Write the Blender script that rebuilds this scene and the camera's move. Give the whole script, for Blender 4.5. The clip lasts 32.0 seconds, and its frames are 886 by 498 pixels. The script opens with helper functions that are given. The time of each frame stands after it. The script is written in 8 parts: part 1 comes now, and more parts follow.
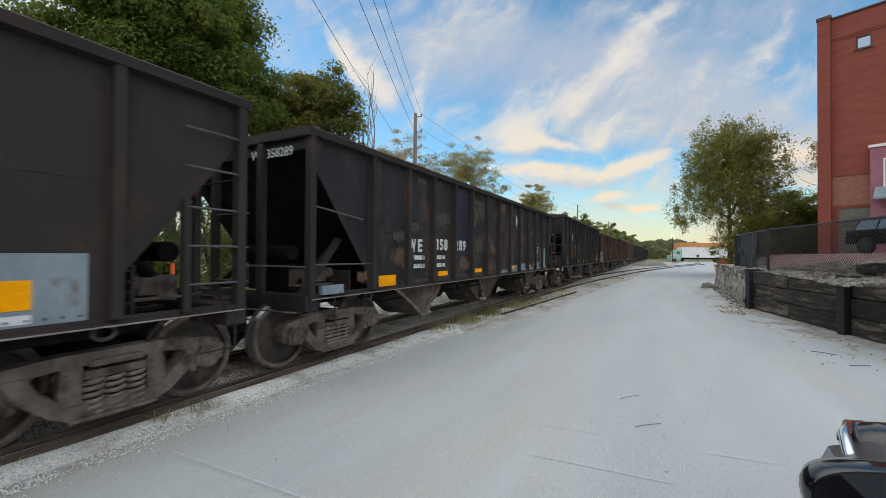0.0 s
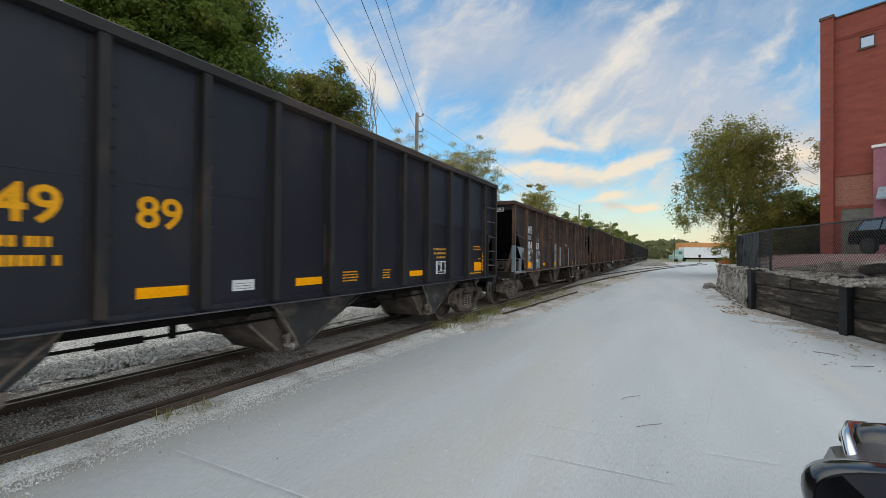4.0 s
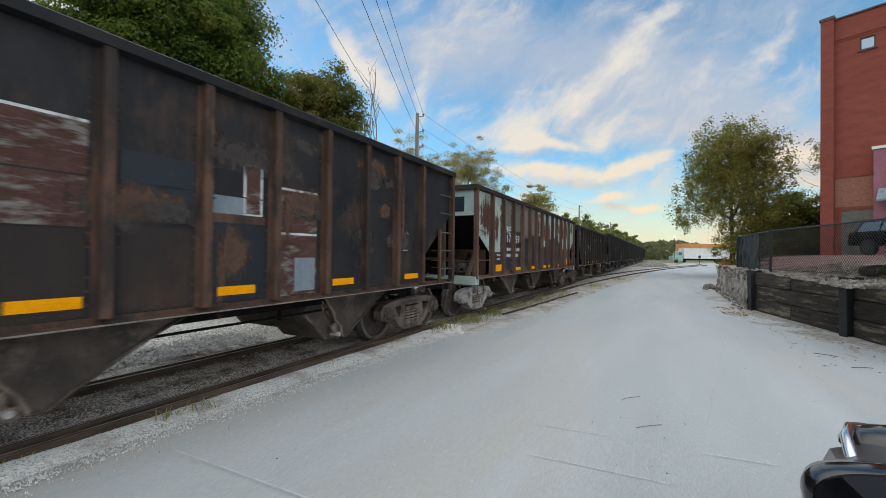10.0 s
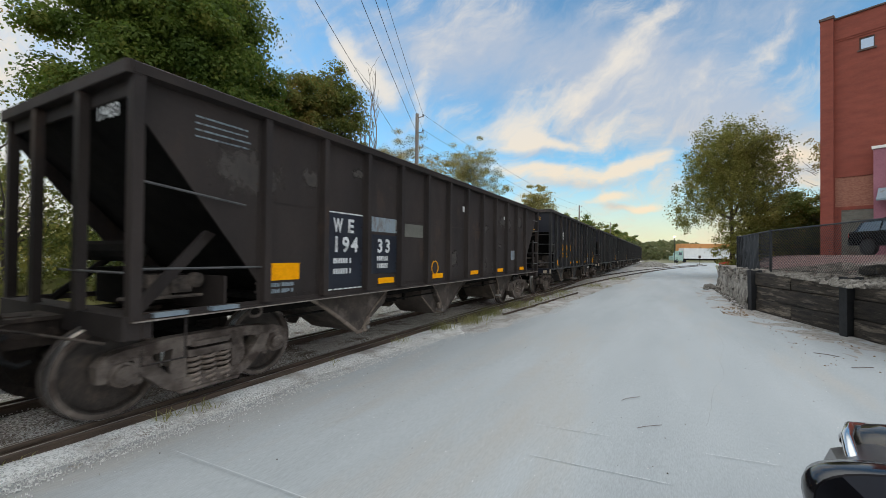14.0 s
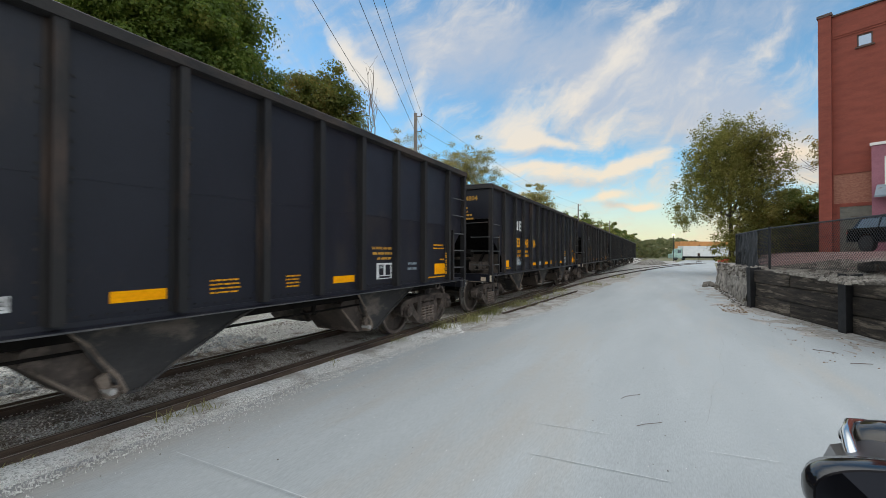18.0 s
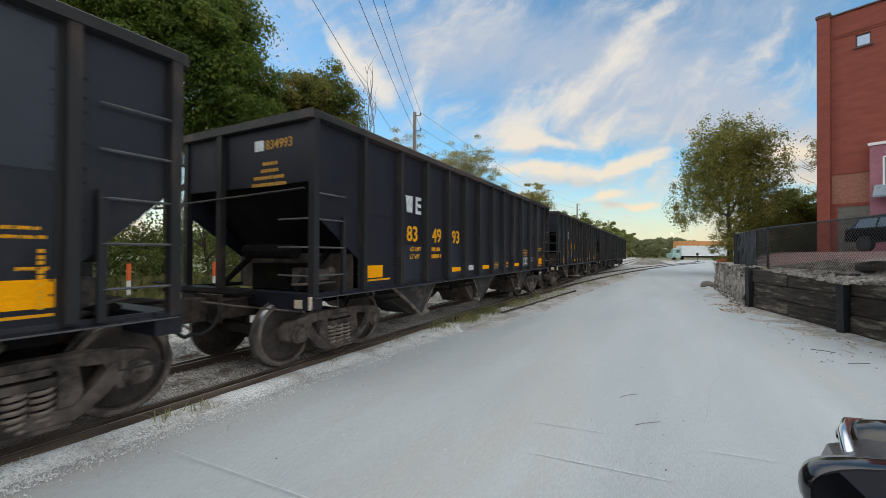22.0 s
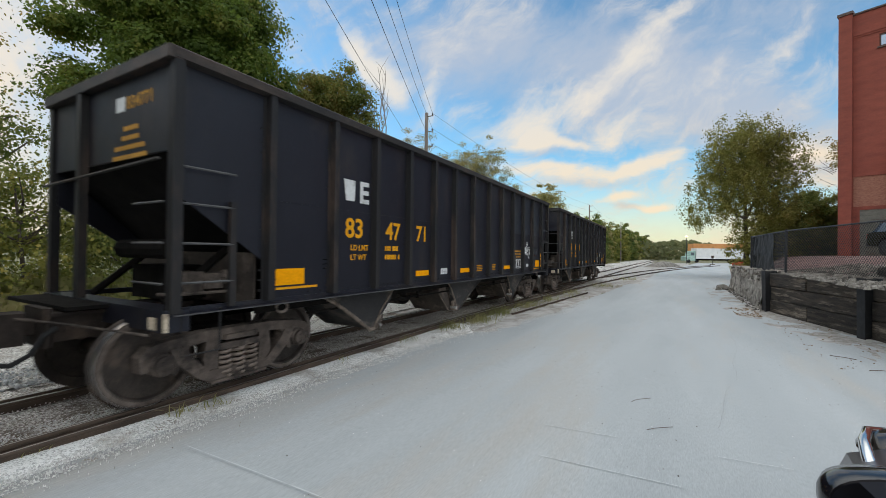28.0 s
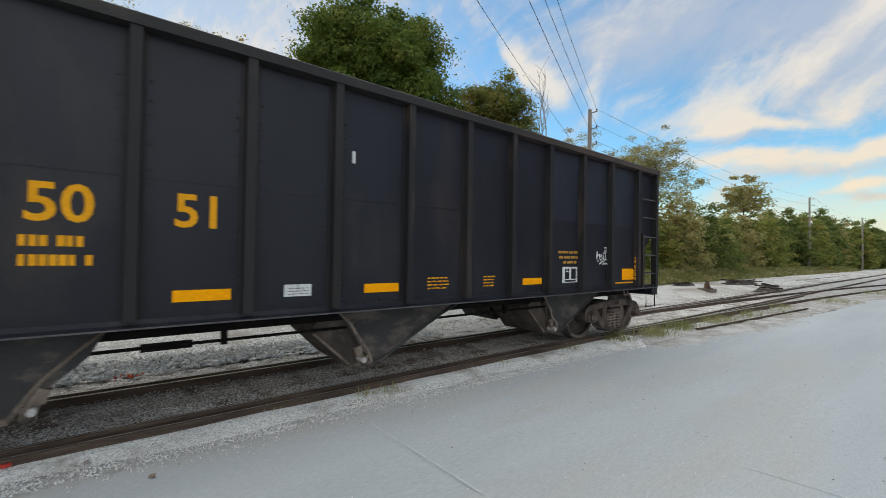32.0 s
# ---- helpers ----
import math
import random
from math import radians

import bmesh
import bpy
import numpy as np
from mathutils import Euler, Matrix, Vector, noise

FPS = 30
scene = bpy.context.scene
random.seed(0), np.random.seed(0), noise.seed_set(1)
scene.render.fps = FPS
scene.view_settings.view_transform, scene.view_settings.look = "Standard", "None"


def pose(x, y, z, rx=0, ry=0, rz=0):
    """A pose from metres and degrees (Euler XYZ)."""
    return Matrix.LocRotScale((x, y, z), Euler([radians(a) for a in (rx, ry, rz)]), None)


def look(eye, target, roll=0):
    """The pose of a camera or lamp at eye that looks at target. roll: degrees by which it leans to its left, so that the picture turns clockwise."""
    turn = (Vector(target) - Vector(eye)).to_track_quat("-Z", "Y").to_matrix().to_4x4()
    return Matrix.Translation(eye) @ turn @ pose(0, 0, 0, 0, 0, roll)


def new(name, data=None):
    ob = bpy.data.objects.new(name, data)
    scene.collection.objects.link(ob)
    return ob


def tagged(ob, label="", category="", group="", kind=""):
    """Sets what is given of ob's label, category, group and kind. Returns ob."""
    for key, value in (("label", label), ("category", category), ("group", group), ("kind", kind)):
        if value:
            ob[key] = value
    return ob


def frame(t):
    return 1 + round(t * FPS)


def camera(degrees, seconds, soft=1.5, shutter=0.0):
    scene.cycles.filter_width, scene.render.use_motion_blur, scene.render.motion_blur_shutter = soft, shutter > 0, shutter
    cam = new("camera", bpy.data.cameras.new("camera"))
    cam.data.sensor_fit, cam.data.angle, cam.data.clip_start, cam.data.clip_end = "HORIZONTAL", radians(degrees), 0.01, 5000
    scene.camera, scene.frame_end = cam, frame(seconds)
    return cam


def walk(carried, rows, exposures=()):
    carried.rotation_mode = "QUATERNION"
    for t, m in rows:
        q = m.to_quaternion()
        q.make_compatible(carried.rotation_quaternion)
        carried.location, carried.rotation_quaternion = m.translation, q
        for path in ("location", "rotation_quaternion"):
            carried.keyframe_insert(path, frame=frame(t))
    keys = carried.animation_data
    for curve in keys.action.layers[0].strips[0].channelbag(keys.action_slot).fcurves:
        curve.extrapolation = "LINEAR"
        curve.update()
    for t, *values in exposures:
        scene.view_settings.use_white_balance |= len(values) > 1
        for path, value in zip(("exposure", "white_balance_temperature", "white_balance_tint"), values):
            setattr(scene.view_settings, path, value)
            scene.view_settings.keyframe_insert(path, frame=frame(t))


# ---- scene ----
import collections

cam = camera(95, 32.0, soft=0.75, shutter=0.2)
EYE = 1.83
RAIL = 0.115
CAR_Z = 0.15
# the track: its middle at y = 4, and its turn from the y axis
TRACK_X, TRACK_TURN = -5.873, 1.362


def lean(y):
    """How far the track has moved sideways at y."""
    return -math.tan(radians(TRACK_TURN)) * (y - 4)


def on_track(s, z=0.0):
    """A pose on the middle of the track, s metres along it."""
    a = radians(TRACK_TURN)
    return pose(TRACK_X - math.sin(a) * (s - 4), 4 + math.cos(a) * (s - 4), z, 0, 0, TRACK_TURN)


def travel(t):
    """Metres that the train has gone after t seconds."""
    return 5.7653 * t - 0.00625 * t * t


def view(x, y, z, yaw, pitch, roll):
    return pose(x, y, z, 0, 0, yaw) @ pose(0, 0, 0, 90 + pitch) @ pose(0, 0, 0, 0, 0, roll)


EXPOSURE = 0.06
walk(cam, [
    (0, view(0, 0, 1.83, 29.48, 0.62, 0.39)),
    (0.5, view(0, 0, 1.83, 29.53, 0.66, 0.43)),
    (1, view(0, 0, 1.83, 29.60, 0.63, 0.44)),
    (1.5, view(0, 0, 1.83, 29.65, 0.65, 0.41)),
    (2, view(0, 0, 1.83, 29.68, 0.62, 0.39)),
    (2.5, view(0, 0, 1.83, 29.69, 0.62, 0.38)),
    (3, view(0, 0, 1.83, 29.68, 0.60, 0.42)),
    (3.5, view(0, 0, 1.83, 29.67, 0.55, 0.50)),
    (5.5, view(0, 0, 1.83, 29.66, 0.69, 0.53)),
    (6, view(0, 0, 1.83, 29.59, 0.75, 0.54)),
    (6.5, view(0, 0, 1.83, 29.53, 0.76, 0.56)),
    (7, view(0, 0, 1.83, 29.53, 0.73, 0.56)),
    (7.5, view(0, 0, 1.83, 29.54, 0.70, 0.51)),
    (8, view(0, 0, 1.83, 29.58, 0.67, 0.44)),
    (8.5, view(0, 0, 1.83, 29.59, 0.65, 0.46)),
    (9, view(0, 0, 1.83, 29.59, 0.64, 0.51)),
    (9.5, view(0, 0, 1.83, 29.62, 0.61, 0.60)),
    (10, view(0, 0, 1.83, 29.67, 0.61, 0.64)),
    (10.5, view(0, 0, 1.83, 29.72, 0.63, 0.69)),
    (11, view(0, 0, 1.83, 29.76, 0.67, 0.65)),
    (11.5, view(0, 0, 1.83, 29.75, 0.70, 0.61)),
    (12, view(0, 0, 1.83, 29.71, 0.68, 0.63)),
    (12.5, view(0, 0, 1.83, 29.68, 0.66, 0.62)),
    (13, view(0, 0, 1.83, 29.68, 0.66, 0.59)),
    (13.5, view(0, 0, 1.83, 29.69, 0.67, 0.54)),
    (14, view(0, 0, 1.83, 29.68, 0.67, 0.54)),
    (14.5, view(0, 0, 1.83, 29.68, 0.69, 0.51)),
    (16.5, view(0, 0, 1.83, 29.66, 0.62, 0.34)),
    (17, view(0, 0, 1.83, 29.65, 0.59, 0.28)),
    (17.5, view(0, 0, 1.83, 29.61, 0.59, 0.21)),
    (18, view(0, 0, 1.83, 29.58, 0.57, 0.18)),
    (18.5, view(0, 0, 1.83, 29.59, 0.60, 0.12)),
    (19, view(0, 0, 1.83, 29.59, 0.61, 0.11)),
    (19.5, view(0, 0, 1.83, 29.57, 0.60, 0.01)),
    (20, view(0, 0, 1.83, 29.49, 0.53, 0.03)),
    (20.5, view(0, 0, 1.83, 29.43, 0.52, 0.05)),
    (21, view(0, 0, 1.83, 29.39, 0.49, 0.15)),
    (21.5, view(0, 0, 1.83, 29.40, 0.46, 0.24)),
    (22, view(0, 0, 1.83, 29.43, 0.46, 0.28)),
    (22.5, view(0, 0, 1.83, 29.46, 0.43, 0.22)),
    (23, view(0, 0, 1.83, 29.50, 0.40, 0.20)),
    (23.5, view(0, 0, 1.83, 29.54, 0.40, 0.23)),
    (24, view(0, 0, 1.83, 29.58, 0.35, 0.32)),
    (24.5, view(0, 0, 1.83, 29.67, 0.31, 0.43)),
    (25, view(0, 0, 1.83, 29.77, 0.28, 0.47)),
    (25.5, view(0, 0, 1.83, 29.89, 0.27, 0.54)),
    (27.5, view(0, 0, 1.83, 30.72, 0.49, 0.78)),
    (28, view(0, 0, 1.83, 30.95, 0.53, 0.77)),
    (28.5, view(0, 0, 1.83, 31.22, 0.60, 0.76)),
    (29, view(0, 0, 1.83, 31.62, 0.73, 0.71)),
    (29.5, view(0, 0, 1.83, 32.27, 0.78, 0.73)),
    (30, view(0, 0, 1.83, 33.48, 0.85, 0.68)),
    (30.5, view(0, 0, 1.83, 35.74, 0.92, 0.66)),
    (31, view(0, 0, 1.83, 39.49, 0.94, 0.67)),
    (31.5, view(0, 0, 1.83, 45.20, 0.91, 0.71)),
    (32, view(0, 0, 1.83, 53.24, 0.83, 0.90)),
], exposures=((0, EXPOSURE), (32, EXPOSURE)))


# ---- light ----
SUN_AZ, SUN_EL = 95.0, 22.0


def build_world():
    world = bpy.data.worlds.new("world")
    scene.world = world
    world.use_nodes = True
    nt = world.node_tree
    nt.nodes.clear()
    N, L = nt.nodes.new, nt.links.new
    out, bg = N("ShaderNodeOutputWorld"), N("ShaderNodeBackground")
    sky = N("ShaderNodeTexSky")
    sky.sky_type, sky.sun_disc = "NISHITA", False
    sky.sun_elevation, sky.sun_rotation = radians(SUN_EL), radians(-SUN_AZ)
    sky.air_density, sky.dust_density, sky.ozone_density = 1.0, 0.12, 2.0
    gain = N("ShaderNodeMix")
    gain.data_type, gain.blend_type = "RGBA", "MULTIPLY"
    gain.inputs[0].default_value = 1.0
    gain.inputs[7].default_value = (SKY_GAIN[0], SKY_GAIN[1], SKY_GAIN[2], 1)
    L(sky.outputs[0], gain.inputs[6])
    tc, sep = N("ShaderNodeTexCoord"), N("ShaderNodeSeparateXYZ")
    L(tc.outputs["Generated"], sep.inputs[0])

    def math_node(op, a, b=None, clamp=False):
        n = N("ShaderNodeMath")
        n.operation, n.use_clamp = op, clamp
        for i, v in enumerate((a, b)):
            if v is None:
                continue
            if isinstance(v, (int, float)):
                n.inputs[i].default_value = v
            else:
                L(v, n.inputs[i])
        return n.outputs[0]

    def vec(op, a, b=None):
        n = N("ShaderNodeVectorMath")
        n.operation = op
        for i, v in enumerate((a, b)):
            if v is None:
                continue
            if isinstance(v, tuple):
                n.inputs[i].default_value = v
            else:
                L(v, n.inputs[i])
        return n.outputs["Value"] if op == "DOT_PRODUCT" or op == "LENGTH" else n.outputs[0]

    def ramp(x, lo, hi, a=0.0, b=1.0):
        n = N("ShaderNodeMapRange")
        n.interpolation_type = "SMOOTHSTEP"
        n.inputs[1].default_value, n.inputs[2].default_value, n.inputs[3].default_value, n.inputs[4].default_value = lo, hi, a, b
        L(x, n.inputs[0])
        return n.outputs[0]

    def blend(fac, x, y):
        n = N("ShaderNodeMix")
        n.data_type = "RGBA"
        L(fac, n.inputs[0])
        for i, v in ((6, x), (7, y)):
            if isinstance(v, tuple):
                n.inputs[i].default_value = (*v, 1)
            else:
                L(v, n.inputs[i])
        return n.outputs[2]

    way = tc.outputs["Generated"]
    zz = sep.outputs[2]
    # coordinates on a plane that faces the middle of the sky above the road
    c, s_ = math.cos(radians(30)), math.sin(radians(30))
    ahead = math_node("MAXIMUM", vec("DOT_PRODUCT", way, (-s_, c, 0.0)), 0.08)
    px = math_node("DIVIDE", vec("DOT_PRODUCT", way, (c, s_, 0.0)), ahead)
    py = math_node("DIVIDE", zz, ahead)
    flat = N("ShaderNodeCombineXYZ")
    L(px, flat.inputs[0]), L(py, flat.inputs[1])
    def layer(source, scale, detail, rough, stretch, turn, shift, distortion=0.6):
        m, n = N("ShaderNodeMapping"), N("ShaderNodeTexNoise")
        m.vector_type = "TEXTURE"
        m.inputs["Scale"].default_value = (stretch, 1, 1)
        m.inputs["Rotation"].default_value = (0, 0, radians(turn))
        m.inputs["Location"].default_value = shift
        L(source, m.inputs[0])
        n.inputs["Scale"].default_value, n.inputs["Detail"].default_value = scale, detail
        n.inputs["Roughness"].default_value, n.inputs["Distortion"].default_value = rough, distortion
        L(m.outputs[0], n.inputs["Vector"])
        return n.outputs["Fac"]

    def bank(x, y, rx, ry, turn, amount):
        m = N("ShaderNodeMapping")
        m.vector_type = "TEXTURE"
        m.inputs["Location"].default_value = (x, y, 0)
        m.inputs["Rotation"].default_value = (0, 0, radians(turn))
        m.inputs["Scale"].default_value = (rx, ry, 1)
        L(bent, m.inputs[0])
        return ramp(vec("LENGTH", m.outputs[0]), 0.0, 1.0, amount, 0.0)

    # broad swirls bend every bank a little
    swirl = N("ShaderNodeTexNoise")
    swirl.inputs["Scale"].default_value, swirl.inputs["Detail"].default_value = 5.0, 6
    L(flat.outputs[0], swirl.inputs["Vector"])
    push = vec("MULTIPLY", vec("SUBTRACT", swirl.outputs["Color"], (0.5, 0.5, 0.5)), (0.16, 0.10, 0.0))
    bent = vec("ADD", flat.outputs[0], push)

    # streaks: slanting up, falling on the left, level near the horizon
    rise = layer(bent, 3.4, 13, 0.66, 2.6, 46, (0.4, 6.1, 0), 0.2)
    fall = layer(bent, 3.6, 13, 0.66, 2.6, -58, (4.4, 2.1, 0), 0.2)
    level = layer(bent, 8.5, 13, 0.68, 3.0, 8, (2.2, 9.1, 0), 0.2)
    fine = layer(bent, 15.0, 8, 0.6, 2.0, 30, (7.0, 3.0, 0), 0.2)
    streak = blend(ramp(py, 0.20, 0.34), level, rise)
    streak = blend(ramp(px, -0.22, -0.02, 1.0, 0.0), streak, fall)
    grain = math_node("ADD", math_node("MULTIPLY", math_node("SUBTRACT", streak, 0.5), 2.6), math_node("MULTIPLY", math_node("SUBTRACT", fine, 0.5), 1.2))

    cream, veil = grain, math_node("MULTIPLY", grain, 0.8)
    for b in CREAM_BANKS:
        cream = math_node("ADD", cream, bank(*b))
    for b in VEIL_BANKS:
        veil = math_node("ADD", veil, bank(*b))
    cream_cover, veil_cover = ramp(cream, -0.08, 0.9), ramp(veil, -0.22, 0.98)
    lit = blend(ramp(zz, 0.08, 0.40), (0.95, 0.77, 0.54), (0.84, 0.78, 0.69))
    # bright even cover overhead and in the half of the sky behind the viewer
    back = math_node("MULTIPLY", ramp(vec("DOT_PRODUCT", way, (-s_, c, 0.0)), -0.35, 0.1, 1.0, 0.0), ramp(zz, 0.0, 0.12))
    even = math_node("MAXIMUM", ramp(zz, 0.55, 0.8), back)
    clear = blend(ramp(zz, 0.0, 0.20, HAZE, 0.0), gain.outputs[2], (0.86, 0.72, 0.46))
    col = blend(math_node("MULTIPLY", veil_cover, 0.78), clear, blend(ramp(zz, 0.1, 0.35), (0.66, 0.56, 0.48), (0.50, 0.545, 0.63)))
    col = blend(math_node("MULTIPLY", cream_cover, 0.88), col, lit)
    col = blend(math_node("MULTIPLY", even, 0.92), col, ZENITH)
    L(col, bg.inputs[0])
    bg.inputs[1].default_value = 1.0
    L(bg.outputs[0], out.inputs[0])


# cloud banks: place, half lengths, slant, amount
CREAM_BANKS = [(0.43, 0.49, 0.30, 0.07, 46, 0.75), (0.25, 0.37, 0.20, 0.10, 24, 0.8), (0.14, 0.29, 0.14, 0.08, 18, 0.7), (0.205, 0.272, 0.07, 0.045, 0, 0.9),
               (0.28, 0.266, 0.09, 0.025, 0, 0.8), (0.02, 0.35, 0.14, 0.06, 10, 0.4), (0.30, 0.20, 0.30, 0.036, 4, 0.75), (0.48, 0.22, 0.18, 0.035, 14, 0.9),
               (0.19, 0.21, 0.14, 0.03, 0, 0.7), (0.405, 0.145, 0.08, 0.018, 12, 0.9), (0.49, 0.128, 0.085, 0.016, 4, 1.0), (0.40, 0.29, 0.17, 0.05, 40, 0.5),
               (-0.20, 0.47, 0.20, 0.05, -55, 0.95), (-0.055, 0.38, 0.12, 0.035, 80, 0.5), (0.77, 0.49, 0.26, 0.06, 45, 0.3), (0.86, 0.25, 0.22, 0.05, 5, 0.7),
               (-1.35, 0.5, 0.65, 0.5, 20, 1.0)]
VEIL_BANKS = [(0.13, 0.50, 0.50, 0.20, 5, 0.9), (0.68, 0.36, 0.55, 0.20, -18, 1.1), (0.37, 0.40, 0.28, 0.12, 40, 0.7), (0.75, 0.60, 0.5, 0.2, 10, 0.6),
              (0.21, 0.245, 0.08, 0.03, 0, 0.6), (0.34, 0.18, 0.22, 0.025, 4, 0.6), (0.42, 0.125, 0.07, 0.014, 0, 0.7), (0.9, 0.22, 0.3, 0.08, 0, 0.7),
              (-1.0, 0.3, 0.5, 0.3, 10, 0.6), (-2.6, 0.9, 3.0, 2.6, 0, 1.9)]
HAZE = 0.75
ZENITH = (1.36, 1.42, 1.44)
SKY_GAIN = (0.128, 0.185, 0.192)
build_world()
sun = new("sun", bpy.data.lights.new("sun", "SUN"))
sun.data.energy, sun.data.angle, sun.data.color = 0.5, radians(30), (1.0, 0.82, 0.62)
_d = Vector((-math.sin(radians(SUN_AZ)) * math.cos(radians(SUN_EL)), math.cos(radians(SUN_AZ)) * math.cos(radians(SUN_EL)), math.sin(radians(SUN_EL))))
sun.matrix_world = look(_d * 60, (0, 0, 0))


# ---- materials ----
def material(name, a, b, scale=3.0, rough=0.8, metal=0.0, bump=0.2, fine=40.0, c=None, c_amount=0.35, c_scale=0.8, stretch=(1, 1, 1), spread=0.0, spec=0.5, lo=0.35, hi=0.65):
    """Two tones by a broad noise, a third in stains, fine grain and relief."""
    m = bpy.data.materials.new(name)
    m.use_nodes = True
    nt = m.node_tree
    bsdf = nt.nodes["Principled BSDF"]
    N, L = nt.nodes.new, nt.links.new
    tc, mp = N("ShaderNodeTexCoord"), N("ShaderNodeMapping")
    mp.inputs["Scale"].default_value = stretch
    info = N("ShaderNodeObjectInfo")
    shift = N("ShaderNodeVectorMath")
    shift.operation = "MULTIPLY_ADD"
    shift.inputs[1].default_value = (37, 23, 11)
    L(info.outputs["Random"], shift.inputs[0]), L(tc.outputs["Object"], shift.inputs[2])
    L(shift.outputs[0], mp.inputs[0])

    def noise_at(s, d=6, r=0.6):
        n = N("ShaderNodeTexNoise")
        n.inputs["Scale"].default_value, n.inputs["Detail"].default_value, n.inputs["Roughness"].default_value = s, d, r
        L(mp.outputs[0], n.inputs["Vector"])
        return n.outputs["Fac"]

    def ramp(fac, p, q):
        n = N("ShaderNodeMapRange")
        n.inputs[1].default_value, n.inputs[2].default_value = p, q
        L(fac, n.inputs[0])
        return n.outputs[0]

    def mix(fac, x, y):
        n = N("ShaderNodeMix")
        n.data_type = "RGBA"
        if isinstance(fac, float):
            n.inputs[0].default_value = fac
        else:
            L(fac, n.inputs[0])
        for i, v in ((6, x), (7, y)):
            if isinstance(v, tuple):
                n.inputs[i].default_value = (*v, 1)
            else:
                L(v, n.inputs[i])
        return n.outputs[2]

    col = mix(ramp(noise_at(scale), lo, hi), a, b)
    if c:
        col = mix(ramp(noise_at(c_scale, 9, 0.68), 0.62 - c_amount * 0.3, 0.74 - c_amount * 0.3), col, c)
    grain = noise_at(fine, 4, 0.7)
    g = N("ShaderNodeMix")
    g.data_type, g.blend_type = "RGBA", "MULTIPLY"
    g.inputs[0].default_value = 0.55
    gr = N("ShaderNodeMapRange")
    gr.inputs[1].default_value, gr.inputs[2].default_value, gr.inputs[3].default_value, gr.inputs[4].default_value = 0.3, 0.7, 0.72, 1.2
    L(grain, gr.inputs[0])
    L(col, g.inputs[6]), L(gr.outputs[0], g.inputs[7])
    col = g.outputs[2]
    if spread:
        hsv, rr = N("ShaderNodeHueSaturation"), N("ShaderNodeMapRange")
        rr.inputs[3].default_value, rr.inputs[4].default_value = 1 - spread, 1 + spread
        L(info.outputs["Random"], rr.inputs[0]), L(rr.outputs[0], hsv.inputs["Value"]), L(col, hsv.inputs["Color"])
        col = hsv.outputs[0]
    L(col, bsdf.inputs["Base Color"])
    rg = N("ShaderNodeMapRange")
    rg.inputs[3].default_value, rg.inputs[4].default_value = max(0.03, rough - 0.12), min(1, rough + 0.12)
    L(noise_at(scale * 2.3), rg.inputs[0]), L(rg.outputs[0], bsdf.inputs["Roughness"])
    bsdf.inputs["Metallic"].default_value = metal
    bsdf.inputs["Specular IOR Level"].default_value = spec
    if bump:
        bp = N("ShaderNodeBump")
        bp.inputs["Strength"].default_value, bp.inputs["Distance"].default_value = bump, 0.02
        L(grain, bp.inputs["Height"]), L(bp.outputs[0], bsdf.inputs["Normal"])
    return m


def leaf_material(name, a, b, c):
    """Leaves: tone by the island, some light through the blade."""
    m = bpy.data.materials.new(name)
    m.use_nodes = True
    nt = m.node_tree
    bsdf = nt.nodes["Principled BSDF"]
    N, L = nt.nodes.new, nt.links.new
    geo, ramp = N("ShaderNodeNewGeometry"), N("ShaderNodeValToRGB")
    e = ramp.color_ramp.elements
    e[0].color, e[1].color = (*a, 1), (*c, 1)
    mid = e.new(0.55)
    mid.color = (*b, 1)
    spot, keep, rest = N("ShaderNodeTexNoise"), N("ShaderNodeMath"), N("ShaderNodeMath")
    spot.inputs["Scale"].default_value, spot.inputs["Detail"].default_value = 0.9, 4
    L(geo.outputs["Position"], spot.inputs["Vector"])
    keep.operation, keep.inputs[1].default_value, keep.inputs[2].default_value = "MULTIPLY_ADD", 1.9, -0.62
    L(spot.outputs["Fac"], keep.inputs[0])
    rest.operation, rest.inputs[1].default_value = "MULTIPLY_ADD", 0.34
    L(geo.outputs["Random Per Island"], rest.inputs[0]), L(keep.outputs[0], rest.inputs[2])
    L(rest.outputs[0], ramp.inputs[0]), L(ramp.outputs[0], bsdf.inputs["Base Color"])
    bsdf.inputs["Roughness"].default_value = 0.62
    bsdf.inputs["Specular IOR Level"].default_value = 0.25
    tr, add, out = N("ShaderNodeBsdfTranslucent"), N("ShaderNodeMixShader"), nt.nodes["Material Output"]
    L(ramp.outputs[0], tr.inputs[0])
    add.inputs[0].default_value = 0.58
    L(bsdf.outputs[0], add.inputs[1]), L(tr.outputs[0], add.inputs[2]), L(add.outputs[0], out.inputs[0])
    return m


def plain(name, col, rough=0.6, metal=0.0, emit=0.0, spec=0.5):
    m = bpy.data.materials.new(name)
    m.use_nodes = True
    b = m.node_tree.nodes["Principled BSDF"]
    b.inputs["Base Color"].default_value, b.inputs["Roughness"].default_value, b.inputs["Metallic"].default_value = (*col, 1), rough, metal
    b.inputs["Specular IOR Level"].default_value = spec
    if emit:
        b.inputs["Emission Color"].default_value, b.inputs["Emission Strength"].default_value = (*col, 1), emit
    return m


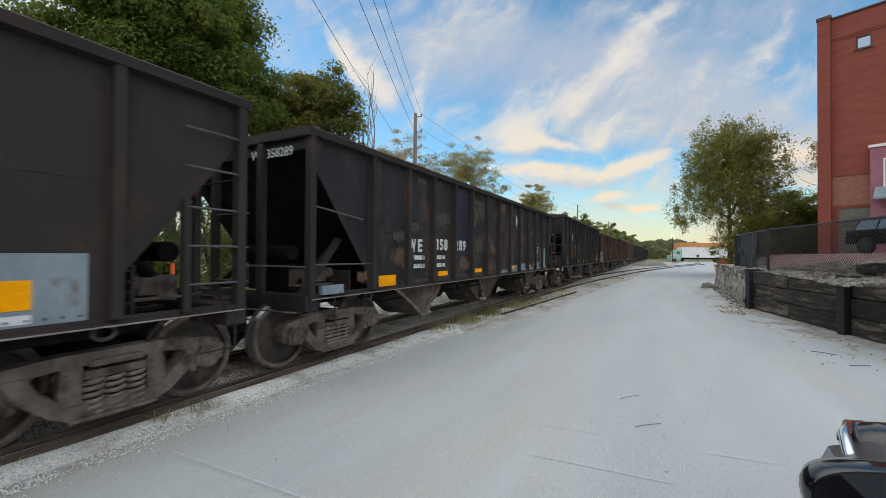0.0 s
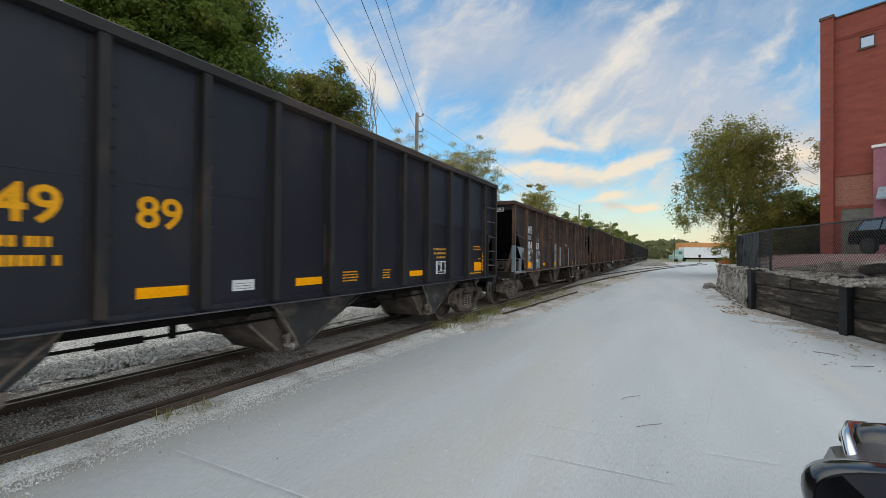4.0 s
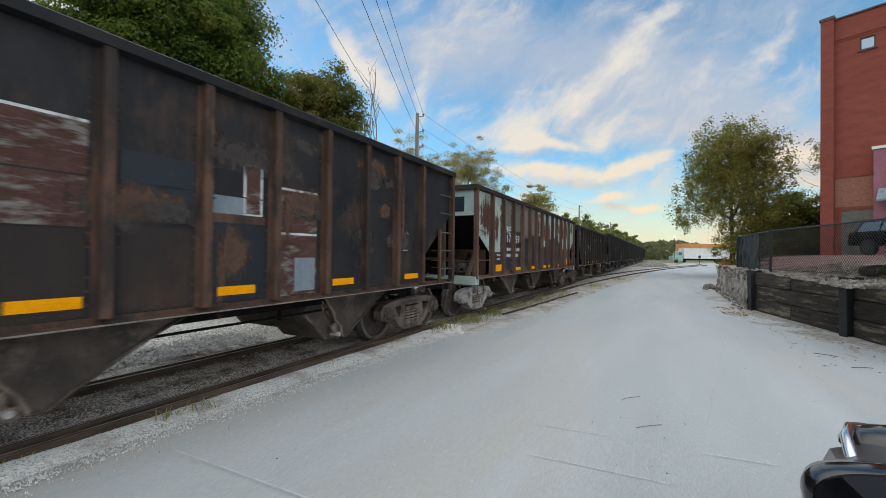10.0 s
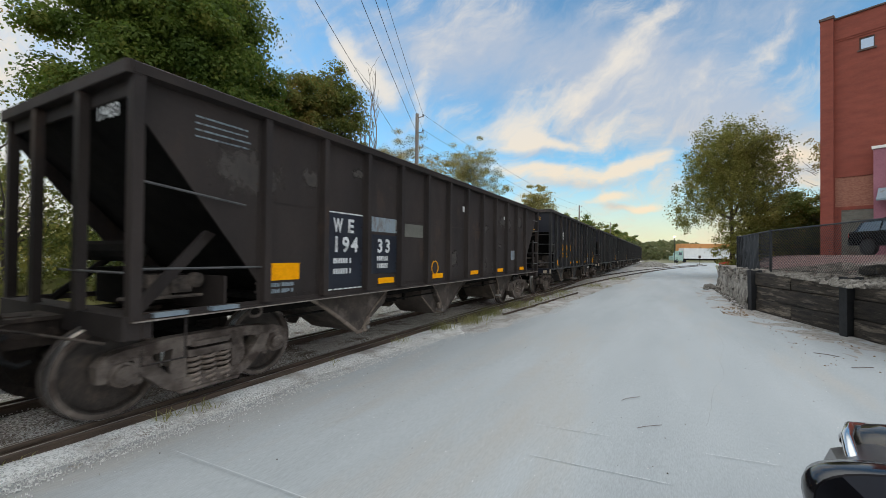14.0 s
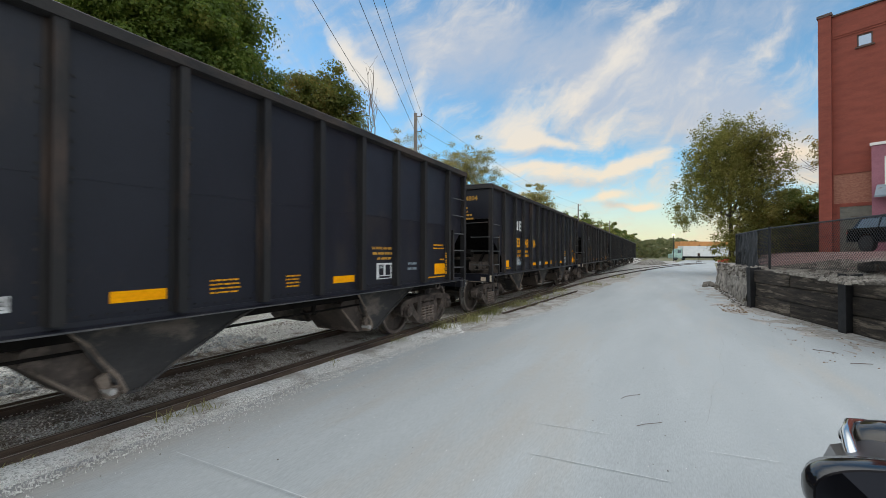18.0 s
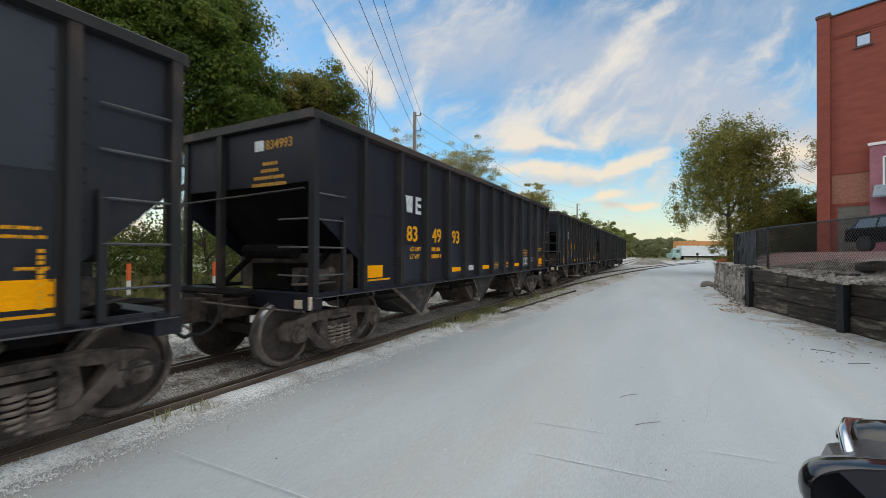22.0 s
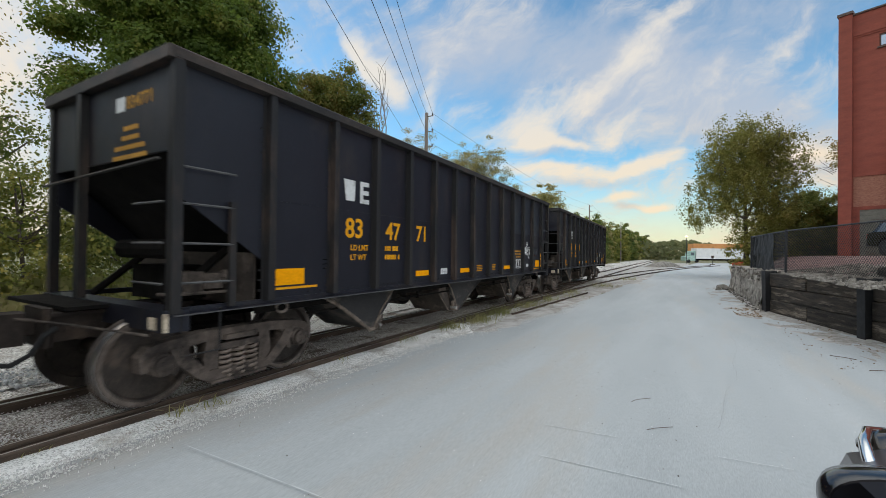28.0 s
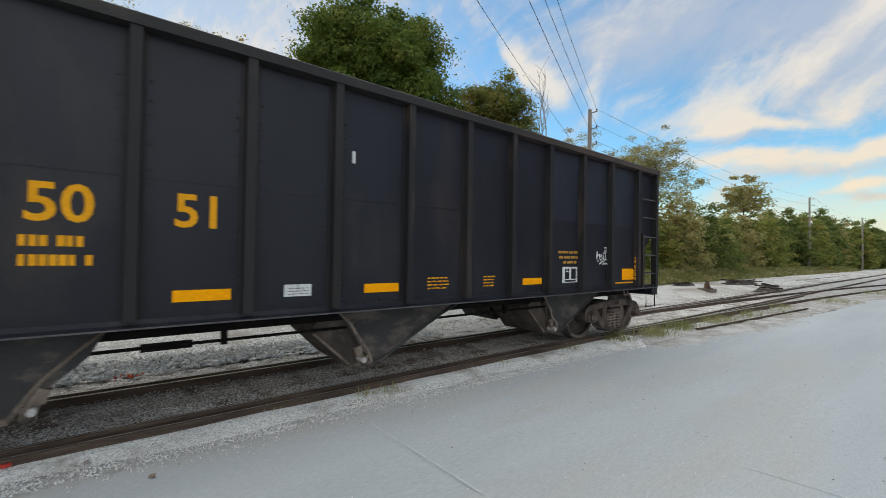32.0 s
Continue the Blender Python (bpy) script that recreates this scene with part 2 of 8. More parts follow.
def spot_material(name, a, b, size=7.0, ragged=1.25, rough=0.85, grain=(1, 1, 0.55)):
    """Ragged bare or painted patch that thins out towards the rim of its plate."""
    m = bpy.data.materials.new(name)
    m.use_nodes = True
    nt = m.node_tree
    bsdf, N, L = nt.nodes["Principled BSDF"], nt.nodes.new, nt.links.new
    tc, info, shift = N("ShaderNodeTexCoord"), N("ShaderNodeObjectInfo"), N("ShaderNodeVectorMath")
    shift.operation = "MULTIPLY_ADD"
    shift.inputs[1].default_value = (31, 17, 13)
    L(info.outputs["Random"], shift.inputs[0]), L(tc.outputs["Object"], shift.inputs[2])
    mp = N("ShaderNodeMapping")
    mp.inputs["Scale"].default_value = grain
    L(shift.outputs[0], mp.inputs[0])

    def noise_at(scale, detail, rough_):
        n = N("ShaderNodeTexNoise")
        n.inputs["Scale"].default_value, n.inputs["Detail"].default_value, n.inputs["Roughness"].default_value = scale, detail, rough_
        L(mp.outputs[0], n.inputs["Vector"])
        return n.outputs["Fac"]

    flat, far_ = N("ShaderNodeVectorMath"), N("ShaderNodeVectorMath")
    flat.operation = "MULTIPLY_ADD"
    flat.inputs[1].default_value, flat.inputs[2].default_value = (0, 2, 2), (0, -1, -1)
    L(tc.outputs["Generated"], flat.inputs[0])
    far_.operation = "LENGTH"
    L(flat.outputs[0], far_.inputs[0])
    edge, cover = N("ShaderNodeMath"), N("ShaderNodeMath")
    edge.operation, edge.inputs[1].default_value = "MULTIPLY_ADD", ragged
    L(noise_at(size * 1.7, 11, 0.78), edge.inputs[0])
    cover.operation = "SUBTRACT"
    L(edge.outputs[0], cover.inputs[0]), L(far_.outputs["Value"], cover.inputs[1])
    edge.inputs[2].default_value = 0.74 - ragged * 0.5
    mask = N("ShaderNodeMapRange")
    mask.interpolation_type = "SMOOTHSTEP"
    mask.inputs[1].default_value, mask.inputs[2].default_value = -0.22, 0.30
    L(cover.outputs[0], mask.inputs[0])
    mix = N("ShaderNodeMix")
    mix.data_type = "RGBA"
    mix.inputs[6].default_value, mix.inputs[7].default_value = (*a, 1), (*b, 1)
    tone = N("ShaderNodeMapRange")
    tone.inputs[1].default_value, tone.inputs[2].default_value, tone.inputs[3].default_value, tone.inputs[4].default_value = 0.0, 0.9, 1.0, 0.0
    L(cover.outputs[0], tone.inputs[0]), L(tone.outputs[0], mix.inputs[0])
    L(mix.outputs[2], bsdf.inputs["Base Color"]), L(mask.outputs[0], bsdf.inputs["Alpha"])
    bsdf.inputs["Roughness"].default_value = rough
    return m


MAT = {
    "spot_maroon": spot_material("bare_rust_spot", (0.036, 0.014, 0.011), (0.098, 0.038, 0.024), 6, 3.2),
    "spot_flaked": spot_material("flaked_rust_spot", (0.045, 0.016, 0.011), (0.105, 0.038, 0.024), 5, 5.0, grain=(1, 0.4, 2.2)),
    "spot_orange": spot_material("fresh_rust_spot", (0.11, 0.045, 0.022), (0.27, 0.125, 0.060), 8, 3.2),
    "spot_flecked": spot_material("flecked_white_spot", (0.20, 0.21, 0.22), (0.40, 0.41, 0.42), 14, 5.5, grain=(1, 0.7, 1.3)),
    "spot_rust": spot_material("brown_rust_spot", (0.045, 0.025, 0.018), (0.12, 0.062, 0.038), 7, 3.2),
    "spot_white": spot_material("flaking_white_spot", (0.42, 0.44, 0.46), (0.66, 0.67, 0.68), 12, 3.2),
    "spot_blue": spot_material("flaking_blue_spot", (0.12, 0.16, 0.20), (0.25, 0.30, 0.34), 9, 3.0),
    "spot_dust": spot_material("dust_spot", (0.030, 0.0255, 0.0235), (0.062, 0.051, 0.045), 5, 3.6),
    "slate": material("flaking_slate_paint", (0.030, 0.036, 0.046), (0.062, 0.070, 0.082), 5, 0.8, 0, 0.4, 40, c=(0.075, 0.028, 0.020), c_amount=0.36, c_scale=3.5, stretch=(1, 0.35, 1.8)),
    "road": material("road_concrete", (0.375, 0.396, 0.406), (0.452, 0.473, 0.481), 0.7, 0.85, 0, 0.08, 100, c=(0.43, 0.42, 0.40), c_amount=0.35, c_scale=0.55, stretch=(1, 0.16, 1)),
    "road_line": plain("road_hairline", (0.30, 0.31, 0.31), 0.9),
    "gravel": material("gravel", (0.44, 0.43, 0.41), (0.98, 0.97, 0.945), 42, 0.95, 0, 0.5, 90, c=(0.46, 0.42, 0.37), c_amount=0.36, c_scale=1.3, lo=0.34, hi=0.52),
    "pebble": material("pale_pebble", (0.48, 0.47, 0.45), (0.86, 0.845, 0.82), 25, 0.95, 0, 0.3, 90, c=(0.32, 0.285, 0.25), c_amount=0.3, c_scale=3),
    "ballast": material("ballast", (0.20, 0.165, 0.135), (0.92, 0.88, 0.83), 34, 0.95, 0, 0.3, 80, c=(0.17, 0.125, 0.095), c_amount=0.45, c_scale=2.2, lo=0.40, hi=0.60),
    "yard": material("yard_gravel", (0.18, 0.165, 0.148), (0.80, 0.77, 0.72), 30, 0.95, 0, 0.4, 80, c=(0.33, 0.28, 0.235), c_amount=0.42, c_scale=0.35, lo=0.36, hi=0.60),
    "bluestone": material("blue_grey_stone", (0.24, 0.25, 0.255), (0.62, 0.63, 0.625), 9, 0.9, 0, 0.5, 40, c=(0.74, 0.71, 0.67), c_amount=0.35, c_scale=4),
    "dirt": material("brown_dirt", (0.25, 0.225, 0.195), (0.44, 0.41, 0.375), 8, 0.95, 0, 0.7, 60, c=(0.52, 0.50, 0.48), c_amount=0.45, c_scale=1.2),
    "ground": material("ground", (0.12, 0.13, 0.05), (0.2, 0.18, 0.09), 0.4, 0.95, 0, 0.5, 20, c=(0.28, 0.25, 0.2), c_amount=0.3, c_scale=0.2),
    "rail": material("rail_worn_line", (0.32, 0.28, 0.24), (0.50, 0.45, 0.40), 6, 0.5, 0.2, 0.1, 60, stretch=(1, 0.2, 1)),
    "rail_web": material("rail_dark", (0.055, 0.038, 0.028), (0.128, 0.090, 0.066), 6, 0.85, 0.1, 0.2, 60, stretch=(1, 0.2, 1)),
    "rail_top": material("rail_polished", (0.42, 0.395, 0.37), (0.52, 0.49, 0.46), 6, 0.35, 0.7, 0.02, 60, stretch=(1, 0.1, 1)),
    "tie": material("tie_wood", (0.085, 0.070, 0.056), (0.19, 0.158, 0.130), 6, 0.95, 0, 0.4, 50, c=(0.05, 0.040, 0.033), c_amount=0.4, c_scale=2, stretch=(1, 0.3, 1), spread=0.25),
    "black": material("car_black", (0.0088, 0.0093, 0.0155), (0.0140, 0.0147, 0.0225), 0.9, 0.46, 0, 0.06, 60, c=(0.027, 0.023, 0.024), c_amount=0.22, c_scale=0.7, stretch=(1, 1, 0.5), spec=0.31),
    "rib_black": material("car_rib_black", (0.0125, 0.0125, 0.014), (0.022, 0.020, 0.020), 1.4, 0.6, 0, 0.1, 60, c=(0.055, 0.038, 0.031), c_amount=0.28, c_scale=1.6, stretch=(1, 1, 0.3), spec=0.3),
    "dull": material("car_worn_black", (0.015, 0.0130, 0.0125), (0.037, 0.0285, 0.0245), 1.4, 0.7, 0, 0.15, 50, c=(0.085, 0.050, 0.034), c_amount=0.34, c_scale=1.2, stretch=(1, 1.3, 0.6), spec=0.28),
    "navyblack": material("car_worn_navy_black", (0.0105, 0.0112, 0.0135), (0.024, 0.0235, 0.0255), 1.2, 0.6, 0, 0.15, 50, c=(0.058, 0.038, 0.029), c_amount=0.36, c_scale=1.3, stretch=(1, 1.4, 0.6), spec=0.28),
    "brown": material("car_brown", (0.022, 0.017, 0.016), (0.036, 0.027, 0.024), 1.2, 0.75, 0, 0.1, 50, c=(0.062, 0.039, 0.028), c_amount=0.15, c_scale=0.9, stretch=(1, 1, 0.5), spec=0.3),
    "rust": material("car_rust", (0.050, 0.026, 0.018), (0.118, 0.062, 0.038), 3, 0.85, 0, 0.35, 50, c=(0.030, 0.020, 0.017), c_amount=0.42, c_scale=2.6, stretch=(1, 1, 0.4), spread=0.25),
    "navy": material("paint_navy", (0.008, 0.011, 0.019), (0.014, 0.019, 0.031), 1.5, 0.45, 0, 0.06, 50, c=(0.03, 0.028, 0.03), c_amount=0.10, c_scale=2.0, spec=0.45),
    "greyblue": material("paint_greyblue", (0.165, 0.21, 0.25), (0.245, 0.29, 0.325), 3, 0.7, 0, 0.15, 40, c=(0.11, 0.075, 0.055), c_amount=0.22, c_scale=3.0, stretch=(1, 1, 0.4)),
    "teal": material("paint_pale_teal", (0.29, 0.40, 0.375), (0.41, 0.50, 0.455), 2, 0.8, 0, 0.2, 40, c=(0.34, 0.27, 0.19), c_amount=0.20, c_scale=2.6, stretch=(1, 1, 0.3)),
    "teal_rib": material("rusty_teal", (0.075, 0.034, 0.022), (0.125, 0.072, 0.052), 3.5, 0.85, 0, 0.3, 40, c=(0.16, 0.19, 0.175), c_amount=0.13, c_scale=2.0, stretch=(1, 1, 0.3), spread=0.3),
    "maroon": material("deep_rust", (0.045, 0.017, 0.012), (0.075, 0.030, 0.020), 6, 0.9, 0, 0.5, 60, c=(0.11, 0.05, 0.03), c_amount=0.2, c_scale=5),
    "teal_grey": material("paint_grey_green", (0.10, 0.10, 0.085), (0.15, 0.145, 0.125), 2, 0.8, 0, 0.15, 40, c=(0.085, 0.055, 0.04), c_amount=0.25, c_scale=1.3),
    "yellow": material("mark_yellow", (0.88, 0.345, 0.0), (0.96, 0.39, 0.0), 4, 0.75, 0, 0.02, 40, spec=0.12),
    "letter": material("letter_yellow", (0.70, 0.31, 0.01), (0.80, 0.365, 0.015), 4, 0.75, 0, 0.02, 40, spec=0.12),
    "letter_dim": material("small_letter_yellow", (0.42, 0.21, 0.025), (0.55, 0.28, 0.035), 4, 0.65, 0, 0.02, 40),
    "white": material("letter_white", (0.55, 0.56, 0.56), (0.7, 0.7, 0.7), 4, 0.65, 0, 0.02, 40, c=(0.25, 0.24, 0.23), c_amount=0.25, c_scale=6),
    "truck": material("truck_steel", (0.085, 0.066, 0.055), (0.20, 0.163, 0.140), 4, 0.82, 0.1, 0.3, 50, c=(0.052, 0.036, 0.029), c_amount=0.45, c_scale=2.5),
    "spring": material("spring_steel", (0.15, 0.118, 0.097), (0.27, 0.215, 0.180), 6, 0.8, 0.1, 0.2, 50),
    "truck_dark": material("truck_steel_dark", (0.046, 0.035, 0.029), (0.150, 0.117, 0.097), 4, 0.8, 0.1, 0.3, 50, c=(0.026, 0.019, 0.016), c_amount=0.45, c_scale=2.5),
    "flake": material("flaking_paint", (0.060, 0.024, 0.018), (0.095, 0.044, 0.034), 6, 0.9, 0, 0.5, 40, c=(0.22, 0.20, 0.19), c_amount=0.36, c_scale=5, stretch=(1, 0.5, 1.6)),
    # worn sill edge, its colour lifted for the sunlight along the lip
    "lip_worn_lit": material("worn_sunlit_edge", (0.16, 0.13, 0.11), (0.30, 0.26, 0.23), 5, 0.7, 0.1, 0.2, 40),
    "lip_dark": material("scuffed_edge", (0.05, 0.05, 0.052), (0.10, 0.098, 0.098), 5, 0.6, 0.1, 0.2, 40),
    "truck_grey": material("truck_steel_dusty", (0.33, 0.32, 0.31), (0.45, 0.43, 0.41), 4, 0.85, 0.0, 0.2, 50, c=(0.10, 0.08, 0.07), c_amount=0.4, c_scale=2.5),
    "wheel": material("wheel_steel", (0.026, 0.021, 0.018), (0.060, 0.047, 0.040), 5, 0.7, 0.0, 0.15, 40, c=(0.09, 0.066, 0.052), c_amount=0.3, c_scale=3, spec=0.35),
    "tread": material("wheel_tread", (0.36, 0.35, 0.34), (0.46, 0.44, 0.43), 5, 0.30, 0.9, 0.03, 40),
    "under_rust": material("rusty_underframe", (0.020, 0.015, 0.013), (0.046, 0.034, 0.028), 4, 0.85, 0.0, 0.25, 40, c=(0.075, 0.052, 0.040), c_amount=0.3, c_scale=3, spec=0.3),
    "cream": material("cream_paint", (0.50, 0.41, 0.30), (0.62, 0.52, 0.40), 5, 0.7, 0, 0.1, 40, c=(0.2, 0.15, 0.11), c_amount=0.3, c_scale=6),
    # slope sheets: the shade below the car ends is put into this near-black
    "slope_shade": material("shade_dark_steel", (0.0042, 0.0040, 0.0042), (0.010, 0.0090, 0.0086), 2.5, 0.85, 0.0, 0.2, 40, spec=0.1),
    # blacker than bare steel: deep shade below the cars is painted in
    "under": material("underframe_shade_dark", (0.0050, 0.0045, 0.0042), (0.013, 0.011, 0.0098), 4, 0.9, 0.0, 0.2, 40, spec=0.1),
    "hopper": material("hopper_dusty", (0.024, 0.0235, 0.0245), (0.046, 0.043, 0.042), 1.6, 0.75, 0, 0.2, 40, c=(0.115, 0.095, 0.080), c_amount=0.36, c_scale=3.2, stretch=(1, 0.5, 1), spec=0.35),
    "hopper_lip": material("hopper_lip_dusty", (0.115, 0.088, 0.070), (0.235, 0.185, 0.148), 5, 0.9, 0, 0.4, 40, c=(0.05, 0.038, 0.031), c_amount=0.35, c_scale=3),
    "hopper_brown": material("hopper_rusty", (0.034, 0.026, 0.022), (0.078, 0.060, 0.049), 2.5, 0.85, 0, 0.3, 40, c=(0.135, 0.107, 0.088), c_amount=0.3, c_scale=2.2),
    "chord": material("chord_worn", (0.014, 0.0135, 0.0145), (0.028, 0.0245, 0.0235), 2.5, 0.7, 0, 0.25, 40, c=(0.066, 0.047, 0.038), c_amount=0.5, c_scale=0.6, stretch=(1, 0.4, 1)),
    "bark": material("bark", (0.07, 0.055, 0.043), (0.13, 0.105, 0.085), 5, 0.95, 0, 0.7, 30, stretch=(1, 1, 0.2)),
    "pole": material("pole_wood", (0.2, 0.17, 0.145), (0.3, 0.26, 0.23), 3, 0.9, 0, 0.3, 40, stretch=(1, 1, 0.1)),
    "wire": plain("wire", (0.09, 0.09, 0.10), 0.6),
    "brick": material("red_brick_paint", (0.195, 0.046, 0.031), (0.245, 0.061, 0.040), 1.2, 0.85, 0, 0.3, 12, c=(0.165, 0.043, 0.030), c_amount=0.15, c_scale=0.5, stretch=(1, 1, 3)),
    "coping": material("weathered_coping", (0.075, 0.05, 0.045), (0.12, 0.085, 0.075), 3, 0.9, 0, 0.3, 20),
    "sky_glass": plain("upper_window_glass", (0.26, 0.31, 0.38), 0.05, 0.9),
    "brick_bare": material("bare_brick", (0.22, 0.085, 0.058), (0.31, 0.145, 0.10), 8, 0.9, 0, 0.3, 18, stretch=(1, 1, 3), spread=0.2),
    "pink": material("pink_render", (0.27, 0.11, 0.145), (0.31, 0.13, 0.17), 1.5, 0.85, 0, 0.1, 20),
    "trimwhite": plain("trim_white", (0.7, 0.7, 0.68), 0.6),
    "glass": plain("window_glass", (0.10, 0.12, 0.14), 0.04, 0.0, 0.0, 1.0),
    "timber": material("wall_timber", (0.015, 0.0125, 0.010), (0.058, 0.045, 0.035), 6, 0.92, 0, 1.0, 22, c=(0.21, 0.175, 0.135), c_amount=0.30, c_scale=3.2, stretch=(0.25, 1, 2.0), spread=0.45),
    "post": material("wall_post_steel", (0.016, 0.017, 0.020), (0.028, 0.028, 0.03), 4, 0.6, 0.2, 0.1, 40),
    "rubble": material("rubble_concrete", (0.17, 0.152, 0.13), (0.34, 0.31, 0.27), 4, 0.95, 0, 1.0, 18, c=(0.07, 0.06, 0.05), c_amount=0.45, c_scale=2.2, stretch=(1, 1, 0.5), spread=0.2),
    "lot": material("lot_brick_red", (0.15, 0.08, 0.073), (0.22, 0.125, 0.113), 2, 0.9, 0, 0.3, 20, c=(0.26, 0.23, 0.205), c_amount=0.3, c_scale=0.5),
    "fence": plain("fence_steel", (0.03, 0.032, 0.035), 0.5, 0.5),
    "tarp": material("fence_screen", (0.014, 0.015, 0.018), (0.03, 0.032, 0.036), 3, 0.8, 0, 0.3, 20),
    "trailer": material("trailer_white", (0.62, 0.63, 0.63), (0.72, 0.72, 0.71), 1, 0.6, 0, 0.02, 20),
    "orange": material("container_orange", (0.52, 0.23, 0.075), (0.62, 0.29, 0.1), 1, 0.7, 0, 0.05, 20),
    "carpaint": plain("car_paint_dark", (0.006, 0.006, 0.008), 0.12, 0.0, 0.0, 0.8),
    "fender": plain("car_paint_grey", (0.16, 0.145, 0.15), 0.28, 0.75, 0.0, 0.6),
    "lens": plain("headlight_lens", (0.05, 0.045, 0.04), 0.03, 0.5, 0.0, 1.0),
    "chrome": plain("chrome", (0.75, 0.74, 0.72), 0.12, 1.0),
    "rubber": plain("rubber", (0.012, 0.012, 0.013), 0.8),
    "mirror": plain("mirror_glass", (0.09, 0.10, 0.12), 0.01, 1.0),
    "lamp": plain("lamp_glow", (1.0, 0.8, 0.5), 0.5, 0.0, 6.0),
    "signal_orange": plain("marker_orange", (0.75, 0.13, 0.03), 0.6),
    "red": plain("red_paint", (0.55, 0.05, 0.03), 0.6),
    "green": material("truck_green", (0.25, 0.4, 0.36), (0.4, 0.55, 0.5), 2, 0.5, 0, 0.02, 20),
    "leaf_maple": leaf_material("leaf_maple", (0.056, 0.098, 0.018), (0.125, 0.178, 0.032), (0.255, 0.25, 0.055)),
    "leaf_dark": leaf_material("leaf_dark", (0.098, 0.14, 0.034), (0.196, 0.203, 0.049), (0.364, 0.238, 0.07)),
    "leaf_olive": leaf_material("leaf_olive", (0.122, 0.155, 0.04), (0.243, 0.255, 0.062), (0.442, 0.354, 0.088)),
    "leaf_right": leaf_material("leaf_right", (0.135, 0.150, 0.038), (0.265, 0.258, 0.066), (0.43, 0.355, 0.115)),
    "dry_grass": leaf_material("dry_grass", (0.34, 0.30, 0.15), (0.44, 0.39, 0.22), (0.55, 0.47, 0.30)),
    "leaf_woods": leaf_material("leaf_woods", (0.12, 0.135, 0.06), (0.18, 0.19, 0.085), (0.26, 0.235, 0.11)),
    "leaf_light": leaf_material("leaf_light", (0.23, 0.22, 0.08), (0.39, 0.35, 0.14), (0.54, 0.42, 0.20)),
    "leaf_far": leaf_material("leaf_far", (0.086, 0.132, 0.038), (0.172, 0.213, 0.057), (0.31, 0.287, 0.081)),
    "grass": leaf_material("grass", (0.15, 0.17, 0.055), (0.30, 0.28, 0.11), (0.46, 0.38, 0.2)),
    "leaf_gold": leaf_material("leaf_gold", (0.20, 0.19, 0.06), (0.36, 0.29, 0.10), (0.55, 0.37, 0.16)),
    "weed": leaf_material("weed", (0.19, 0.20, 0.075), (0.33, 0.325, 0.135), (0.50, 0.45, 0.23)),
    "chip": plain("white_chip", (0.75, 0.75, 0.73), 0.9),
    "dry": material("dry_litter", (0.2, 0.13, 0.08), (0.35, 0.25, 0.16), 8, 0.9, 0, 0.3, 30),
    "stick": plain("stick", (0.14, 0.10, 0.075), 0.9),
    "crack": plain("road_seam", (0.55, 0.57, 0.57), 0.9),
}


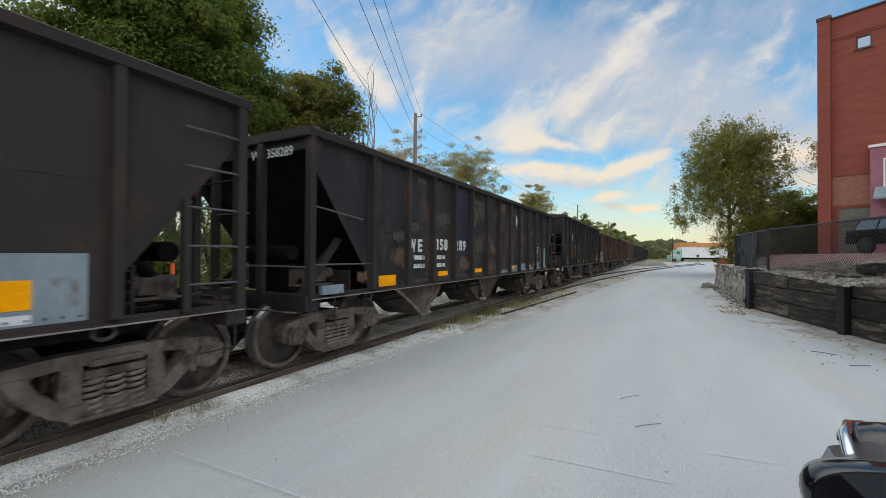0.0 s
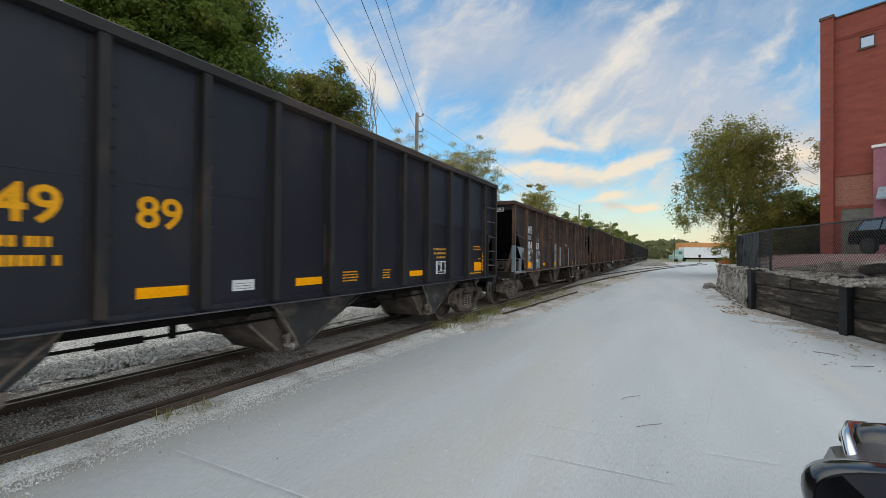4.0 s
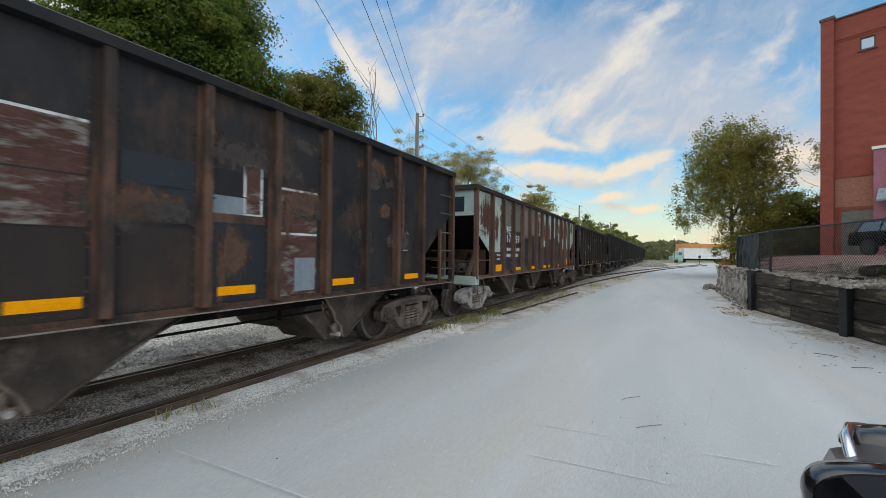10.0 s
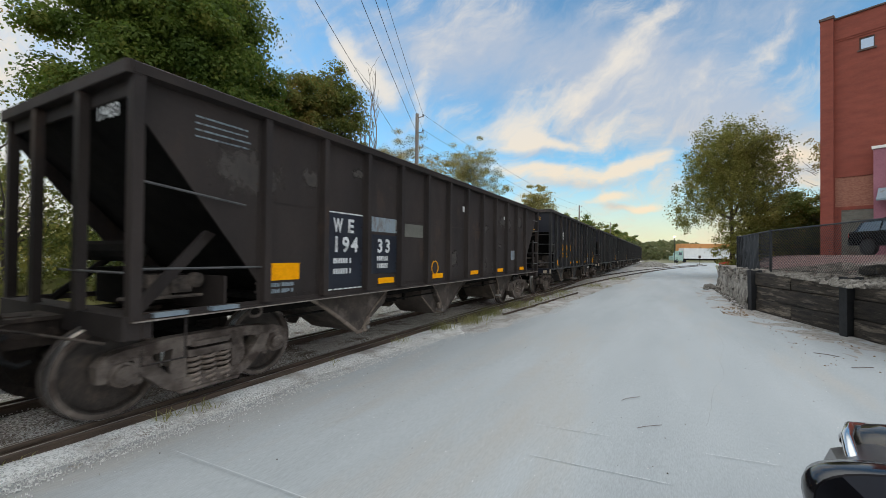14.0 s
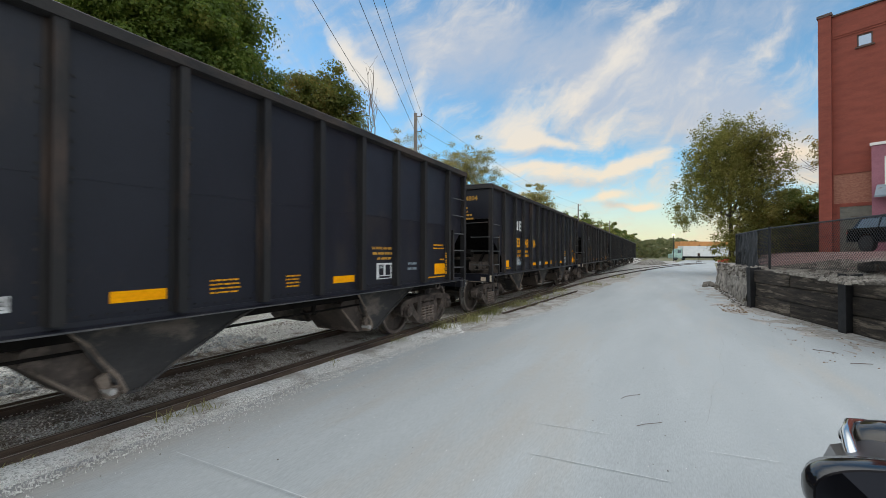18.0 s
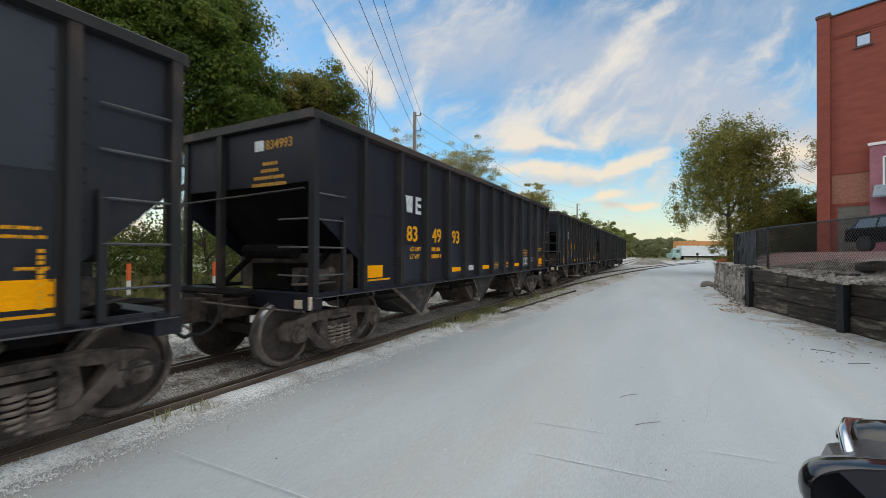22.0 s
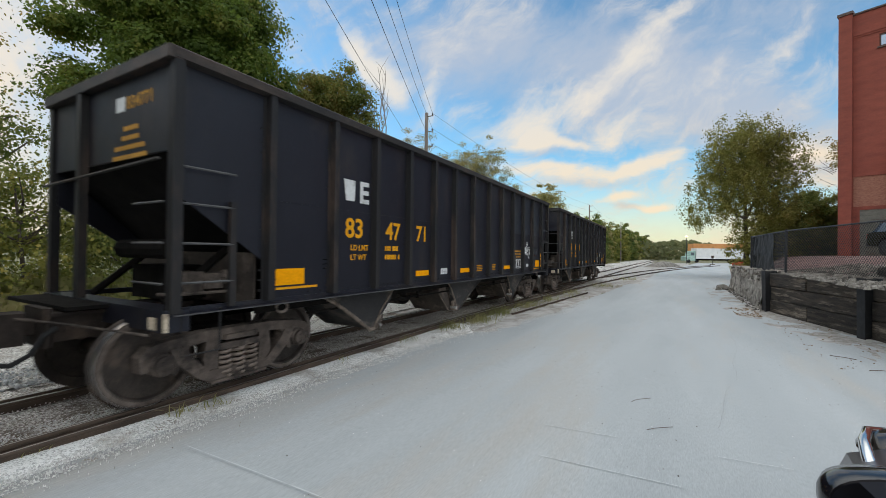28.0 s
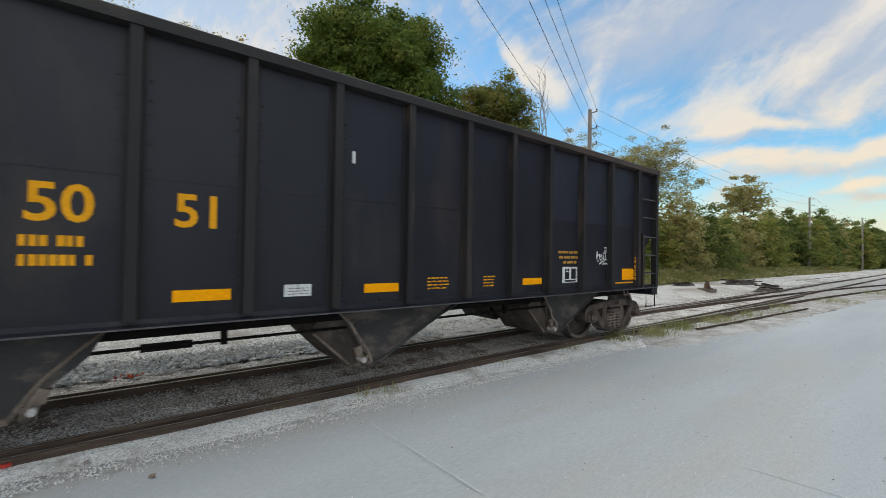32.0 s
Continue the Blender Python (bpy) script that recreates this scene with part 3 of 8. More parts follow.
# ---- mesh helpers ----
class Shape:
    """Collects boxes, prisms, tubes and lathes into one mesh."""

    def __init__(self):
        self.v, self.f = [], []

    def add(self, verts, faces):
        n = len(self.v)
        self.v += [tuple(p) for p in verts]
        self.f += [tuple(i + n for i in f) for f in faces]
        return self

    def box(self, x0, x1, y0, y1, z0, z1, b=0.0):
        if b:
            return self.prism([(x0 + b, y0), (x1 - b, y0), (x1, y0 + b), (x1, y1 - b), (x1 - b, y1), (x0 + b, y1), (x0, y1 - b), (x0, y0 + b)], "z", z0, z1)
        v = [(x, y, z) for z in (z0, z1) for y in (y0, y1) for x in (x0, x1)]
        return self.add(v, [(0, 2, 3, 1), (4, 5, 7, 6), (0, 1, 5, 4), (2, 6, 7, 3), (0, 4, 6, 2), (1, 3, 7, 5)])

    def prism(self, poly, axis, a, b):
        """poly in the plane across axis: x -> (y, z), y -> (x, z), z -> (x, y)."""
        place = {"x": lambda p, q: (q, p[0], p[1]), "y": lambda p, q: (p[0], q, p[1]), "z": lambda p, q: (p[0], p[1], q)}[axis]
        n = len(poly)
        v = [place(p, a) for p in poly] + [place(p, b) for p in poly]
        return self.add(v, [tuple(range(n - 1, -1, -1)), tuple(range(n, 2 * n))] + [(i, (i + 1) % n, n + (i + 1) % n, n + i) for i in range(n)])

    def tube(self, path, r, n=6, r2=None):
        path = [Vector(p) for p in path]
        rings, m = [], len(path)
        for i, p in enumerate(path):
            d = (path[min(i + 1, m - 1)] - path[max(i - 1, 0)]).normalized()
            u = d.orthogonal() if abs(d.z) > 0.99 else d.cross(Vector((0, 0, 1)))
            u.normalize()
            w = d.cross(u)
            rr = r if r2 is None else r + (r2 - r) * i / (m - 1)
            rings.append([p + rr * (math.cos(2 * math.pi * k / n) * u + math.sin(2 * math.pi * k / n) * w) for k in range(n)])
        f = [(i * n + k, i * n + (k + 1) % n, (i + 1) * n + (k + 1) % n, (i + 1) * n + k) for i in range(m - 1) for k in range(n)]
        f += [tuple(range(n - 1, -1, -1)), tuple(range((m - 1) * n, m * n))]
        return self.add([q for ring in rings for q in ring], f)

    def lathe(self, prof, axis="x", n=36, at=(0, 0, 0)):
        """prof: (along, radius) pairs, turned round the axis."""
        v = []
        for a, r in prof:
            for k in range(n):
                c, s = r * math.cos(2 * math.pi * k / n), r * math.sin(2 * math.pi * k / n)
                p = {"x": (a, c, s), "y": (c, a, s), "z": (c, s, a)}[axis]
                v.append((p[0] + at[0], p[1] + at[1], p[2] + at[2]))
        m = len(prof)
        f = [(i * n + k, i * n + (k + 1) % n, (i + 1) * n + (k + 1) % n, (i + 1) * n + k) for i in range(m - 1) for k in range(n)]
        f += [tuple(range(n - 1, -1, -1)), tuple(range((m - 1) * n, m * n))]
        return self.add(v, f)

    def mesh(self, name, mat, smooth=False):
        me = bpy.data.meshes.new(name)
        me.from_pydata(self.v, [], self.f)
        me.materials.append(mat)
        bm = bmesh.new()
        bm.from_mesh(me)
        bmesh.ops.recalc_face_normals(bm, faces=bm.faces)
        bm.to_mesh(me)
        bm.free()
        if smooth:
            me.polygons.foreach_set("use_smooth", [True] * len(me.polygons))
            me.set_sharp_from_angle(angle=radians(38))
        return me


def part(name, shape, mat, parent=None, label="", smooth=False, at=None):
    me = shape if isinstance(shape, bpy.types.Mesh) else shape.mesh(name, MAT[mat], smooth)
    ob = new(name, me)
    if parent:
        ob.parent = parent
    if at is not None:
        ob.matrix_basis = at if isinstance(at, Matrix) else Matrix.Translation(at)
    if label:
        ob["label"] = label
    return ob


def thing(name, label, category, group="", at=(0, 0, 0), kind=""):
    return tagged(place_empty(name, at), label, category, group, kind)


def place_empty(name, at):
    ob = new(name)
    ob.empty_display_size = 0.3
    ob.matrix_basis = at if isinstance(at, Matrix) else Matrix.Translation(at)
    return ob


def quads(name, centres, ups, sizes, mat, bend=0.25):
    """Leaf blades: one bent quad (two halves) each, in numpy arrays."""
    n = len(centres)
    rnd = np.random.default_rng(len(centres) + 7)
    side = np.cross(ups, rnd.normal(size=(n, 3)))
    side /= np.linalg.norm(side, axis=1, keepdims=True) + 1e-9
    fwd = np.cross(ups, side)
    s = sizes[:, None]
    corner = [centres - side * s * 0.5, centres - fwd * s * 0.5 - ups * s * bend * 0.5, centres + side * s * 0.5, centres + fwd * s * 0.5 - ups * s * bend * 0.5]
    v = np.stack(corner, 1).reshape(-1, 3)
    me = bpy.data.meshes.new(name)
    me.vertices.add(4 * n), me.loops.add(4 * n), me.polygons.add(n)
    me.vertices.foreach_set("co", v.astype(np.float32).ravel())
    me.loops.foreach_set("vertex_index", np.arange(4 * n, dtype=np.int32))
    me.polygons.foreach_set("loop_start", np.arange(0, 4 * n, 4, dtype=np.int32))
    me.materials.append(MAT[mat])
    me.update()
    me.validate()
    return me


def text_mesh(body, size, mat, bold=0.012, gap=1.0):
    """Lettering in the built-in font as a thin mesh in the y-z plane, facing +x."""
    cu = bpy.data.curves.new("lettering", "FONT")
    cu.body, cu.size, cu.extrude, cu.offset, cu.resolution_u = body, size, 0.002, bold * size, 3
    cu.space_character = gap
    ob = new("lettering", cu)
    bpy.context.view_layer.update()
    me = bpy.data.meshes.new_from_object(ob.evaluated_get(bpy.context.evaluated_depsgraph_get()))
    bpy.data.objects.remove(ob)
    bpy.data.curves.remove(cu)
    me.transform(Matrix(((0, 0, 1, 0), (1, 0, 0, 0), (0, 1, 0, 0), (0, 0, 0, 1))))
    me.materials.clear()
    me.materials.append(MAT[mat])
    return me


# ---- ground, road, track ----
def grid_sheet(name, xs, ys, height, mat, kind="structure", label="", category="", follow=-99.0):
    v = [(x + (lean(y) if x < follow else 0.0), y, height(x, y)) for y in ys for x in xs]
    nx = len(xs)
    f = [(j * nx + i, j * nx + i + 1, (j + 1) * nx + i + 1, (j + 1) * nx + i) for j in range(len(ys) - 1) for i in range(nx - 1)]
    me = bpy.data.meshes.new(name)
    me.from_pydata(v, [], f)
    me.materials.append(MAT[mat])
    me.polygons.foreach_set("use_smooth", [True] * len(f))
    return tagged(new(name, me), label, category, "", kind)


def wob(x, y, s=1.0, seed=0.0):
    return noise.noise((x * s, y * s, seed))


def road_left(y):
    """The ragged left margin of the road surface."""
    base = -4.55 if y < 7 else -4.55 + (y - 7) * 0.165 if y < 13 else -3.56 + (y - 13) * 0.02 if y < 22 else -3.38 + (y - 22) * 0.03 if y < 55 else -2.39 + (y - 55) * 0.065
    return base + 0.14 * wob(0.3, y, 0.8, 3.1) + 0.06 * wob(0.3, y, 3.1, 5.5)


def road_right(y):
    if y < 17.2:
        return 3.6 - (y - 12.8) * 0.268
    return 2.35 if y < 30 else 2.35 + (y - 30) * 0.07


grid_sheet("ground", [-900, -300, -120, -60, -40, -28, -20, -16, -14.2, -13.4, 40, 120, 300, 900], [-900, -300, -120, -60, -30, -10, 0, 10, 20, 30, 45, 60, 90, 130, 200, 300, 900],
           lambda x, y: -0.06 + (0.25 if x < -14.1 else 0) + 0.05 * wob(x, y, 0.2), "ground", label="rough grassy ground with bare earth reaching the horizon", category="ground")

ys = [-40 + 0.5 * i for i in range(60)] + [-10 + 0.25 * i for i in range(240)] + [50 + 1.0 * i for i in range(90)]
v, f = [], []
for y in ys:
    a, b = road_left(y), road_right(y) + 0.12
    if y > 100:
        b += (y - 100) * 0.3
    for k in range(6):
        x = a + (b - a) * k / 5
        v.append((x, y, 0.0 + 0.012 * wob(x, y, 0.35, 2.0) - (0.015 if k == 0 else 0)))
for j in range(len(ys) - 1):
    for k in range(5):
        f.append((j * 6 + k, j * 6 + k + 1, j * 6 + k + 7, j * 6 + k + 6))
me = bpy.data.meshes.new("road")
me.from_pydata(v, [], f)
me.materials.append(MAT["road"])
me.polygons.foreach_set("use_smooth", [True] * len(f))
tagged(new("road", me), "pale grey dusty concrete road beside the railway track", "road", "", "structure")

# gravel shoulder between road and near rail, and the pale gravel yard behind the track
grid_sheet("gravel_shoulder", [-5.02, -4.8, -4.55, -4.3, -4.0, -3.4, -2.4], [-40 + 0.4 * i for i in range(158)],
           lambda x, y: -0.022 + 0.02 * wob(x, y, 1.3, 7.0) + (0.03 if x < -4.6 else 0) - (0.06 if x > road_left(y) + 0.02 else 0) - (0.06 if y > 9.5 else 0), "gravel", label="pale crushed stone shoulder along the rail", category="gravel", follow=-4.7)
grid_sheet("gravel_yard", [-14.4, -13.6, -12.5, -11, -9.8, -8.8, -8.2, -7.75, -7.5], [-40 + 1.0 * i for i in range(220)],
           lambda x, y: 0.0 + 0.05 * wob(x, y, 0.5, 4.0) + 0.03 * wob(x, y, 2.5, 9.0) + (0.16 if -12 < x < -8.5 else 0.0), "yard", label="broad bed of pale crushed stone behind the track", category="gravel", follow=-7.2)
grid_sheet("track_bed", [-7.6, -7.2, -6.8, -6.3, -5.92, -5.5, -5.2, -4.95], [-40 + 0.5 * i for i in range(400)],
           lambda x, y: -0.015 + 0.03 * wob(x, y, 1.5, 2.0) + 0.02 * wob(x, y, 5.0, 1.0), "ballast", label="dark oily ballast between the rails", category="ballast", follow=0.0)


grid_sheet("track_fan", [-7.6, -6.8, -6.0, -5.2, -4.4, -3.6, -2.8, -2.0, -1.2, -0.4, 0.4], [21.5 + 0.75 * i for i in range(130)],
           lambda x, y: 0.004 + 0.03 * wob(x, y, 0.9, 5.0) - (0.08 if x > road_left(y) + 0.35 else 0.0) - 0.06 * max(0.0, 24 - y) / 2.5, "dirt", label="brown dirt and stones round the fanning tracks", category="dirt")


def rail_shape(path, top=RAIL, shine=0.025):
    """Rail along a list of (x, y): foot, web and head; returns rusty body and polished running band."""
    prof = [(-0.07, -0.165), (0.07, -0.165), (0.07, -0.15), (0.012, -0.13), (0.012, -0.04), (0.036, -0.03), (0.036, -0.008), (0.028, -0.001), (-0.028, -0.001), (-0.036, -0.008), (-0.036, -0.03), (-0.012, -0.04), (-0.012, -0.13), (-0.07, -0.15)]
    body, band = Shape(), Shape()
    rings, strip, n = [], [], len(prof)
    for i, (x, y) in enumerate(path):
        p, q = path[max(i - 1, 0)], path[min(i + 1, len(path) - 1)]
        d = Vector((q[0] - p[0], q[1] - p[1])).normalized()
        u = Vector((d.y, -d.x))
        rings += [(x + u.x * a, y + u.y * a, top + b) for a, b in prof]
        strip += [(x + u.x * a, y + u.y * a, top + b) for a, b in ((-shine, 0.0), (shine, 0.0))]
    m = len(path)
    body.add(rings, [(i * n + k, i * n + (k + 1) % n, (i + 1) * n + (k + 1) % n, (i + 1) * n + k) for i in range(m - 1) for k in range(n)])
    band.add(strip, [(2 * i, 2 * i + 1, 2 * i + 3, 2 * i + 2) for i in range(m - 1)])
    return body, band


def rail_thing(path, label, top=RAIL, tread="rail_top"):
    body, band = rail_shape(path, top, 0.011 if tread == "rail" else 0.025)
    t = thing("rail", label, "rail", "rails of the tracks")
    part("rail_body", body, "rail_web", t)
    part("running_surface", band, tread, t, "polished running surface")
    return t


def branch(y, side):
    """The track that leaves the main line to the right and crosses the road far off."""
    k = max(0.0, y - 8)
    return -5.94 + side * 0.755 + k * k * 0.00145


def beside(offset, y0, y1):
    """A straight line along the track, offset metres to the right of its middle."""
    return [(TRACK_X + offset + lean(y), y) for y in (y0, (y0 + y1) / 2, y1)]


far, near = beside(-0.755, -40, 190), beside(0.755, -40, 190)
rail_thing(near, "worn steel rail beside the gravel shoulder", RAIL, "rail")
rail_thing(far, "worn steel rail on the yard side")
rail_thing([(branch(y, -1), y) for y in range(8, 96, 2)], "branch rail curving off across the road", RAIL - 0.006)
rail_thing([(branch(y, 1), y) for y in range(8, 96, 2)], "branch rail curving off across the road", RAIL - 0.006)
rail_thing([(-9.6 - 0.0004 * max(0, y - 30) ** 2, y) for y in range(20, 160, 5)], "outer rail of a second yard track", RAIL + 0.02)
rail_thing([(-11.1 - 0.0004 * max(0, y - 30) ** 2, y) for y in range(20, 160, 5)], "outer rail of a second yard track", RAIL + 0.02)
# guard rails close to the running rails
rail_thing(beside(-0.655, -40, 40), "brown guard rail inside the yard-side rail", RAIL - 0.02)
rail_thing(beside(0.875, -40, 27), "brown guard rail beside the running rail", RAIL - 0.03, "rail")

# sleepers
ties = tagged(place_empty("sleepers", on_track(0)), "dark weathered wooden sleepers sunk in ballast", "sleeper", "", "structure")
tie_me = Shape().box(-1.22, 0.95, -0.11, 0.11, -0.22, -0.045, 0.015).mesh("sleeper", MAT["tie"])
for i in range(150):
    part("sleeper", tie_me, "tie", ties, at=pose(random.uniform(-0.05, 0.05), -14 + i * 0.52, random.uniform(-0.01, 0.012), 0, 0, random.uniform(-1.5, 1.5)))


# ---- hopper cars ----
HALF = 1.55


def side_frame_mesh(mat):
    s = Shape()
    t0, t1 = -0.085, 0.085
    # top chord, bulged in the middle, rounded over the axle boxes
    s.prism([(-1.09, 0.40), (-1.10, 0.56), (-1.02, 0.65), (-0.88, 0.69), (-0.45, 0.735), (0.45, 0.735), (0.88, 0.69), (1.02, 0.65), (1.10, 0.56), (1.09, 0.40), (1.02, 0.40), (0.98, 0.53), (0.86, 0.57), (0.42, 0.615), (-0.42, 0.615), (-0.86, 0.57), (-0.98, 0.53), (-1.02, 0.40)], "x", t0, t1)
    # bottom chord, a deep trough under the springs
    s.prism([(-0.82, 0.60), (-0.74, 0.42), (-0.50, 0.20), (-0.34, 0.13), (0.34, 0.13), (0.50, 0.20), (0.74, 0.42), (0.82, 0.60), (0.66, 0.60), (0.58, 0.47), (0.38, 0.27), (-0.38, 0.27), (-0.58, 0.47), (-0.66, 0.60)], "x", t0 - 0.016, t1 + 0.016)
    s.box(-0.13, 0.13, -0.36, 0.36, 0.115, 0.15, 0.02)
    for k in (-1, 1):
        # columns beside the springs, with a web that rounds the window
        s.prism([(k * 0.27, 0.18), (k * 0.41, 0.22), (k * 0.45, 0.40), (k * 0.41, 0.66), (k * 0.27, 0.66)], "x", t0 + 0.005, t1 - 0.005)
        s.prism([(k * 0.58, 0.66), (k * 0.72, 0.60), (k * 0.70, 0.50), (k * 0.64, 0.52)], "x", t0 + 0.007, t1 - 0.007)
        # axle box jaw
        s.prism([(k * 0.71, 0.33), (k * 0.78, 0.31), (k * 0.80, 0.60), (k * 0.69, 0.62)], "x", t0 + 0.009, t1 - 0.009)
    # bolster end between the columns
    s.box(-0.10, 0.11, -0.26, 0.26, 0.49, 0.565, 0.02)
    s.box(-0.05, 0.13, -0.22, 0.22, 0.60, 0.66, 0.02)
    return s.mesh("side_frame", MAT[mat])


def coil_mesh(mat):
    path = [(0.072 * math.cos(a), 0.072 * math.sin(a), 0.16 + 0.33 * a / (2 * math.pi * 5.5)) for a in [2 * math.pi * 5.5 * i / 66 for i in range(67)]]
    return Shape().tube(path, 0.021, 5).mesh("spring", MAT[mat], True)


def bearing_mesh(mat):
    s = Shape().lathe([(-0.10, 0.125), (0.05, 0.125), (0.07, 0.10), (0.115, 0.10), (0.125, 0.085), (0.135, 0.04)], "x", 18)
    for k in range(3):
        a = k * 2.094
        s.lathe([(0.12, 0.018), (0.15, 0.018)], "x", 6, (0, 0.055 * math.cos(a), 0.055 * math.sin(a)))
    return s.mesh("bearing_cap", MAT[mat], True)


R, AXLE = 0.487, 0.455
wheel_me = Shape().lathe([(-0.075, 0.12), (-0.085, 0.13), (-0.03, 0.39), (-0.072, 0.405), (-0.072, R + 0.028), (-0.045, R + 0.026), (-0.030, R), (0.065, R - 0.004), (0.068, R - 0.02), (0.068, 0.405), (0.012, 0.39), (0.035, 0.15), (0.10, 0.14), (0.11, 0.085)], "x", 40).mesh("wheel", MAT["wheel"], True)
tread_me = Shape().lathe([(-0.028, R + 0.0025), (0.063, R - 0.001), (0.063, R - 0.01), (-0.028, R - 0.01)], "x", 40).mesh("tread", MAT["tread"], True)
hub_me = Shape().box(0.106, 0.112, -0.05, 0.05, 0.02, 0.07).mesh("hub_mark", MAT["truck_grey"])
rim_ring = Shape().lathe([(0.0675, 0.425), (0.0705, 0.43), (0.0705, R - 0.018), (0.066, R - 0.012)], "x", 40)
rim_ring.f = rim_ring.f[:-2]
rim_me = rim_ring.mesh("rim", MAT["truck"], True)
axle_me = Shape().lathe([(-1.1, 0.07), (-0.9, 0.075), (-0.85, 0.09), (0.85, 0.09), (0.9, 0.075), (1.1, 0.07)], "x", 14).mesh("axle", MAT["wheel"], True)
FRAME = {k: side_frame_mesh(k) for k in ("truck", "truck_grey", "truck_dark")}
COIL = {k: coil_mesh("spring") for k in ("truck", "truck_grey", "truck_dark")}
CAP = {k: bearing_mesh(k) for k in ("truck", "truck_grey", "truck_dark")}
wheelsets = []


def truck(car, yc, mat):
    bol = part("bolster", Shape().box(-1.0, 1.0, -0.2, 0.2, 0.52, 0.72, 0.03).box(-0.3, 0.3, -0.3, 0.3, 0.7, 0.86), "under", car, at=(0, yc, 0))
    for sx in (1, -1):
        fr = part("side_frame", FRAME[mat], mat, car, at=pose(sx * 1.0, yc, 0, 0, 0, 0 if sx > 0 else 180))
        if sx > 0:
            for k in (-0.175, 0.0, 0.175):
                part("spring", COIL[mat], mat, fr, "coil spring", at=(0.04, k, 0))
        for k in (-0.889, 0.889):
            part("bearing_cap", CAP[mat], mat, fr, at=(0.06, k, AXLE))
        part("brake_beam", Shape().box(-0.04, 0.04, -0.55, -0.45, 0.3, 0.42), "under", fr)
    for k in (-0.889, 0.889):
        ws = part("wheelset", axle_me, "wheel", car, at=(0, yc + k, AXLE))
        for sx in (1, -1):
            w = part("wheel", wheel_me, "wheel", ws, at=pose(sx * 0.755, 0, 0, 0, 0, 0 if sx > 0 else 180))
            if sx > 0:
                part("rim", rim_me, "truck", ws, at=(sx * 0.755, 0, 0))
            part("tread", tread_me, "tread", ws, "polished tread", at=pose(sx * 0.755, 0, 0, 0, 0, 0 if sx > 0 else 180))
        part("hub_mark", hub_me, "truck_grey", ws, at=(0.755, 0, 0))
        wheelsets.append((ws, yc + k))
    return bol


def bar(s, p, q, r=0.013):
    return s.tube([p, q], r, 5)


RUNG_SIDE = bar(Shape(), (0, -0.3, 0), (0, 0.3, 0)).mesh("rung", MAT["lip_dark"])
RUNG_END = bar(Shape(), (-0.29, 0, 0), (0.29, 0, 0)).mesh("rung", MAT["lip_dark"])
CARS = []


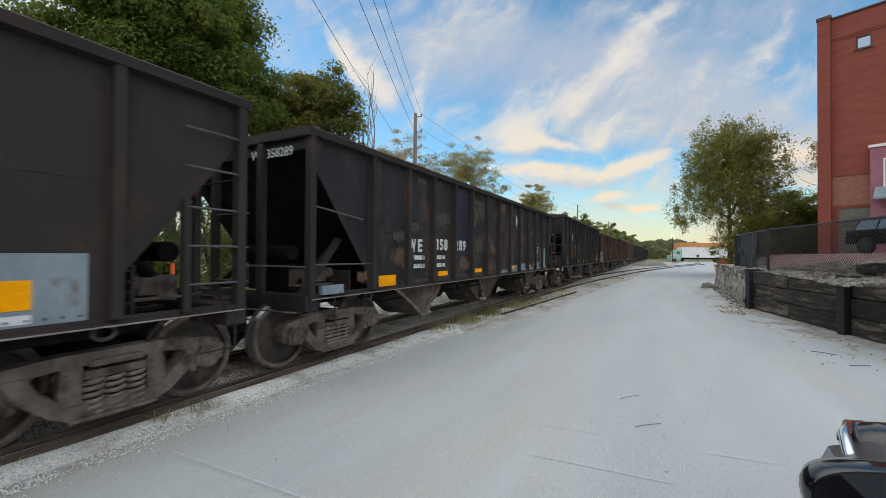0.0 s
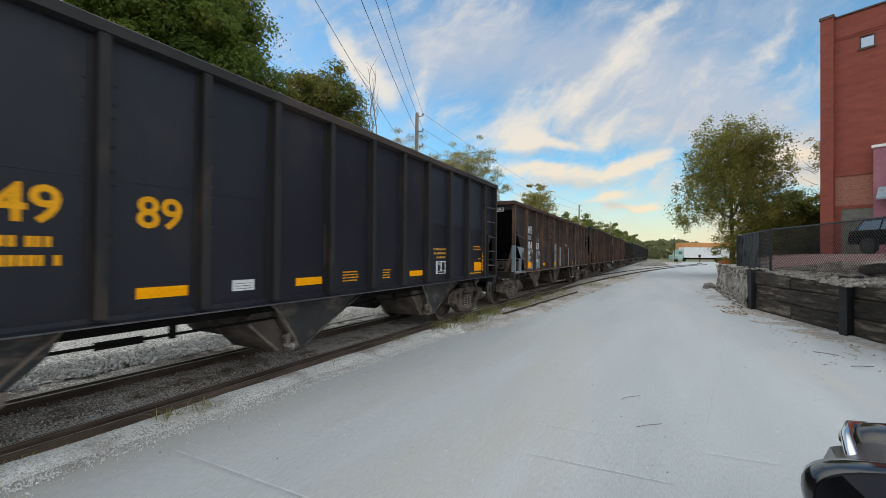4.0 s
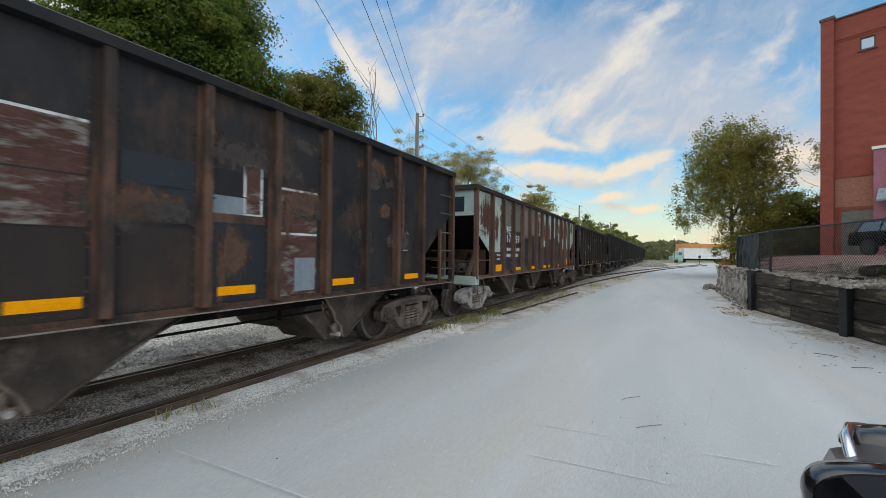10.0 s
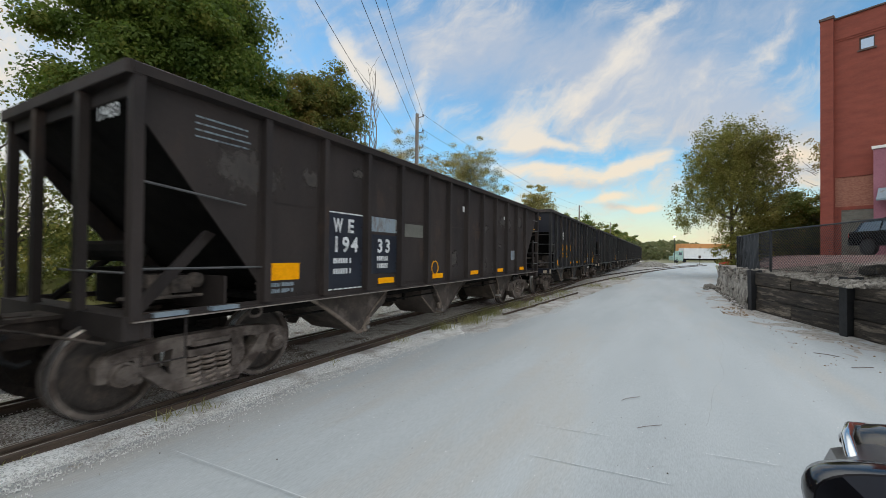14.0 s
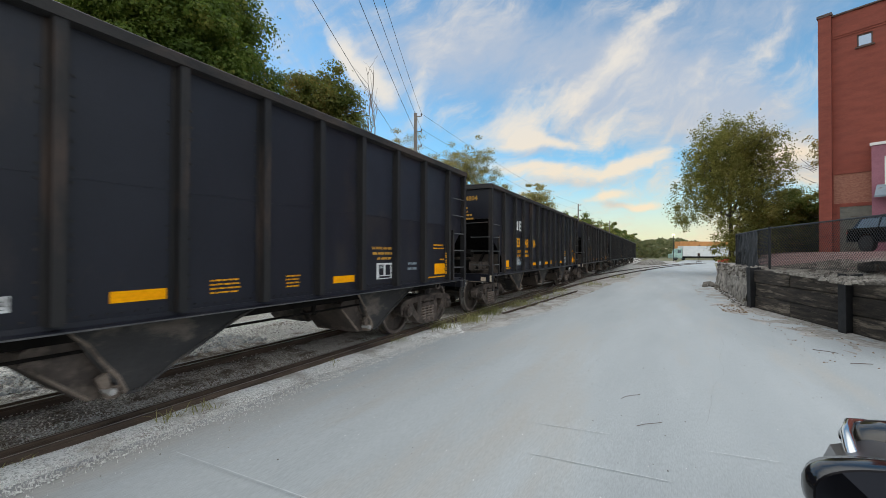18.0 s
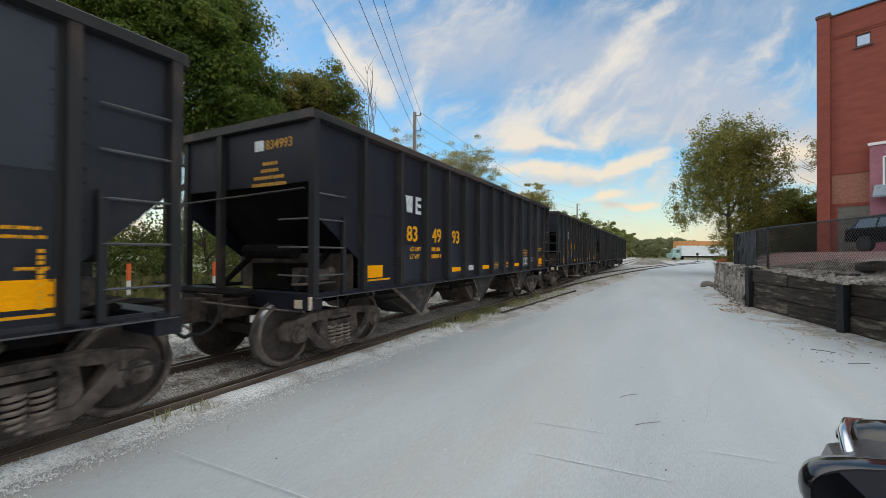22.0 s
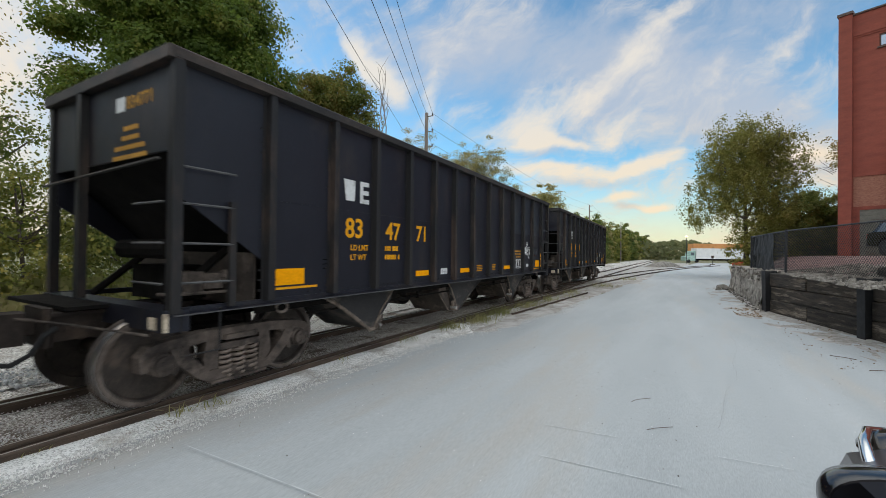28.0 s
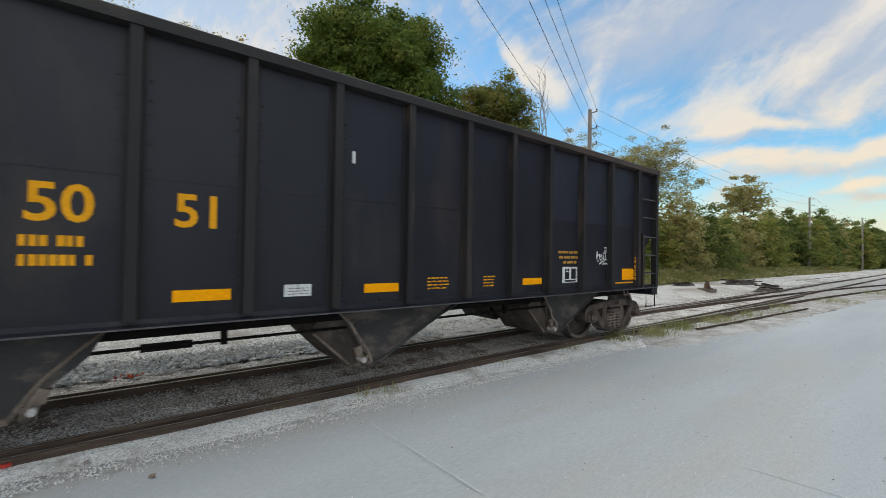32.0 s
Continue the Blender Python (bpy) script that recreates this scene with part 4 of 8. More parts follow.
def hopper_car(label, y0, length, top, first, step, count, body, rib, truck_mat, cut, bays, overhang, hop="hopper", rivets=False, chord=None, posts=(-0.55, 0.55), sill=1.06, ribs=()):
    """An open-top coal hopper; y = 0 at its leading body corner, z = 0 on the rails.
    cut: (height where the leading edge turns in, where it meets the first rib)."""
    car = thing("hopper_car", label, "freight car", "hopper cars of the train", on_track(y0, CAR_Z))
    W, L = HALF, length
    zc, zd = cut
    ribs = ribs or [first + step * k for k in range(count)]
    first, last = ribs[0], ribs[-1]
    # side sheets with the cut-away ends
    poly = [(0.05, top - 0.04), (0.05, zc), (first - 0.06, zd), (first - 0.06, sill), (last + 0.06, sill), (last + 0.06, zd), (L - 0.05, zc), (L - 0.05, top - 0.04)]
    for sx in (1, -1):
        side = part("side_sheet", Shape().prism(poly, "x", sx * (W - 0.115), sx * (W - 0.095)), body, car)
        rb = Shape().prism([(W - 0.1, -0.085), (W - 0.1, 0.085), (W - 0.085, 0.085), (W - 0.085, 0.055), (W, 0.045), (W, -0.045), (W - 0.085, -0.055), (W - 0.085, -0.085)] if sx > 0 else
                         [(-W + 0.1, -0.085), (-W, -0.045), (-W, 0.045), (-W + 0.1, 0.085)], "z", sill + 0.02, top - 0.1).mesh("rib", MAT[rib])
        for y in ribs:
            part("rib", rb, rib, car, at=(0, y, 0))
        part("side_sill", Shape().prism([(sx * (W - 0.13), sill - 0.04), (sx * (W + 0.01), sill - 0.04), (sx * (W + 0.012), sill - 0.026), (sx * (W - 0.08), sill - 0.012), (sx * (W - 0.085), sill + 0.03), (sx * (W - 0.13), sill + 0.03)], "y", 0, L), body if body == "black" else rib, car)
        # paler strip: scuffs plus the light on the lip, put into the colour
        part("sill_edge", Shape().box(sx * (W + 0.010), sx * (W + 0.018), 0.02, L - 0.02, sill - 0.041, sill - 0.027), "lip_dark" if body == "black" else "lip_worn_lit", car)
        # sill web in the near-black that holds the shade behind the lip
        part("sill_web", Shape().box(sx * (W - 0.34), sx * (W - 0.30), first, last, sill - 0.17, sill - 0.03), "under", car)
        part("top_chord", Shape().prism([(sx * (W - 0.14), top - 0.13), (sx * (W + 0.015), top - 0.11), (sx * (W + 0.03), top - 0.02), (sx * (W + 0.0), top), (sx * (W - 0.14), top)], "y", -0.02, L + 0.02), chord or body, car)
        if sx > 0:
            rv = Shape()
            for y in ribs:
                for z in (1.2, 1.32, 1.44, 1.70, 1.82, 1.94, 2.26, 2.38, 2.60, 2.86, 2.98, 3.15) if rivets else (1.2, 1.3, 1.4, 1.5, 1.75, 2.1, 2.5, 2.9, 3.1):
                    for d in (-0.11, 0.11):
                        rv.box(W - 0.097, W - 0.084, y + d - 0.011, y + d + 0.011, z - 0.011, z + 0.011)
            for z in [1.2 + 0.16 * i for i in range(14)]:
                rv.box(W - 0.06, W - 0.045, 0.06, 0.085, z - 0.012, z + 0.012)
            for i in range(int((last - first) / 0.11)):
                y = first + 0.1 + i * 0.11
                rv.box(W - 0.097, W - 0.083, y - 0.009, y + 0.009, sill + 0.065, sill + 0.083)
            part("rivet_work", rv, rib, car)["kind"] = "stuff"
        # weld seam along the sheets
        if sx > 0 and body != "teal":
            part("weld_seam", Shape().box(W - 0.096, W - 0.091, first, last, 2.30, 2.315), body, car)
    for e, sy in ((0.0, 1), (L, -1)):
        # slope sheet with its shade in the colour, end wall, end chord
        part("slope_sheet", Shape().prism([(e + sy * 0.06, zc + 0.05 + (top - zc) * 0.35), (e + sy * 0.06, zc + (top - zc) * 0.35), (e + sy * (first + 0.75), sill - 0.1), (e + sy * (first + 0.8), sill - 0.05)], "x", -W + 0.12, W - 0.12), "slope_shade", car)
        part("end_sheet", Shape().box(-W + 0.1, W - 0.1, *sorted((e + sy * 0.03, e + sy * 0.06)), zc + (top - zc) * 0.3, top - 0.03), body, car)
        part("end_chord", Shape().box(-W - 0.01, W + 0.01, *sorted((e - sy * 0.07, e + sy * 0.08)), top - 0.125, top - 0.003, 0.02), chord or body, car)
        for x in (-W + 0.05, W - 0.05):
            part("corner_post", Shape().box(x - 0.055, x + 0.055, *sorted((e - sy * 0.01, e + sy * 0.09)), sill - 0.02, top - 0.1), rib, car)
        for x in posts:
            part("end_post", Shape().box(x - 0.06, x + 0.06, *sorted((e - sy * 0.06, e + sy * 0.03)), sill, top - 0.1), rib, car)
        # struts under the slope sheet
        st = Shape()
        for x in (-0.9, 0.9):
            st.tube([(x, e + sy * 0.25, sill + 0.02), (x, e + sy * 0.95, sill + 0.62)], 0.05, 6)
        st.box(-0.45, 0.45, *sorted((e + sy * 0.5, e + sy * 1.0)), sill, sill + 0.42, 0.04)
        st.tube([(-0.4, e + sy * 0.4, sill + 0.62), (0.75, e + sy * 0.4, sill + 0.62)], 0.12, 10)
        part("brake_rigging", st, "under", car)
        part("back_plate", Shape().box(-W + 0.16, W - 0.2, *sorted((e + sy * 1.02, e + sy * 1.05)), sill - 0.05, zd + 0.1), "hopper_brown" if body == "black" else rib, car, "rusty lower end plate")
        valve = part("control_valve", Shape().box(0.62, 0.98, *sorted((e + sy * 0.42, e + sy * 0.66)), sill + 0.1, sill + 0.36, 0.03).box(0.7, 1.02, *sorted((e + sy * 0.62, e + sy * 0.86)), sill + 0.16, sill + 0.34, 0.02).lathe([(0.95, 0.09), (1.03, 0.09), (1.06, 0.05)], "x", 12, (0, e + sy * 0.90, sill + 0.29)), "truck_dark", car, "dusty grey brake valve")
        part("air_pipe", Shape().tube([(0.95, e + sy * 0.15, sill + 0.13), (1.05, e + sy * 0.4, sill + 0.12), (1.05, e + sy * 0.95, sill + 0.12)], 0.02, 6), "truck_dark", valve)
        part("roping_eye", Shape().tube([(W - 0.05, e + sy * (1.32 + 0.085 * math.cos(a * 0.5236)), sill - 0.09 + 0.062 * math.sin(a * 0.5236)) for a in range(13)], 0.019, 7), "truck_dark", car, smooth=True)
        part("end_sill", Shape().box(-W + 0.02, W - 0.02, *sorted((e - sy * 0.05, e + sy * 0.20)), sill - 0.2, sill + 0.02, 0.02), body, car)
        # ladder rungs on side and end; older cars have them at the trailing corner alone
        if body == "black" or sy < 0:
            for z in [sill + 0.28 + 0.40 * i for i in range(3)]:
                part("rung", RUNG_SIDE, rib, car, at=(W - 0.02, e + sy * 0.34, z))
                part("rung", RUNG_END, rib, car, at=(W - 0.34, e - sy * 0.07, z))
            for z in ([sill + 1.5, sill + 1.9] if sy < 0 else [sill + 1.45]):
                part("rung", RUNG_SIDE, rib, car, at=(W - 0.02, e + sy * 0.36, z))
            part("grab_bar", bar(Shape(), (-W + 0.1, e - sy * 0.09, sill + 1.42), (W - 0.1, e - sy * 0.09, sill + 1.5), 0.016), rib, car)
            part("ladder_stile", Shape().box(W - 0.06, W - 0.01, *sorted((e + sy * 0.60, e + sy * 0.67)), sill, sill + 1.15), rib, car)
        else:
            part("grab_bar", bar(Shape(), (W - 0.03, e + 0.02, sill + 0.45), (W - 0.06, e + first, sill + 0.44), 0.013), "lip_dark", car)
            part("grab_bar", bar(Shape(), (W - 0.03, e + 0.02, sill + 1.28), (W - 0.04, e + first * 0.8, sill + 1.16), 0.013), "lip_dark", car)
            part("grab_bar", bar(Shape(), (0.2, e - 0.05, sill + 0.42), (W - 0.05, e - 0.05, sill + 0.42), 0.013), "lip_dark", car)
            part("brace", Shape().prism([(e + 0.12, sill), (e + 0.26, sill), (e + 1.0, sill + 0.82), (e + 0.9, sill + 0.86)], "x", W - 0.42, W - 0.34), rib, car, "slanting steel brace")
        # step hanging from the corner
        part("step", Shape().tube([(W - 0.02, e + sy * 0.1, sill), (W - 0.02, e + sy * 0.1, sill - 0.45), (W - 0.02, e + sy * 0.5, sill - 0.45), (W - 0.02, e + sy * 0.5, sill)], 0.014, 5), rib, car)
        # draft gear and coupler
        dg = Shape().prism([(-0.24, 0.98), (-0.2, 0.70), (0.2, 0.70), (0.24, 0.98)], "y", e - sy * 0.5, e + sy * 0.9).box(-0.3, 0.3, *sorted((e - sy * 0.5, e + sy * 0.9)), 0.97, 1.01)
        for q in (-0.38, -0.12, 0.3):
            dg.box(0.215, 0.232, *sorted((e + sy * q, e + sy * (q + 0.12))), 0.80, 0.88)
        part("draft_sill", dg, "under_rust", car)
        part("striker", Shape().box(-0.3, 0.3, *sorted((e - sy * 0.56, e - sy * 0.48)), 0.66, 1.06, 0.03), "under_rust", car)
        reach = 0.86
        knuckle = Shape().box(-0.07, 0.07, *sorted((e - sy * reach, e)), 0.78, 0.94, 0.02)
        knuckle.prism([(-0.17 * sy, e - sy * (reach + 0.02)), (0.03 * sy, e - sy * (reach + 0.10)), (0.15 * sy, e - sy * (reach - 0.02)), (0.16 * sy, e - sy * (reach - 0.20)), (-0.12 * sy, e - sy * (reach - 0.24))], "z", 0.70, 1.02)
        part("coupler", knuckle, "under_rust", car, "rusty cast steel coupler")
        part("air_hose", Shape().tube([(0.30, e - sy * 0.46, 0.86), (0.31, e - sy * 0.56, 0.80), (0.30, e - sy * 0.66, 0.62), (0.26, e - sy * 0.78, 0.54), (0.22, e - sy * 0.88, 0.56)], 0.026, 7), "rubber", car)
        bar_s = Shape()
        bar(bar_s, (0.2, e - sy * 0.74, 0.98), (0.5, e - sy * 0.40, 0.90), 0.014)
        bar(bar_s, (0.5, e - sy * 0.40, 0.90), (W - 0.08, e - sy * 0.16, 0.86), 0.014)
        part("uncoupling_rod", bar_s, "truck_dark", car)
        if overhang > 0.3:
            part("end_platform", Shape().box(-1.4, 0.4, *sorted((e - sy * 0.42, e - sy * 0.03)), sill - 0.03, sill + 0.01), "under", car, "grated end platform")
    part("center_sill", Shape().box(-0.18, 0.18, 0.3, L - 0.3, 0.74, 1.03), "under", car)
    rod = part("brake_rod", Shape().tube([(1.2, 2.0, 0.79), (1.2, L - 2, 0.79)], 0.017, 6), "under", car)
    for y in (L * 0.27, L * 0.36, L * 0.66):
        part("rod_hanger", Shape().box(1.17, 1.23, y - 0.03, y + 0.03, 0.75, sill - 0.04, 0.008), "under", rod)
    part("turnbuckle", Shape().tube([(1.2, L * 0.31, 0.765), (1.2, L * 0.34, 0.765)], 0.014, 5).tube([(1.2, L * 0.31, 0.815), (1.2, L * 0.34, 0.815)], 0.014, 5), "under", rod)
    # hopper bays: a long slope, a steep door side, some with a chute that leads in from the front
    x = W - 0.285
    for n, (chute, ya, yc, yd, steep) in enumerate(bays):
        k = (L - 13.4) * n / 2
        ya, yc, yd = ya + k, yc + k, yd + k
        rk = random.Random(n)
        zb, top_z = (0.345, sill - 0.03) if steep > 0 else (0.33, sill - 0.03)
        y_long, y_door = (ya, yd) if steep > 0 else (yd, ya)

        def along(f):
            """A point on the long slope, 0 at the sill, 1 at the bottom."""
            return y_long + (yc - steep * 0.05 - y_long) * f, top_z + (zb - top_z) * f ** 1.12

        outline = [along(0.0), along(0.35), along(0.7), along(0.95), (yc + steep * 0.03, zb), (yc + steep * 0.12, zb + 0.09), (y_door - steep * 0.14, zb + (top_z - zb) * 0.62), (y_door, top_z)]
        for sx in (1, -1):
            hb = part("hopper_bay", Shape().prism(outline, "x", sx * 0.28, sx * x), hop, car)
            if sx < 0:
                continue
            lip = [(x + 0.012, *along(f)) for f in (0.02, 0.3, 0.6, 0.85, 1.0)] + [(x + 0.012, yc + steep * 0.05, zb + 0.01)]
            part("slope_lip", Shape().tube(lip, 0.034 if steep > 0 else 0.018, 8), "hopper_lip" if steep > 0 else hop, hb, smooth=True)
            if chute:
                c = chute + k
                part("chute", Shape().prism([(c, 0.84), (c, 0.74), (yc - 0.32, zb - 0.02), (yc - 0.05, zb + 0.01), (yc - 0.03, zb + 0.14), (min(ya, yc - 0.3), top_z)], "x", 0.24, x - 0.10), hop if steep > 0 else "hopper_brown", hb, "dusty sloping chute")
                part("chute_edge", Shape().tube([(x - 0.09, c, 0.75), (x - 0.09, (c + yc) / 2 - 0.15, 0.37 + zb / 2), (x - 0.09, yc - 0.3, zb)], 0.016, 6), "hopper_lip", hb, smooth=True)
            # door side: a bent edge strip, the dented door behind it, the latch at its foot
            edge = [(x + 0.005, yc + steep * 0.05, zb + 0.01)] + [(x + rk.uniform(-0.012, 0.02), yc + steep * 0.06 + (y_door - yc) * f + rk.uniform(-0.018, 0.018), zb + 0.05 + (top_z - zb) * f ** 0.85) for f in (0.12, 0.28, 0.45, 0.62, 0.8, 0.95)]
            part("door_lip", Shape().tube(edge, 0.022, 7, 0.014), "hopper_lip", hb, smooth=True)
            door = Shape()
            for f0, f1, o in ((0.05, 0.36, 0.03), (0.32, 0.66, 0.05), (0.6, 0.95, 0.025)):
                p0, p1 = yc + (y_door - yc) * f0, yc + (y_door - yc) * f1
                z0, z1 = zb + 0.05 + (top_z - zb) * f0, zb + 0.05 + (top_z - zb) * f1
                door.prism([(p0, z0), (p0 + steep * (0.05 + o), z0 + 0.01), (p1 + steep * (0.05 + o), z1 + 0.01), (p1, z1)], "x", 0.26, x - 0.02 - o)
            part("discharge_door", door, "hopper_brown", hb, "dented rusty discharge door")
            yl = yc + steep * 0.15
            latch = part("latch", Shape().box(x - 0.14, x + 0.03, yl - 0.05, yl + 0.05, zb - 0.01, zb + 0.10, 0.02).prism([(yl - 0.02, zb + 0.08), (yl + steep * 0.10, zb + 0.10), (yl + steep * 0.14, zb + 0.20), (yl + steep * 0.05, zb + 0.24)], "x", x - 0.03, x + 0.02), "hopper_lip", hb, "dusty steel latch")
            part("latch_pin", Shape().tube([(x - 0.3, yl + steep * 0.03, zb + 0.06), (x + 0.07, yl + steep * 0.03, zb + 0.06)], 0.032, 8), "truck_grey", latch, "pale worn pin")
    # inner slopes that close the body above the bays
    cover = Shape()
    cover.box(-W + 0.12, W - 0.12, first + 0.3, last - 0.3, sill - 0.02, sill + 0.05)
    part("floor_plate", cover, "under", car)
    truck(car, TRUCK_IN, truck_mat)
    truck(car, L - TRUCK_IN, truck_mat if truck_mat == "truck_dark" else "truck")
    CARS.append((car, y0))
    return car


TRUCK_IN = 1.04
# painted marks are spaced by this factor along the side
KY = 1.017
texts, glyphs = {}, {}
# marks of some cars sit further back from the leading corner
SHIFT = collections.defaultdict(float)


def islands(me):
    """The separate characters of a text mesh, a mesh each."""
    bm = bmesh.new()
    bm.from_mesh(me)
    left, out = set(bm.verts), []
    while left:
        seed = left.pop()
        group, edge = {seed}, [seed]
        while edge:
            v = edge.pop()
            for e in v.link_edges:
                w = e.other_vert(v)
                if w in left:
                    left.remove(w), group.add(w), edge.append(w)
        order = sorted(group, key=lambda v: v.index)
        number = {v: i for i, v in enumerate(order)}
        one = bpy.data.meshes.new("character")
        one.from_pydata([v.co[:] for v in order], [], [[number[v] for v in f.verts] for f in bm.faces if f.verts[0] in group])
        one.materials.append(me.materials[0])
        out.append(one)
    bm.free()
    return out


def letters(car, body, y, z, height, mat, bold=0.012, out=0.0, label="", squeeze=1.0, gap=1.0):
    """Painted characters on the near side; height is the capital height."""
    key = (body, round(height, 3), mat, squeeze, gap)
    if key not in texts:
        texts[key] = text_mesh(body, height / 0.69, mat, bold, gap)
        if squeeze != 1.0:
            texts[key].transform(Matrix.Diagonal((1, squeeze, 1, 1)))
    spot = (HALF - 0.092 + out, y * KY + SHIFT[car.name], z)
    if height < 0.15:
        ob = part("lettering", texts[key], mat, car, label, at=spot)
        ob["kind"] = "stuff"
        return ob
    if key not in glyphs:
        glyphs[key] = islands(texts[key])
    return [part("character", me, mat, car, label, at=spot) for me in glyphs[key]]


def mark(car, y0, y1, z0, z1, mat, name="paint_patch", label="", out=0.0):
    """A thin painted plate on the near side sheet."""
    if name == "reflective_square":
        out += 0.006
    return part(name, Shape().box(HALF - 0.096, HALF - 0.0915 + out, y0 * KY + SHIFT[car.name], y1 * KY + SHIFT[car.name], z0, z1), mat, car, label)


SPOT = {"maroon": "spot_maroon", "flaked": "spot_flaked", "flecked": "spot_flecked", "rust": "spot_rust", "white": "spot_white", "greyblue": "spot_blue", "orange": "spot_orange", "dust": "spot_dust"}


def blot(car, yc, zc, ry, rz, mat, seed=0, label="", lift=0.0):
    """A ragged patch of bare rust or old paint on the near side sheet."""
    rnd = random.Random(seed)
    yc, ry, rz = yc * KY + SHIFT[car.name], ry * 1.25, rz * 1.25
    x = HALF - 0.0905 + lift + 0.0004 * rnd.random()
    v = [(x, yc - ry, zc - rz), (x, yc + ry, zc - rz), (x, yc + ry, zc + rz), (x, yc - ry, zc + rz)]
    return part("rust_patch" if mat in ("maroon", "flaked", "rust", "orange") else "paint_patch", Shape().add(v, [(0, 1, 2, 3)]), SPOT[mat], car, label)


def bars(car, y0, y1, z, n, pitch, h, mat):
    """Small print that cannot be read: rows of broken strokes, grouped in words."""
    s, rnd = Shape(), random.Random(int(y0 * 100) + n)
    x, w = HALF - 0.096, max(0.014, h * 0.55)
    for k in range(n):
        zz, y = z - k * pitch, y0 * KY + SHIFT[car.name]
        stop, left = y + (y1 - y0) * KY * rnd.uniform(0.82, 1.0), rnd.randint(3, 6)
        while y < stop:
            if left == 0:
                left, y = rnd.randint(3, 6), y + w * 0.9
                continue
            low, high = (0.0, 1.0) if h > 0.06 or rnd.random() < 0.75 else (0.0, 0.8) if rnd.random() < 0.5 else (0.2, 1.0)
            s.box(x, x + 0.0055, y, y + w * rnd.uniform(0.75, 1.0), zz + h * low, zz + h * high)
            left, y = left - 1, y + w * 1.2
    ob = part("small_print", s, mat, car)
    ob["kind"] = "stuff"
    return ob


def end_text(car, body, x, z, height, mat):
    """Characters on the leading end of a car."""
    me = text_mesh(body, height / 0.69, mat)
    me.transform(Matrix.Rotation(radians(-90), 4, "Z"))
    return part("lettering", me, mat, car, at=(x, 0.026, z))


# each bay: where its chute begins, its front edge, its lowest point, its rear edge, and the side of the steep door
BAYS_A = [(None, 2.2, 3.36, 4.0, 1), (5.72, 6.0, 6.48, 7.92, -1), (9.42, 9.7, 10.14, 11.55, -1)]
BAYS_B = [(None, 2.35, 3.5, 4.34, 1), (5.5, 5.85, 6.38, 7.66, -1), (9.3, 9.6, 10.04, 11.22, -1)]


BLACK_RIBS = [1.13, 2.20, 3.15, 4.125, 5.03, 5.925, 6.89, 7.87, 8.79, 9.705, 10.69, 11.67, 12.74]


